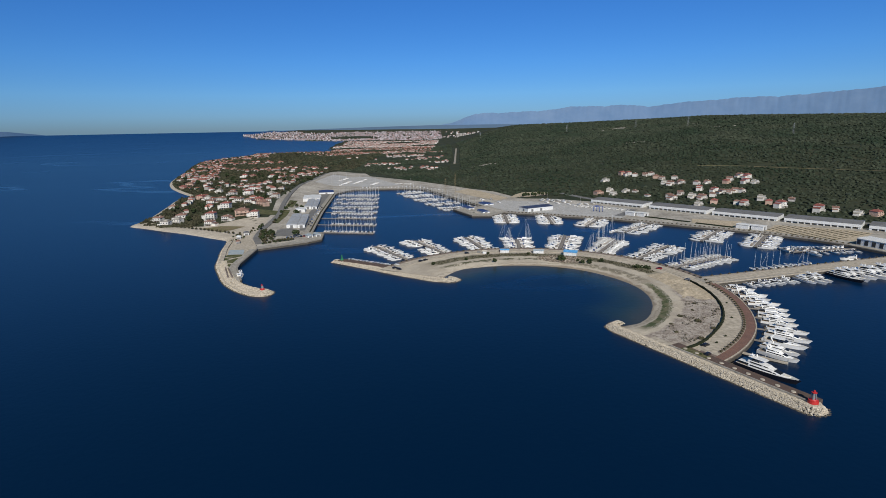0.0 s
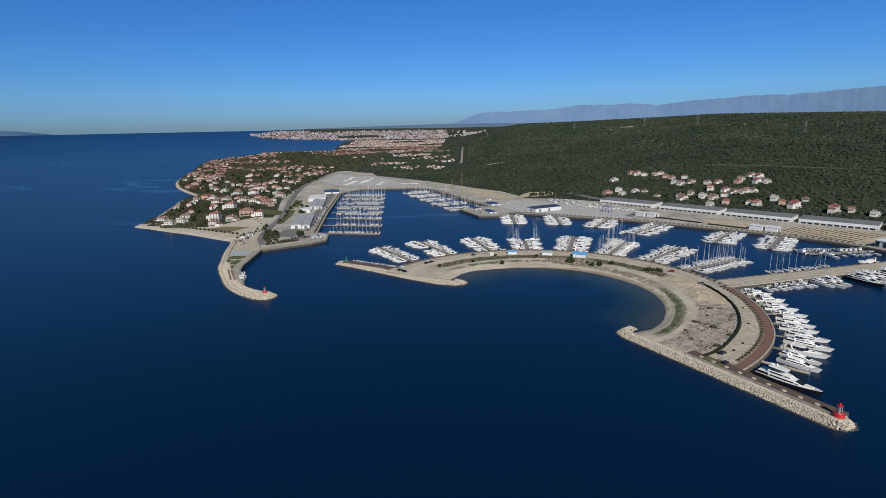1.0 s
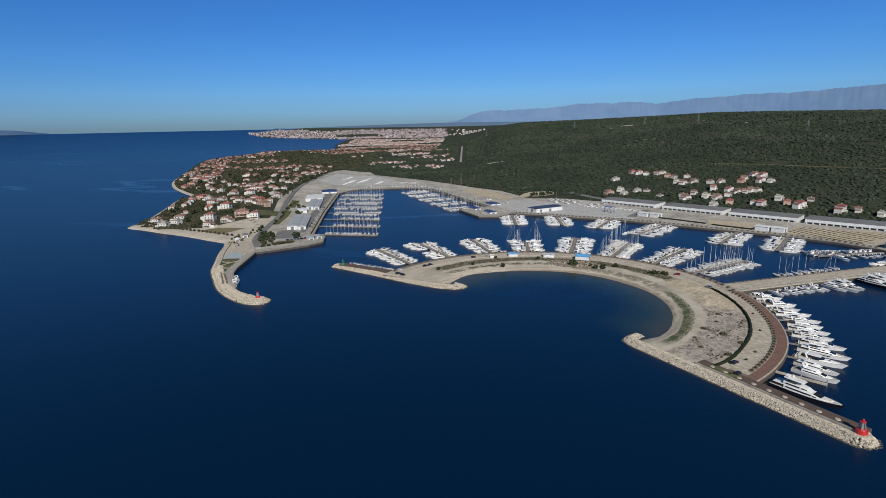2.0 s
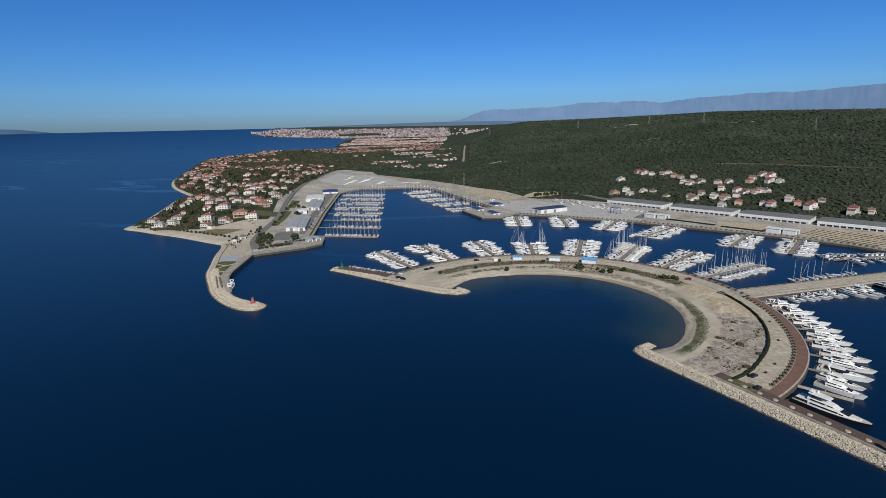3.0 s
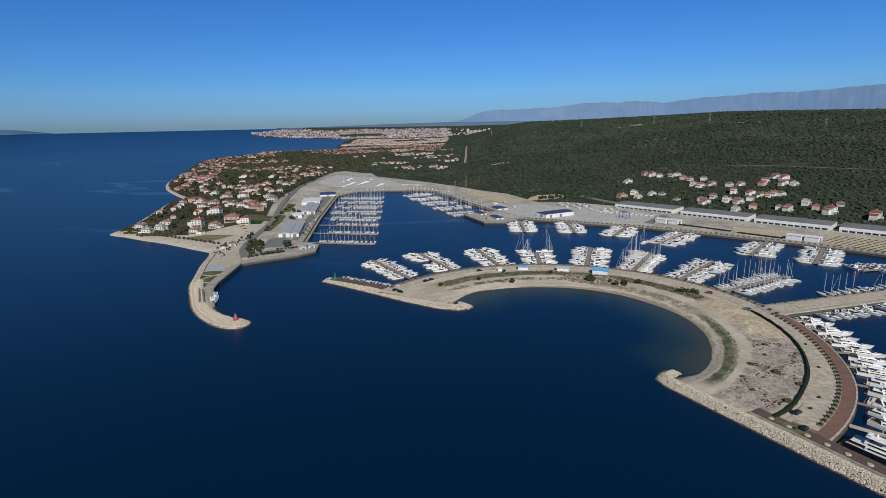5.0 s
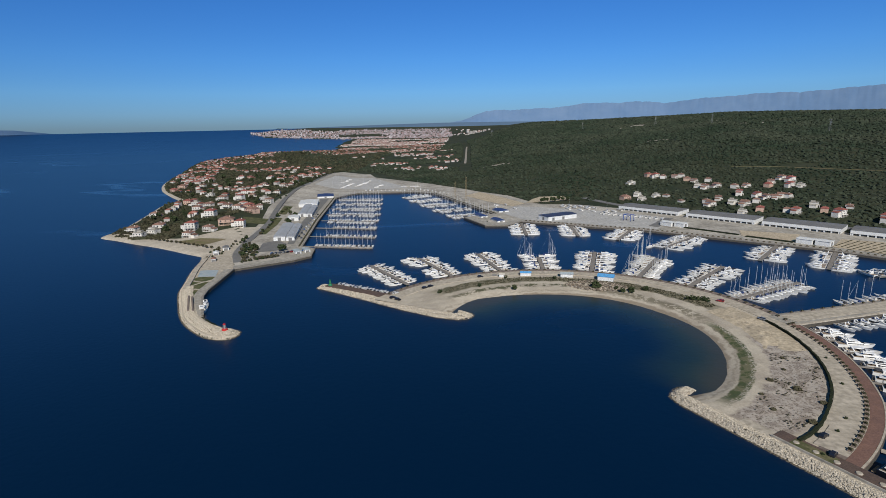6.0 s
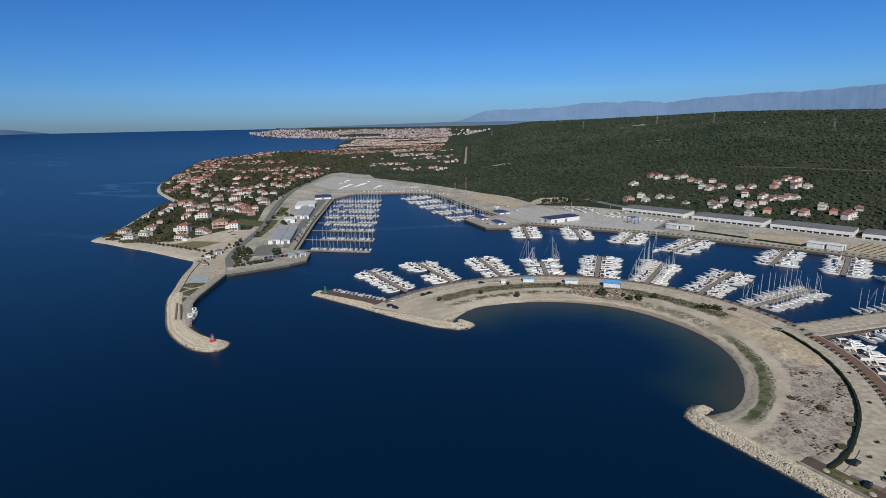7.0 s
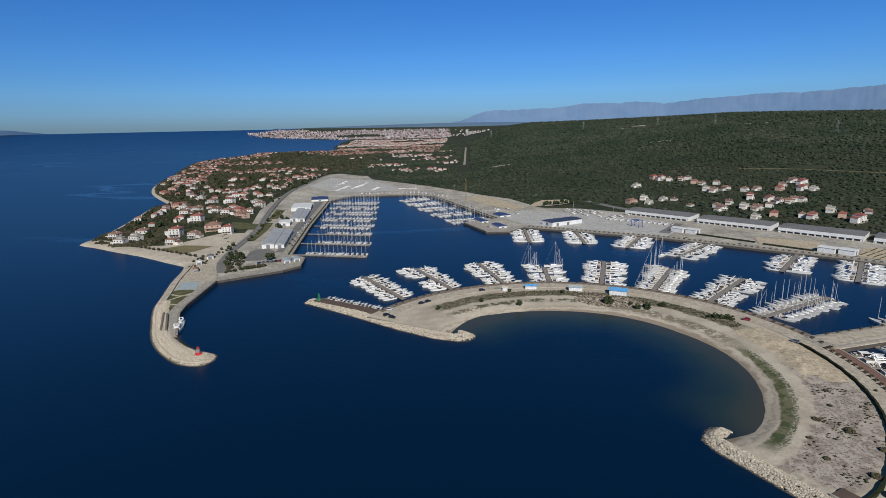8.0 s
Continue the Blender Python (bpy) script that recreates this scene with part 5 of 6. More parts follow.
def house(w, l, storeys, wall, roof, label, gable=False, balcony=True, flat=False, wing=0):
    """A village house: main block, lower wing to one side, roofs with eaves, veranda with painted-in shade and balcony
    to the sea.
    """
    top = 2.9 * storeys + 0.3
    ob = new("house")
    body = Shape().box(-w / 2, w / 2, -l / 2, l / 2, -2.5, top)
    if wing:
        x0, x1 = (w / 2, w * 0.95) if wing > 0 else (-w * 0.95, -w / 2)
        low = top - 2.9 if storeys > 1 else top - 0.6
        body.box(x0, x1, -l * 0.34, l * 0.42, -2.5, low)
    walls = part("wall", body, wall, ob)
    if flat:
        part("roof", Shape().box(-w / 2 - 0.2, w / 2 + 0.2, -l / 2 - 0.2, l / 2 + 0.2, top, top + 0.3).box(-w * 0.2, w * 0.25, -l * 0.1, l * 0.4, top, top + 2.2), CONCRETE, ob)
    else:
        part("roof", (gable_roof if gable else hip_roof)(w, l, top + 0.16, w * 0.20), roof, ob)
        part("chimney", Shape().box(w * 0.18, w * 0.18 + 0.8, -0.4, 0.4, top, top + w * 0.2 + 0.7), wall, ob)
    if wing:
        shed = Shape().add([(x0 if wing > 0 else x1, -l * 0.36, low + 1.5), (x1 + 0.3 if wing > 0 else x0 - 0.3, -l * 0.36, low), (x1 + 0.3 if wing > 0 else x0 - 0.3, l * 0.44, low), (x0 if wing > 0 else x1, l * 0.44, low + 1.5)],
                           [(0, 1, 2, 3) if wing > 0 else (3, 2, 1, 0)])
        shed.add([(p[0], p[1], p[2] - 0.18) for p in shed.v[:4]], [(3, 2, 1, 0) if wing > 0 else (0, 1, 2, 3)])
        part("wing_roof", shed, roof if not flat else CONCRETE, ob)
    for s in range(storeys):
        z = 1.6 + 2.9 * s
        for x in (-0.34, -0.04, 0.3):
            part("window", WINDOW, None, ob, at=pose(w * x, -l / 2, z))
        part("window", WINDOW, None, ob, at=pose(w / 2, -l * 0.12, z, 0, 0, 90))
    if balcony and storeys > 1:
        out = -l / 2 - 1.8
        veranda = Shape().box(-w * 0.46, w * 0.46, out, -l / 2, 2.75, 2.95).box(-w * 0.46, w * 0.46, out, out + 0.15, 2.95, 3.75)
        for x in (-0.45, -0.15, 0.15, 0.45):
            veranda.box(w * x - 0.15, w * x + 0.15, out, out + 0.3, -2.0, 2.75)
        part("veranda", veranda, wall, ob)
        # dark sheet on the front wall in place of the veranda's shade
        part("veranda_shade", Shape().box(-w * 0.40, w * 0.40, -l / 2 - 0.07, -l / 2 + 0.05, 0.1, 2.3), BARK, ob, "dark panel painted as the shade under the veranda")
    return tagged(ob, label, "house", "houses of the village")


HOUSES = [
    house(11, 10, 2, PLASTER, TILE, "two-storey white house with a clay-tiled hip roof", wing=1),
    house(12, 11, 3, PLASTER, REDTILE, "tall white house with a bright red roof", wing=-1),
    house(17, 12, 2, OCHRE, TILE, "large salmon-coloured house with a tiled roof"),
    house(9, 9, 1, PLASTER, TILE, "small single-storey house with a tiled roof", balcony=False, wing=1),
    house(12, 10, 2, PLASTER, TILE, "white gabled house with a front veranda", gable=True, wing=-1),
    house(12, 10, 2, OCHRE, REDTILE, "salmon house with a red hip roof", balcony=False, wing=1),
    house(11, 10, 2, PLASTER, TILE, "white flat-roofed house with balconies", flat=True, wing=-1),
]


def settle(kind, x, y, turn, size=1.0):
    return another(HOUSES[kind], pose(x, y, ground_z(x, y) + 0.05, 0, 0, turn) @ Matrix.Scale(size, 4))


TAKEN = []
SHORE_HOUSES = [(-333, 641, 4), (-309, 610, 6), (-308, 647, 4), (-302, 624, 6), (-360, 736, 0), (-359, 780, 6), (-267, 635, 1), (-257, 606, 0), (-245, 626, 0),
                   (-268, 687, 1), (-234, 647, 2), (-318, 762, 0), (-346, 819, 6), (-311, 782, 4), (-315, 838, 4), (-284, 822, 1), (-274, 751, 4), (-255, 735, 0)]
for x, y, kind in SHORE_HOUSES:                  # the houses nearest to the beach and the shore road
    settle(kind, x, y, dice.uniform(-20, 20), dice.uniform(0.8, 0.95))
    TAKEN.append((x, y))
UPPER_HOUSES = [(-536, 1138), (-506, 1144), (-466, 1000), (-477, 1055), (-434, 1042), (-451, 1124), (-406, 1029), (-518, 1213), (-361, 971),
                   (-393, 1122), (-549, 1439), (-529, 1434), (-646, 1607), (-558, 1270), (-632, 1427), (-599, 1320), (-580, 1254), (-299, 879),
                   (-247, 751), (-233, 724), (-235, 754), (-255, 897), (-263, 1024), (-339, 1293), (-268, 974), (-336, 1122), (-322, 1145),
                   (-299, 1282), (-270, 1134), (-239, 806), (-299, 916), (-250, 821), (-277, 849), (-217, 640)]
for i, (x, y) in enumerate(UPPER_HOUSES):
    settle((0, 4, 5, 6, 4, 1, 0, 2)[(i * 5) % 8], x, y, dice.uniform(-30, 30), dice.uniform(0.72, 0.9))
    TAKEN.append((x, y))
SLOPE_HOUSES = [(345, 976, 5), (351, 960, 1), (359, 949, 0), (374, 941, 4), (387, 947, 0), (382, 913, 2), (385, 895, 4), (372, 854, 6), (375, 839, 4),
                   (404, 891, 0), (394, 844, 4), (411, 828, 0), (429, 830, 4), (392, 780, 1), (296, 915, 6), (249, 801, 2), (268, 791, 6), (273, 822, 6),
                   (293, 806, 6), (305, 802, 3), (308, 762, 3), (333, 746, 0), (330, 729, 4), (355, 760, 4), (359, 733, 6), (367, 720, 4), (343, 681, 6),
                   (387, 731, 0), (366, 686, 5), (410, 748, 4)]
TERRACE_HOUSES = [(471, 843, 4), (454, 821, 5), (405, 761, 1), (504, 872, 4), (504, 851, 1), (479, 812, 1), (430, 752, 4), (393, 664, 1), (389, 674, 0),
                   (431, 691, 6), (424, 663, 5), (425, 641, 1), (447, 606, 1), (467, 606, 4), (474, 581, 6), (487, 572, 5), (459, 672, 3), (491, 808, 6), (418, 745, 4), (435, 746, 0), (464, 680, 3)]
for x, y, kind in SLOPE_HOUSES + TERRACE_HOUSES:  # the hamlet on the slope behind the halls
    settle(kind, x, y, dice.uniform(15, 60), dice.uniform(0.66, 0.86))
    TAKEN.append((x, y))


def clear_of(x, y, gap):
    return all((x - a) ** 2 + (y - b) ** 2 > gap * gap for a, b in TAKEN)


tries = 0
while len(TAKEN) < 112 and tries < 20000:       # the rest of the western village
    tries += 1
    x, y = dice.uniform(-640, -205), dice.uniform(690, 1300)
    if inland(np.array([x]), np.array([y]))[0] < 14 or x > -245 or not clear_of(x, y, 17 + 6 * dice.random()):
        continue
    if lumps(x, y, 45, 4) < -0.35:
        continue
    settle(dice.choice([0, 0, 1, 4, 4, 5, 6, 3, 2]), x, y, dice.uniform(-35, 35), dice.uniform(0.7, 0.95))
    TAKEN.append((x, y))


def town(name, places, label, tall=0.0, size=1.0, walls=FARWALL):
    """Far houses past counting: walls with low hipped roofs in one mesh."""
    v, f, mats = [], [], []
    for (x, y), z in zip(places, height(places[:, 0], places[:, 1])):
        w, l, h = dice.uniform(3.4, 5.6) * size, dice.uniform(3.4, 5.6) * size, dice.uniform(4.0, 7) * size
        blocky = dice.random() < tall
        if blocky:
            h, w = dice.uniform(8, 19) * size, w * 1.5
        a = dice.uniform(-0.5, 0.5)
        c, s = math.cos(a), math.sin(a)
        k = len(v)
        r = 0.95 if blocky else 0.35
        for q, zz in ((1, -4), (1, h), (1.08, h), (r, h + (0.6 if blocky else w * 0.42))):
            v += [(x + (sx * w * q) * c - (sy * l * q) * s, y + (sx * w * q) * s + (sy * l * q) * c, z + zz) for sx, sy in ((-1, -1), (1, -1), (1, 1), (-1, 1))]
        for lev in (0, 1, 2):
            f += [(k + lev * 4 + i, k + lev * 4 + (i + 1) % 4, k + lev * 4 + 4 + (i + 1) % 4, k + lev * 4 + 4 + i) for i in range(4)]
            mats += [0 if lev == 0 or blocky else 1] * 4
        f.append((k + 12, k + 13, k + 14, k + 15))
        mats.append(0 if blocky else 1)
    ob = bulk(name, v, f, walls)
    ob.data.materials.append(FARROOF)
    ob.data.polygons.foreach_set("material_index", mats)
    return tagged(ob, label, "town", kind="stuff")


def scatter(n, x0, x1, y0, y1, shore, test):
    """n places at least shore metres from the water that pass the test."""
    x, y = rng.uniform(x0, x1, 9 * n), rng.uniform(y0, y1, 9 * n)
    d = inland(x, y)
    ok = (d > shore) & test(x, y, d)
    return np.c_[x[ok], y[ok]][:n]


infill = [p for p in scatter(260, -600, -250, 690, 1090, 16, lambda x, y, d: lumps(x, y, 45, 4) > -0.5) if clear_of(p[0], p[1], 15)]
town("village", np.array(infill[:34]), "closely set pale houses with tiled roofs among gardens", size=0.8)
town("village", scatter(430, -780, -180, 1085, 2300, 15, lambda x, y, d: ((lumps(x, y, 100, 3) > 0.3) | (d < 95)) & (x < -250)), "scattered red-roofed houses along the far shore", size=0.85)
town("village", scatter(1900, -520, 75, 2150, 3380, 15, lambda x, y, d: (lumps(x, y, 110, 5) > -0.25) & (x < -10 + (y - 2400) * 0.05)), "dense red-roofed village by the sea", size=0.68)
town("village", scatter(150, -190, 45, 1340, 2250, 15, lambda x, y, d: lumps(x, y, 60, 6) > 0.12), "a few white houses in the olive groves", size=0.72)
town("town", scatter(4200, -1380, 60, 3480, 4300, 12, lambda x, y, d: lumps(x, y, 200, 1) > -0.5), "distant pale coastal city with tower blocks", tall=0.1, size=0.52, walls=CITYWALL)
town("village", scatter(60, 60, 420, 3300, 4200, 12, lambda x, y, d: lumps(x, y, 80, 6) > 0.1), "distant white houses on the plain", tall=0.2)

# ---------- sheds and workshops ----------
def long_shed(a, b, deep, high, label):
    """A white hall with an arcade of open bays along its front and a low grey roof."""
    a, b = np.array(a, float), np.array(b, float)
    l = np.linalg.norm(b - a)
    turn = math.degrees(math.atan2(b[1] - a[1], b[0] - a[0]))
    ob = new("storage_hall")
    ob.matrix_basis = pose(a[0], a[1], 2.1, 0, 0, turn)
    # wall grey instead of white: the bays' shade is put into its colour
    part("wall", Shape().box(0, l, 2.0, deep, 0, high - 0.5), CONCRETE, ob, "hall wall greyed to imitate shade in the arcade's bays")
    for x in (-1.0, l + 0.4):
        part("end_wall", Shape().box(x, x + 0.6, -0.9, deep, 0, high + 0.35), SHEDWHITE, ob, "white end wall")
    roof = Shape().add([(-1, -1.0, high), (l + 1, -1.0, high), (l + 1, deep + 1, high), (-1, deep + 1, high), (-1, -1.0, high + 0.4), (l + 1, -1.0, high + 0.4),
                        (l + 1, deep + 1, high + 0.4), (-1, deep + 1, high + 0.4), (-1, deep / 2, high + 2.0), (l + 1, deep / 2, high + 2.0)],
                       [(3, 2, 1, 0), (0, 1, 5, 4), (2, 3, 7, 6), (4, 5, 9, 8), (9, 6, 7, 8), (1, 2, 6, 9, 5), (3, 0, 4, 8, 7)])
    part("roof", roof, SHEDROOF, ob)
    part("fascia", Shape().box(-1.05, l + 1.05, -1.2, -0.9, high - 2.3, high + 0.5), SHEDWHITE, ob)
    n = int(l / 5.5)
    post = Shape().box(-0.6, 0.6, -0.9, 0.5, 0, high - 1.2).mesh("post", SHEDWHITE)
    for i in range(n + 1):
        part("post", post, None, ob, at=pose(0.6 + (l - 1.2) * i / n, 0, 0))
    return tagged(ob, label, "hall", "long halls behind the quay")


for a, b in [((219, 730), (268, 679)), ((275, 669), (322, 621)), ((328, 614), (373, 568)), ((379, 561), (425, 516)), ((431, 510), (480, 462))]:
    long_shed(a, b, 30, 4.2, "long white storage hall with an arcade and grey roof")


def workshop(x, y, turn, w, l, high, roof, label, ridge=1.0, name="workshop"):
    ob = new(name)
    ob.matrix_basis = pose(x, y, 2.1, 0, 0, turn)
    part("wall", Shape().box(-w / 2, w / 2, -l / 2, l / 2, 0, high), SHEDWHITE, ob)
    part("roof", gable_roof(w, l, high + 0.17, ridge, 0.4), roof, ob)
    door = Shape().box(-1.6, 1.6, -0.08, 0.08, 0, min(3.4, high - 0.6)).mesh("door", SHEDROOF)
    for i in range(max(1, int(l / 14))):
        part("door", door, None, ob, at=pose(w / 2, -l / 2 + 7 + i * 14, 0, 0, 0, 90))
    part("door", door, None, ob, at=pose(0, -l / 2, 0))
    return tagged(ob, label, "workshop")


workshop(131, 677, -63, 18, 40, 4.6, BLUEROOF, "white boat hall with a dark blue roof")
workshop(-163.5, 617.5, 9, 11, 74, 4.0, PALEROOF, "long white workshop with a light grey roof")
workshop(-152.8, 615.8, 9, 8, 70, 3.6, PALEROOF, "long low workshop with a pale grey roof")
workshop(-176.5, 756, 8, 9, 76, 4.0, PALEROOF, "long white workshop with a light grey roof")
workshop(-167.3, 753, 8, 7, 72, 3.6, PALEROOF, "long low workshop with a grey roof")
workshop(-176.5, 700, 9, 13, 18, 3.6, SHEDWHITE, "small white workshop in the yard")
workshop(-187, 818, 10, 25, 42, 4.4, SHEDWHITE, "broad white workshop with a pale roof", 0.8)
workshop(-182, 902, 12, 24, 30, 2.6, CANVAS, "low hall with a blue roof by the boatyard")
for x, y in ((-127, 530), (-120.5, 535.5)):
    workshop(x, y, 30, 5, 9, 2.3, COURT, "blue-grey canopy over a small stand on the quay", 0.5, "canopy")
workshop(-190, 506, 20, 3.4, 4.5, 2.2, TILE, "small beach hut with a tiled roof", name="hut")
workshop(-197, 528, 20, 4, 5, 2.4, SHEDWHITE, "low white kiosk by the beach", name="kiosk")
workshop(-196, 547, 20, 5, 6, 2.6, SHEDROOF, "kiosk with a dark roof", name="kiosk")
for x, y, t, w, l in ((235, 624, 36, 9, 12), (245, 616, 36, 9, 10), (318, 533, 38, 10, 12), (328, 524, 38, 10, 11)):
    workshop(x, y, t, w, l, 4, SHEDWHITE, "low white service building on the quay", 0.5, "service_building")
office = workshop(384, 437, 19, 18, 34, 5.6, SHEDWHITE, "white clubhouse with dark window bays", 0.5, "clubhouse")
bay = Shape().box(-0.12, 0.12, -1.5, 1.5, 0.5, 4.8).mesh("window", PANE)
for i in range(6):
    part("window", bay, None, office, at=pose(-9, -15 + i * 6, 0))
workshop(60, 447.4, 84, 3, 7.5, 2.2, SKYROOF, "blue kiosk beside the service road", 0.8, "kiosk")
workshop(88.4, 442.2, 80, 4.2, 8.5, 2.5, COURT, "pale hut with a grey roof beside the road", 0.8, "hut")
workshop(113.5, 432.5, 66, 6, 10.5, 3.0, SKYROOF, "bar with a bright blue roof beside the road", 1.4, "beach_bar")
workshop(42.6, 444.8, 80, 2.2, 3.4, 2.0, CUSHION, "small cream kiosk beside the road", 0.5, "kiosk")
for x, y, w, l, t in ((62, 668, 9, 18, 20), (45, 700, 8, 20, 22), (72, 735, 14, 18, 22)):
    workshop(x, y, t, w, l, 1.8, CANVAS if w < 15 else SHEDWHITE, "boat tent with a blue cover on the service dock", 1.0, "boat_tent")


# ---------- beacons, cranes, hoist ----------
def beacon(x, y, z, paint, label, high=8.5, size=0.68):
    ob = new("beacon")
    ob.matrix_basis = pose(x, y, z) @ Matrix.Scale(size, 4)
    part("base", Shape().tube((0, 0, 0), (0, 0, 2.0), 2.9, 2.6, 16).tube((0, 0, 2.0), (0, 0, 2.4), 2.0, 1.7, 16), paint, ob)
    tower = Shape()
    for i in range(4):
        c, s = math.cos(i * math.pi / 2 + 0.8), math.sin(i * math.pi / 2 + 0.8)
        tower.tube((1.5 * c, 1.5 * s, 2.3), (0.9 * c, 0.9 * s, high - 1.2), 0.28, 0.24, 5)
    tower.tube((0, 0, 2.3), (0, 0, high - 1.2), 0.7, 0.55, 8)
    part("tower", tower, paint if paint is GREENPAINT else STEEL, ob)
    part("gallery", Shape().tube((0, 0, high - 1.3), (0, 0, high - 1.0), 1.5, 1.5, 12), paint, ob)
    part("lantern", Shape().tube((0, 0, high - 1.0), (0, 0, high), 0.5, 0.45, 8).tube((0, 0, high), (0, 0, high + 0.5), 0.6, 0.05, 8), paint, ob)
    return tagged(ob, label, "harbour beacon")


beacon(145.7, 185.6, 2.4, REDPAINT, "red harbour beacon on the breakwater's head", 7.6)
beacon(-118, 349, 2.6, REDPAINT, "red harbour beacon on the mole's head", 7.6, 0.56)
beacon(-77.5, 430.5, 2.2, GREENPAINT, "green harbour beacon on the breakwater's head", 9, 0.5)


def tower_crane(x, y, high, label):
    ob = new("tower_crane")
    ob.matrix_basis = pose(x, y, ground_z(x, y))
    mast = Shape()
    for sx, sy in ((-1, -1), (1, -1), (1, 1), (-1, 1)):
        mast.tube((sx * 0.8, sy * 0.8, 0), (sx * 0.8, sy * 0.8, high), 0.11, 0.11, 4)
    for i in range(int(high / 2)):
        s = 1 if i % 2 else -1
        mast.tube((-0.8 * s, -0.8, i * 2), (0.8 * s, -0.8, i * 2 + 2), 0.1, 0.1, 3).tube((0.8, -0.8 * s, i * 2), (0.8, 0.8 * s, i * 2 + 2), 0.1, 0.1, 3)
    part("mast", mast, CRANEPAINT, ob)
    part("ballast", Shape().box(-2, 2, -2, 2, 0, 1.2), CONCRETE, ob)
    part("jib", Shape().tube((0, -6, high), (0, 10, high + 1.5), 0.35, 0.2, 4), CRANEPAINT, ob)
    return tagged(ob, label, "crane")


tower_crane(33, 822, 34, "tall lattice tower crane on the building ground")
tower_crane(18, 832, 28, "lattice tower crane on the building ground")

hoist = new("boat_hoist")
hoist.matrix_basis = pose(204, 654, 2.15, 0, 0, 35) @ Matrix.Scale(0.75, 4)
leg = Shape().tube((0, 0, 0), (0, 0, 9), 0.45, 0.4, 6).mesh("leg", BLUEPAINT)
wheel = Shape().tube((-0.4, 0, 0.8), (0.4, 0, 0.8), 0.8, 0.8, 10).mesh("wheel", RUBBER)
for sx in (-4, 4):
    part("beam", Shape().tube((sx, -6, 9), (sx, 6, 9), 0.5, 0.5, 6), BLUEPAINT, hoist)
    for sy in (-6, 6):
        part("leg", leg, None, hoist, at=pose(sx, sy, 0))
        part("wheel", wheel, None, hoist, at=pose(sx, sy, 0))
part("crossbeam", Shape().tube((-4, 6, 9), (4, 6, 9), 0.5, 0.5, 6), BLUEPAINT, hoist)
tagged(hoist, "blue travelling boat hoist on wheels", "boat hoist")

# boats laid up ashore
for i in range(13):
    x, y = 190 + 4.6 * i + dice.uniform(-0.6, 0.6), 706 - 3.65 * i + dice.uniform(-1, 1)
    b = moor(dice.choice(["e0", "e3", "m2", "e4"]), x, y, -125 + dice.uniform(-8, 8), dice.uniform(8, 11))
    b.location.z = ground_z(x, y) + 0.5
    tagged(b, "white boat laid up ashore on the gravel yard", group="boats laid up ashore")


DRY = []
for (ax, ay), (bx, by), count in (((-222, 1027), (-214, 1170), 11), ((-200, 1020), (-190, 1160), 9), ((-180, 1008), (-172, 1082), 7), ((-158, 1034), (-144, 1124), 8), ((-120, 1010), (-112, 1060), 5), ((-75, 1020), (-42, 1008), 6)):
    for k in range(count):                          # rows of boats on the concrete
        t = (k + dice.uniform(-0.2, 0.2)) / count
        if dice.random() < 0.85:
            DRY.append((dice.choice(["e0", "m5", "e3", "s6", "e2"]), ax + (bx - ax) * t, ay + (by - ay) * t, 20 + dice.uniform(-25, 25), dice.uniform(7, 11)))
for k in range(22):
    DRY.append((dice.choice(["m4", "m5"]), -128 + 6.5 * k, 962 + dice.uniform(-3, 5) - max(0, k - 14) * 7, 95 + dice.uniform(-10, 10), dice.uniform(7, 10)))
for k in range(3):
    for j in range(10):
        if dice.random() < 0.4:
            DRY.append((dice.choice(["m4", "s5", "m5", "m2"]), 152 + 6.5 * j + 4 * k, 742 - 5.5 * j + 13 * k + dice.uniform(-2, 2), 115 + dice.uniform(-8, 8), dice.uniform(7, 11)))
for j in range(5):
    DRY.append((dice.choice(["m4", "m5", "m2"]), 66 + dice.uniform(0, 45), 745 + dice.uniform(0, 60), dice.uniform(0, 180), dice.uniform(7, 10)))
raft("boats_ashore", DRY, "rows of boats laid up on the gravel yard", "boats", 2.6)


# ---------- cars ----------
def car(paint, label):
    ob = new("car")
    rings = []
    for x, w, h0, h1 in ((-2.15, 0.78, 0.35, 0.75), (-2.0, 0.86, 0.25, 0.95), (-0.6, 0.9, 0.22, 0.98), (0.9, 0.9, 0.22, 0.92), (1.9, 0.84, 0.25, 0.78), (2.15, 0.7, 0.35, 0.6)):
        rings.append([(x, -w, h0), (x, w, h0), (x, w * 0.95, h1), (x, -w * 0.95, h1)])
    part("body", Shape().loft(rings), paint, ob)
    part("cabin", Shape().box(-1.9, 0.9, -0.8, 0.8, 0.9, 1.45, 0.78, -0.1), SMOKED, ob)
    part("roof", Shape().box(-1.55, 0.35, -0.62, 0.62, 1.44, 1.5), paint, ob)
    rim = Shape().tube((0, -0.12, 0), (0, 0.12, 0), 0.33, 0.33, 10).mesh("wheel", RUBBER)
    for sx in (-1.35, 1.35):
        for sy in (-0.82, 0.82):
            part("wheel", rim, None, ob, at=pose(sx, sy, 0.33))
    return tagged(ob, label, "car", "parked cars")


CARS = [car(p, l) for p, l in zip(CARPAINTS, ("black car parked on gravel", "white car parked on gravel", "grey car parked on gravel", "dark red car parked on gravel", "blue car parked on gravel"))]


def park(kind, x, y, turn, z=2.2):
    return another(CARS[kind], pose(x, y, z, 0, 0, turn))


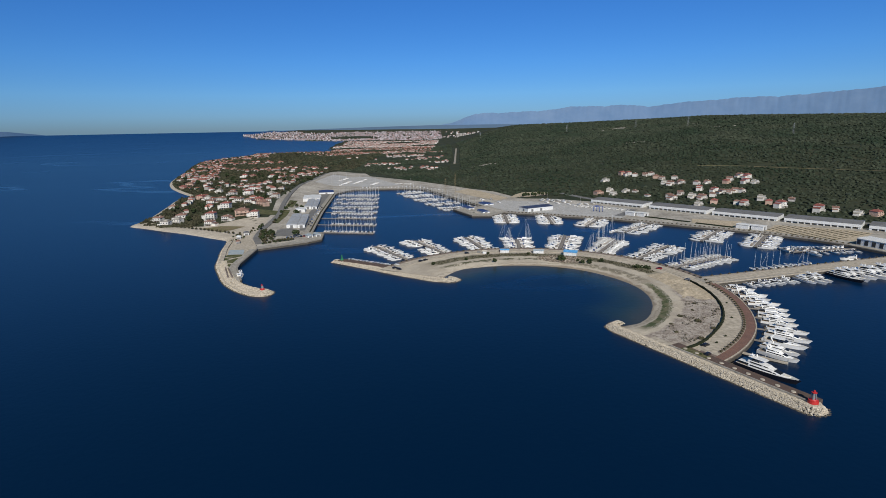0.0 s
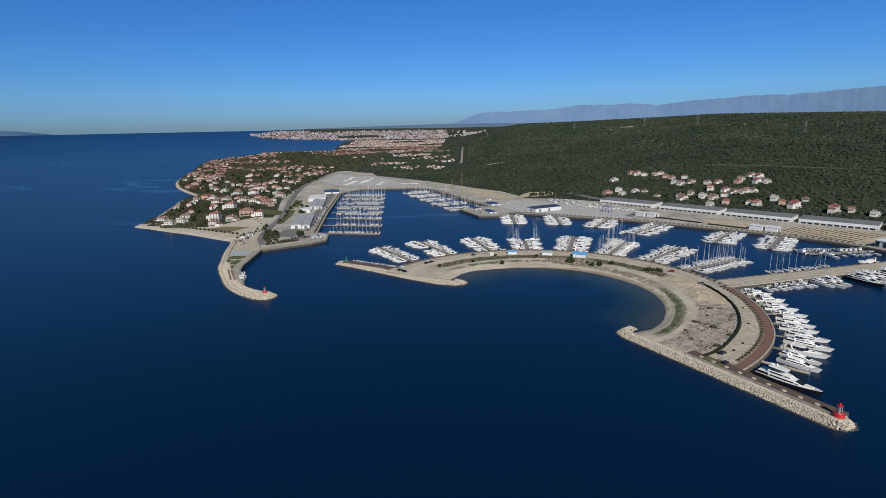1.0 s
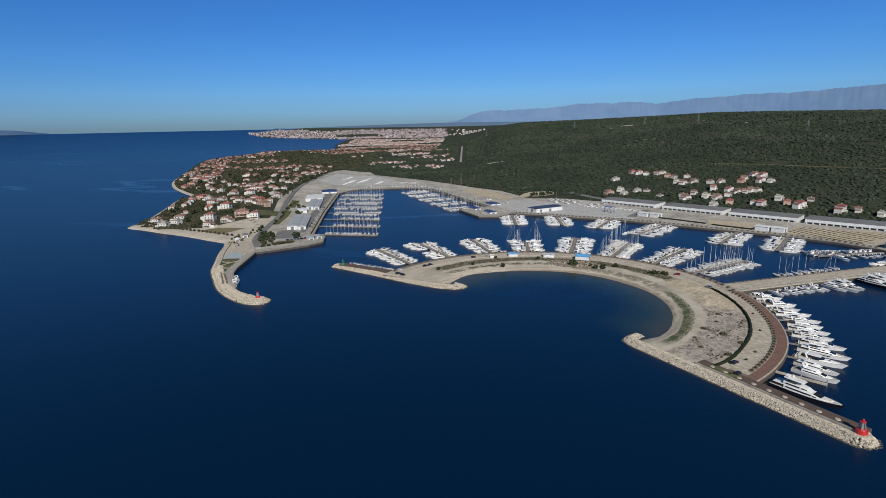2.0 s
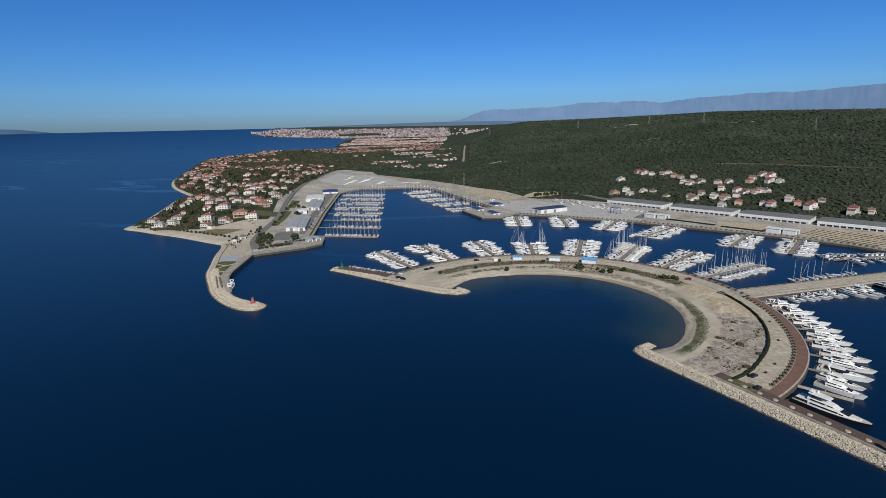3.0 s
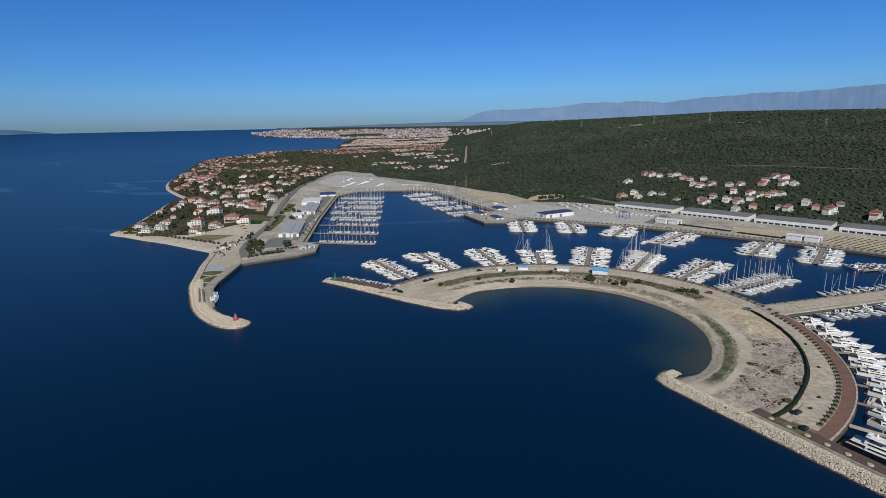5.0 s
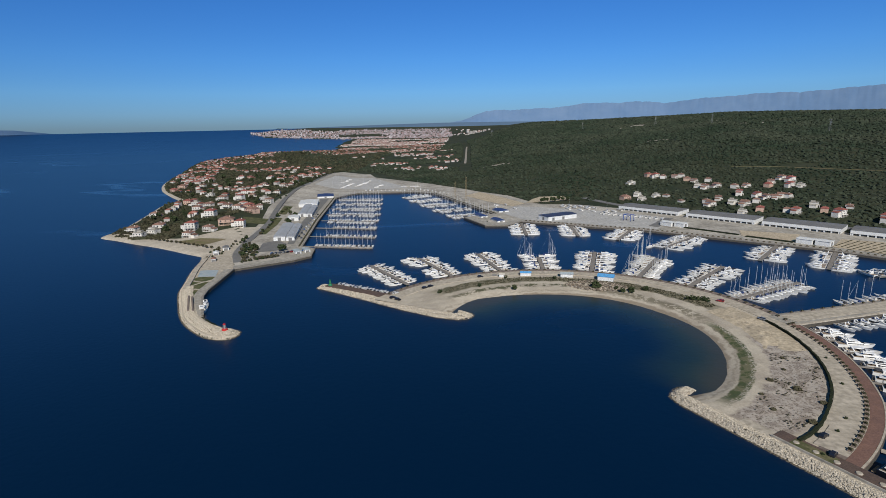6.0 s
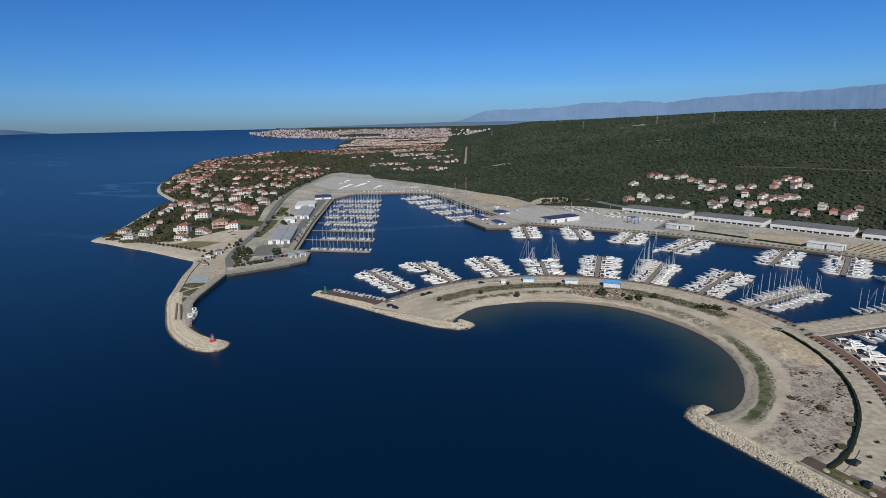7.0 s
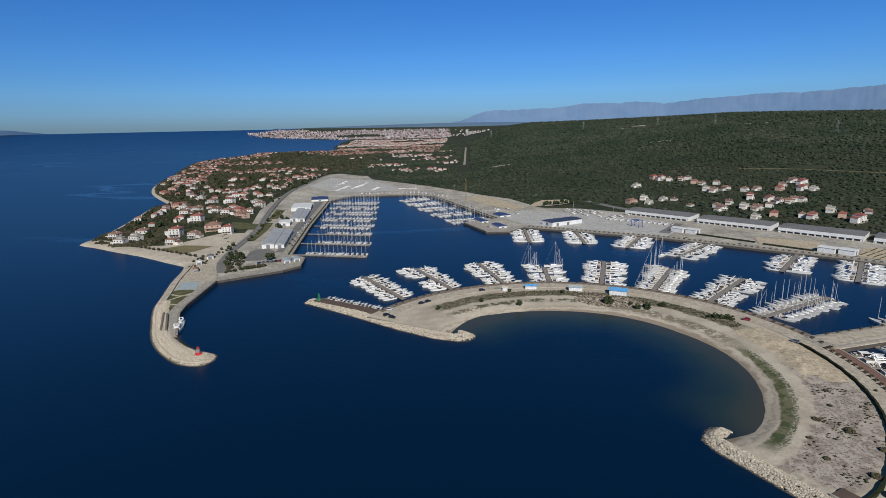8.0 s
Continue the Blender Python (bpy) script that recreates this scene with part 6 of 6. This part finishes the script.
for kind, x, y, turn in ((0, -31.5, 400.6, 30), (0, -28, 396.8, -30), (0, -11.8, 420.4, 40), (0, -8, 423.6, 40), (1, -30.5, 410.3, 30), (0, 27.2, 444.6, 15), (0, 132.1, 242, 30), (0, 127.8, 231.4, 40), (3, 168, 383.6, 140), (2, 175, 353, 120)):
    park(kind, x, y, turn)
for i in range(18):
    t = i / 17
    park(dice.choice((0, 1, 2, 0, 2, 4)), -139 - 17 * t - (i % 2) * 3.2, 590 + 150 * t, 100 + dice.uniform(-5, 5), 2.21)
for i in range(10):
    park(dice.randrange(5), -148 + 3.1 * i, 527 + 1.2 * i, 80, 2.21)


tagged(slab("lawn", np.array([(119.8, 239.6), (126.2, 227.8)]), -2.3, 2.1, 1.8, 2.56, GRASS), "strip of dark lawn beside the pier", "lawn", kind="structure")
# pale stone discs on the paved pier
disc = Shape().tube((0, 0, 0), (0, 0, 0.25), 1.0, 0.9, 12).mesh("stone_bench", TRACK)
for i in range(9):
    p = SPUR_E[1] + (SPUR_E[3] - SPUR_E[1]) * (0.1 + 0.095 * i) + np.array([0.884, 0.468]) * 8.6
    tagged(part("stone_bench", disc, None, at=pose(p[0], p[1], 2.5)), "round pale stone bench on the pier", "bench", "stone benches")

# ---------- trees and planting ----------
def crown_mesh(name, n, wide, tall, base, size, mat, squash=0.75):
    p = rng.normal(0, 1, (n, 3))
    p /= np.linalg.norm(p, axis=1)[:, None]
    p *= rng.uniform(0.55, 1.0, n)[:, None]
    p = p * (wide / 2, wide / 2, tall / 2) + (0, 0, base + tall / 2)
    v, f = clumps(p, rng.uniform(0.6, 1.2, n) * size, squash, 0.4)
    ob = bulk(name, v, f, mat)
    me = ob.data
    bpy.data.objects.remove(ob)
    return me


def tree(kind, label):
    ob = new("tree")
    high, wide, base = {"scrub": (1.5, 4.2, 0.0), "pine": (7.5, 6.0, 2.2), "olive": (4.6, 4.8, 1.2), "cypress": (9.0, 1.9, 0.5), "bushy": (3.0, 3.6, 0.1)}[kind]
    trunk = Shape().tube((0, 0, -1.0), (0.15, 0.1, high * 0.6), 0.28, 0.12, 6)
    for i in range(4):
        a = i * 1.7
        trunk.tube((0.1, 0.05, base + 0.3 * i), (wide * 0.3 * math.cos(a), wide * 0.3 * math.sin(a), base + high * 0.28 + 0.3 * i), 0.1, 0.05, 4)
    part("trunk", trunk, BARK, ob)
    part("crown", crown_mesh("crown", 46 if kind != "cypress" else 34, wide, high - base, base, wide * (0.17 if kind != "cypress" else 0.3), LEAF if kind not in ("olive", "scrub") else SHRUB), None, ob)
    return tagged(ob, label, "tree", "village trees")


TREES = {k: tree(k, l) for k, l in (("scrub", "low brownish bush on stony ground"), ("pine", "dark green round-crowned pine"), ("olive", "grey-green olive tree with a spreading crown"), ("cypress", "slim dark green cypress tree"), ("bushy", "low dense evergreen bush"))}


def plant(kind, x, y, size=1.0, z=None):
    z = ground_z(x, y) if z is None else z
    return another(TREES[kind], pose(x, y, z, 0, 0, dice.uniform(0, 360)) @ Matrix.Scale(size, 4))


GROVE = np.array([(-183, 552), (-181, 568), (-170, 558), (-159, 522), (-166, 509), (-175, 523)], float)
spots = 0
while spots < 40:                                          # grove by the west quay
    x, y = dice.uniform(-183, -159), dice.uniform(509, 568)
    if inland(np.array([x]), np.array([y]), GROVE)[0] > 0:
        plant(dice.choice(["pine", "bushy", "olive", "olive"]), x, y, dice.uniform(0.5, 0.85), 2.15)
        spots += 1
for x, y, size in ((-143, 536, 0.9), (-141, 539, 0.8), (-190, 574, 0.7), (-193, 590, 0.6), (-172, 668, 0.8), (-176, 674, 0.9), (-180, 720, 0.8), (-190, 735, 0.8)):
    plant("pine", x, y, size, 2.15)
for k in range(18):                                        # row of small trees on the verge
    plant(("olive", "pine", "bushy")[k % 3], -188 - 0.115 * 10 * k + dice.uniform(-2, 2), 616 + 10 * k + dice.uniform(-3, 3), dice.uniform(0.4, 0.75), 2.15)
for k in range(16):                                        # shrubs beside the shore road and the beach huts
    plant("bushy" if k % 3 else "olive", -206 + 14 * dice.random(), 520 + 3.6 * k + dice.uniform(-3, 3), dice.uniform(0.4, 0.75))
for k in range(34):                                        # bushes along the quay
    plant("olive" if k % 3 else "bushy", -165 + 25 * k / 33 + dice.uniform(-1.5, 1.5), 500 + 14 * k / 33 + dice.uniform(-1, 6), dice.uniform(0.4, 0.65), 2.1)
for t in np.linspace(0, 1, 22):                            # row along the beach
    plant("olive", -330 + 118 * t, 616 - 62 * t + 10 * t * (1 - t) - dice.uniform(0, 2), 0.6)
for x, y, s in ((48.0, 415.7, 0.95), (101.2, 415, 1.5), (103.5, 417, 1.2), (116.2, 405, 1.0), (121.6, 404, 1.1), (131.8, 408.2, 1.0), (151, 389.5, 0.7), (153.4, 388, 1.0), (156, 386.6, 0.8), (158.4, 386, 0.95), (160.6, 384.2, 0.8), (25.2, 422.3, 0.8), (-1.7, 409.6, 0.8), (45, 441, 0.7), (79, 437.5, 0.7)):
    plant("bushy", x, y, s, 2.1)
for k in range(9):                                         # pines behind the boat hall
    plant("pine", 138 + 4.6 * k + dice.uniform(-3, 3), 806 + 1.5 * k + dice.uniform(-8, 8), dice.uniform(0.7, 1.0))
for x, y, s in ((138.2, 283.4, 0.62), (144.5, 275.4, 0.75), (125.6, 260.2, 0.5), (134.3, 251.0, 0.7), (147.4, 264.2, 0.62), (156.5, 304.4, 0.45), (150, 293, 0.4), (128, 272, 0.4)):
    plant("scrub", x, y, s, 2.0)
spots = 0
while spots < 112:                                         # gardens of the western village
    x, y = dice.uniform(-560, -205), dice.uniform(600, 1250)
    if inland(np.array([x]), np.array([y]))[0] > 8 and (x < -235 or y < 640) and not (y < 660 and x > -270) and clear_of(x, y, 8.5):
        plant(dice.choice(["pine", "pine", "olive", "olive", "cypress", "bushy"]), x, y, dice.uniform(0.75, 1.45))
        spots += 1

# planters along the quays
planter = new("planter")
part("box", Shape().box(-1.1, 1.1, -0.7, 0.7, 0, 0.5, 0.95), KERB, planter)
part("bush", crown_mesh("bush", 18, 1.9, 0.9, 0.15, 0.34, SHRUB), None, planter)
tagged(planter, "low stone planter with a dark clipped bush", "planter", "planters along the promenade")
PLACES = [tuple(polar(rim(a) - (5.9 if a < 4 else 3.0), radians(a))) + (2.28, a + 90) for a in (*np.arange(-56, 4, 1.75), *np.arange(4, 145, 2.7))]
PLACES += [(*(ROOT + PU * t - PN * 7.0), 2.4, 15) for t in np.arange(16, 190, 7.5)]
line = offset(EAST_QUAY[5:13], 4.0)
walked = np.r_[0, np.cumsum(np.linalg.norm(np.diff(line, axis=0), axis=1))]
PLACES += [(np.interp(s, walked, line[:, 0]), np.interp(s, walked, line[:, 1]), 2.06, -38) for s in np.arange(4, walked[-1], 4.6)]
for x, y, z, turn in PLACES:
    another(planter, pose(x, y, z, 0, 0, turn))

# small bushes along the turning ground
for x, y in ((175.6, 303.3), (165.2, 278.6), (147.6, 252.8), (138.9, 244.9), (124.4, 231.6)):
    plant("bushy", x, y, 0.32, 2.15)

# hedge beside the road of the crescent
rings = []
for j in range(91):
    a = radians(-60 + 67 * j / 90)
    w = 0.55 + 0.1 * math.sin(j * 1.7)
    h = 0.95 + 0.12 * math.sin(j * 0.9) + 0.08 * math.sin(j * 3.1)
    mid = 111.4 + 1.4 * smooth01((-40 - math.degrees(a)) / 15)
    rings.append([(*polar(mid - w, a), 2.0), (*polar(mid - w * 0.8, a), 2.1 + h), (*polar(mid + w * 0.8, a), 2.1 + h), (*polar(mid + w, a), 2.0)])
hedge = tagged(part("hedge", Shape().loft(rings), HEDGE), "long dark clipped hedge beside the gravel road", "hedge")

# scrub of the crescent
n = 900
a, r = np.radians(rng.uniform(-60, -8, n)), rng.uniform(91, 109.5, n)
keep = lumps(r * np.cos(a), r * np.sin(a), 5.5, 3) > 0.1
p = np.c_[HEART[0] + r * np.cos(a), HEART[1] + r * np.sin(a), np.full(n, 2.3)][keep]
a2, r2 = np.radians(rng.uniform(22, 131, 2600)), rng.uniform(96.0, 105.8, 2600)
p2 = np.c_[HEART[0] + r2 * np.cos(a2), HEART[1] + r2 * np.sin(a2), np.full(2600, 2.25)]
v, f = clumps(np.vstack([p, p2]), rng.uniform(0.1, 0.62, len(p) + 2600) ** 1.5, 0.4, 0.5)
tagged(bulk("scrub", v, f, SHRUB), "dry low scrub on stony ground", "scrub", kind="stuff")
# heaps of ochre earth
na, nr = 90, 34
ga, gr = np.meshgrid(np.radians(np.linspace(-14, 20, na)), np.linspace(91.5, 110.6, nr))
gx, gy = HEART[0] + gr * np.cos(ga), HEART[1] + gr * np.sin(ga)
rim = np.minimum.reduce([(np.degrees(ga) + 14) / 5, (20 - np.degrees(ga)) / 9, (gr - 91.5) / 4, (110.6 - gr) / 6]).clip(0, 1)
gz = 2.0 + rim * (0.75 + 0.85 * lumps(gx, gy, 6.5, 2) + 0.28 * lumps(gx, gy, 1.7, 4) * (gr < 100) + rng.uniform(-0.07, 0.07, gx.shape))
i = (np.arange(nr - 1)[:, None] * na + np.arange(na - 1)).ravel()
tagged(bulk("earth_mound", np.c_[gx.ravel(), gy.ravel(), gz.ravel()], np.c_[i, i + na, i + na + 1, i + 1], DIG), "ochre mound of dug earth beside the road", "earth mound")
# litter of timber and rubble round the bar
a, r = rng.uniform(0, math.tau, 900), np.sqrt(rng.uniform(0, 1, 900))
v, f = clumps(np.c_[103 + 19 * r * np.cos(a) + 4 * np.sin(a), 420 + 10 * r * np.sin(a) - 7 * r * np.cos(a), np.full(900, 2.2)], rng.uniform(0.25, 1.05, 900) ** 1.4, 0.5, 0.5)
tagged(bulk("debris", v, f, RUBBISH), "weathered timber, stones and dry brush", "debris", kind="stuff")
for x, y, k in ((114, 412, 0.7), (122, 408, 0.9)):
    plant("bushy", x, y, k, 2.1)
# low hedges and planting rows on the quay's far side
for p, q in (((246, 610), (280, 571)), ((283, 564), (309, 536))):
    tagged(slab("hedge", np.array([p, q], float), -2.0, 2.0, 1.8, 2.9, HEDGE), "dark low hedge along the quay yard", "hedge")
for i in range(14):
    t = i / 13
    a, b = np.array([335 + 25 * t, 520 - 52 * t]), np.array([364 + 54 * t, 540 - 45 * t])
    for u, w in ((0.0, 0.46), (0.54, 1.0)):
        tagged(slab("planting_bed", np.array([a + (b - a) * u, a + (b - a) * w]), -0.45, 0.45, 2.0, 2.5, SHRUB), "narrow bed of low dry plants", "planting", "planting beds")

# bare limestone clearings on the slope
CLEARINGS = [(562, 1497, 36, 11), (626, 1976, 24, 15), (690, 2010, 30, 22), (715, 1960, 14, 9), (890, 1839, 14, 12), (900, 1700, 18, 9), (945, 1690, 12, 8), (129, 1318, 34, 10), (774, 1708, 12, 10)]
for x, y, rx, ry in CLEARINGS:
    draped("clearing", [(x + rx * math.cos(k) * (1 + 0.3 * math.sin(3 * k + x)), y + ry * math.sin(k) * (1 + 0.3 * math.sin(2 * k + y))) for k in np.arange(0, 6.2, 0.4)], WILD, 0.4, 12,
           "bare pale limestone clearing in the woods", "clearing")


def pylon(x, y, high):
    ob = new("pylon")
    ob.matrix_basis = pose(x, y, ground_z(x, y) - 0.5)
    mast = Shape()
    for sx, sy in ((-1, -1), (1, -1), (1, 1), (-1, 1)):
        mast.tube((sx * 2.4, sy * 2.4, 0), (sx * 0.5, sy * 0.5, high), 0.14, 0.1, 4)
    part("mast", mast, STEEL, ob)
    for z in (0.72, 0.84, 0.96):
        part("crossarm", Shape().tube((-4.5, 0, high * z), (4.5, 0, high * z), 0.11, 0.11, 4), STEEL, ob)
    tagged(ob, "grey lattice power pylon on the wooded slope", "pylon", "pylons of the power line")


for x, y in ((503, 2040), (730, 1953), (832, 1768), (911, 1361), (215, 2467)):
    pylon(x, y, 30)

# woods on the slope
n = 95000
bearing = np.radians(rng.uniform(-14, 46, n))
dist = np.sqrt(rng.uniform(560**2, 2700**2, n))
x, y = dist * np.sin(bearing), 50 + dist * np.cos(bearing)
d = inland(x, y)
wood = (behind_sheds(x, y) > 46) & (d > 60) & ((x > 40 + 0.02 * (y - 1300)) | ((x > 0) & (y < 1350) & (behind_sheds(x, y) > 130)))
wood |= (y > 862 - (x - 50) * 0.39) & (x > 70 - (y - 850) * 0.493) & (y > 700) & (y < 1400) & (d > 30) & (behind_sheds(x, y) > -60) & (x < 240)
groves = (x > -560) & (x < 60) & (y > 1330) & (d > 40) & (lumps(x, y, 120, 7) > -0.1)
gap = (np.abs(x - np.interp(y, [1300, 1500, 2100, 2400], [52, 60, 88, 100])) > 16) | (y < 1290)
near_house = np.ones(n, bool)
for hx, hy in TAKEN:
    near_house &= (x - hx) ** 2 + (y - hy) ** 2 > 8.5**2
for cx, cy, ax, ay in CLEARINGS:
    near_house &= ((x - cx) / ax) ** 2 + ((y - cy) / ay) ** 2 > 1.1
for road in ([(500, 1010), (565, 980), (628, 931), (683, 873), (760, 760)],):
    line = curve(road, 20)
    for cx, cy in line:
        near_house &= (x - cx) ** 2 + (y - cy) ** 2 > 12**2
for ring in (YARD_EAST, YARD_HEAD, [(114, 800), (128, 835), (142, 856), (175, 852), (180, 826), (150, 806)]):
    near_house &= inland(x, y, np.array(ring, float)) < -2
ok = (wood | groves) & gap & near_house & (lumps(x, y, 70, 9) > -0.85)
x, y, dist = x[ok], y[ok], dist[ok]
s = rng.uniform(1.3, 2.9, len(x)) * rng.uniform(0.85, 1.45, len(x)) * np.clip(dist / 1200, 0.85, 1.5)
v, f = clumps(np.c_[x, y, height(x, y) + s * 0.25], s, 0.6, 0.5)
tagged(bulk("woodland", v, f, FARTREE), "dark green pine and oak scrub covering the slope", "woodland", kind="stuff")
# undergrowth of the western village
n = 85000
x, y = rng.uniform(-780, -205, n), 600 + 1750 * rng.uniform(0, 1, n) ** 1.9
ok = (inland(x, y) > 6) & ((x < -248) | (y > 1330)) & ~((y < 660) & (x > -275))
for hx, hy in TAKEN:
    ok &= (x - hx) ** 2 + (y - hy) ** 2 > 7.5**2
ok &= (lumps(x, y, 26, 5) > -0.32) | (lumps(x, y, 7, 2) > 0.35)          # yards, lanes and plots stay open
x, y = x[ok], y[ok]
s = rng.uniform(0.8, 1.6, len(x)) * rng.uniform(0.8, 1.9, len(x)) * np.clip(y / 900, 0.85, 1.7)
v, f = clumps(np.c_[x, y, height(x, y) + s * 0.4], s, 0.85, 0.45)
tagged(bulk("undergrowth", v, f, GARDEN), "olive and brown garden shrubs between the houses", "shrubs", kind="stuff")

# ---------- the far distance ----------
def far_ridge(name, profile, dist, foot, mat, label, seed, rough):
    """A mountain range on the horizon: profile gives bearing and height angle in degrees."""
    b, e = np.array(profile).T
    n = 900
    bearing = np.linspace(b[0], b[-1], n)
    rise = np.interp(bearing, b, e)
    j = np.arange(n)
    jag = sum(np.abs(np.sin(j * w + seed * k)) / k for k, w in ((1, 0.041), (1.6, 0.097), (2.4, 0.21), (3.6, 0.47), (5.5, 1.13))) - 1.4
    rise = rise + 1.6 * rough * jag * np.clip(rise, 0, 1)
    v = []
    for lev, (back, part_up) in enumerate(((0, 0.0), (40, 0.35), (70, 0.6), (100, 0.8), (130, 1.0))):
        wob = 5 * lumps(j * 1.0, np.full(n, 7.0 * lev), 9, lev) + 2 * lumps(j * 1.0, np.full(n, 3.0 * lev), 3, lev)
        r = dist + back + wob * (0 < lev < 4)
        z = 110 + r * np.tan(np.radians(np.interp(bearing, b, e) * (1 - part_up**3) + rise * part_up**3)) * part_up - (1 - part_up) * foot
        v.append(np.c_[r * np.sin(np.radians(bearing)), 50 + r * np.cos(np.radians(bearing)), z])
    i = (np.arange(4)[:, None] * n + np.arange(n - 1)).ravel()
    ob = bulk(name, np.vstack(v), np.c_[i, i + 1, i + n + 1, i + n], mat, True)
    return tagged(ob, label, "mountains", kind="structure")


# the haze over these comes from their blue base colours alone
far_ridge("mountain_range", [(0.5, 0.02), (2, 0.25), (3.2, 0.7), (4.6, 1.12), (6, 1.2), (11, 1.28), (14, 1.63), (19.5, 1.7), (21.7, 1.5), (24, 1.72), (28.5, 2.03), (35, 2.14), (37.2, 2.36), (42, 2.6), (60, 2.4)], 4680, 60, HAZE_TINT, "distant bare limestone mountains, blue haze painted into their colour", 2, 0.05)
far_ridge("distant_island", [(-62, 0.2), (-48, 0.3), (-41, 0.16), (-38, 0.06), (-36, -0.2), (-34, -0.5)], 4480, 40, FARSHORE, "low dark island on the horizon, blue haze in its colour", 5, 0.02)
far_ridge("distant_hills", [(-21, -0.6), (-17, -0.28), (-12, -0.16), (-6, -0.03), (0, 0.06), (6, 0.05), (12, 0.0)], 4440, 50, FARHILLS, "low hills beyond the city, haze painted into their colour", 1, 0.03)
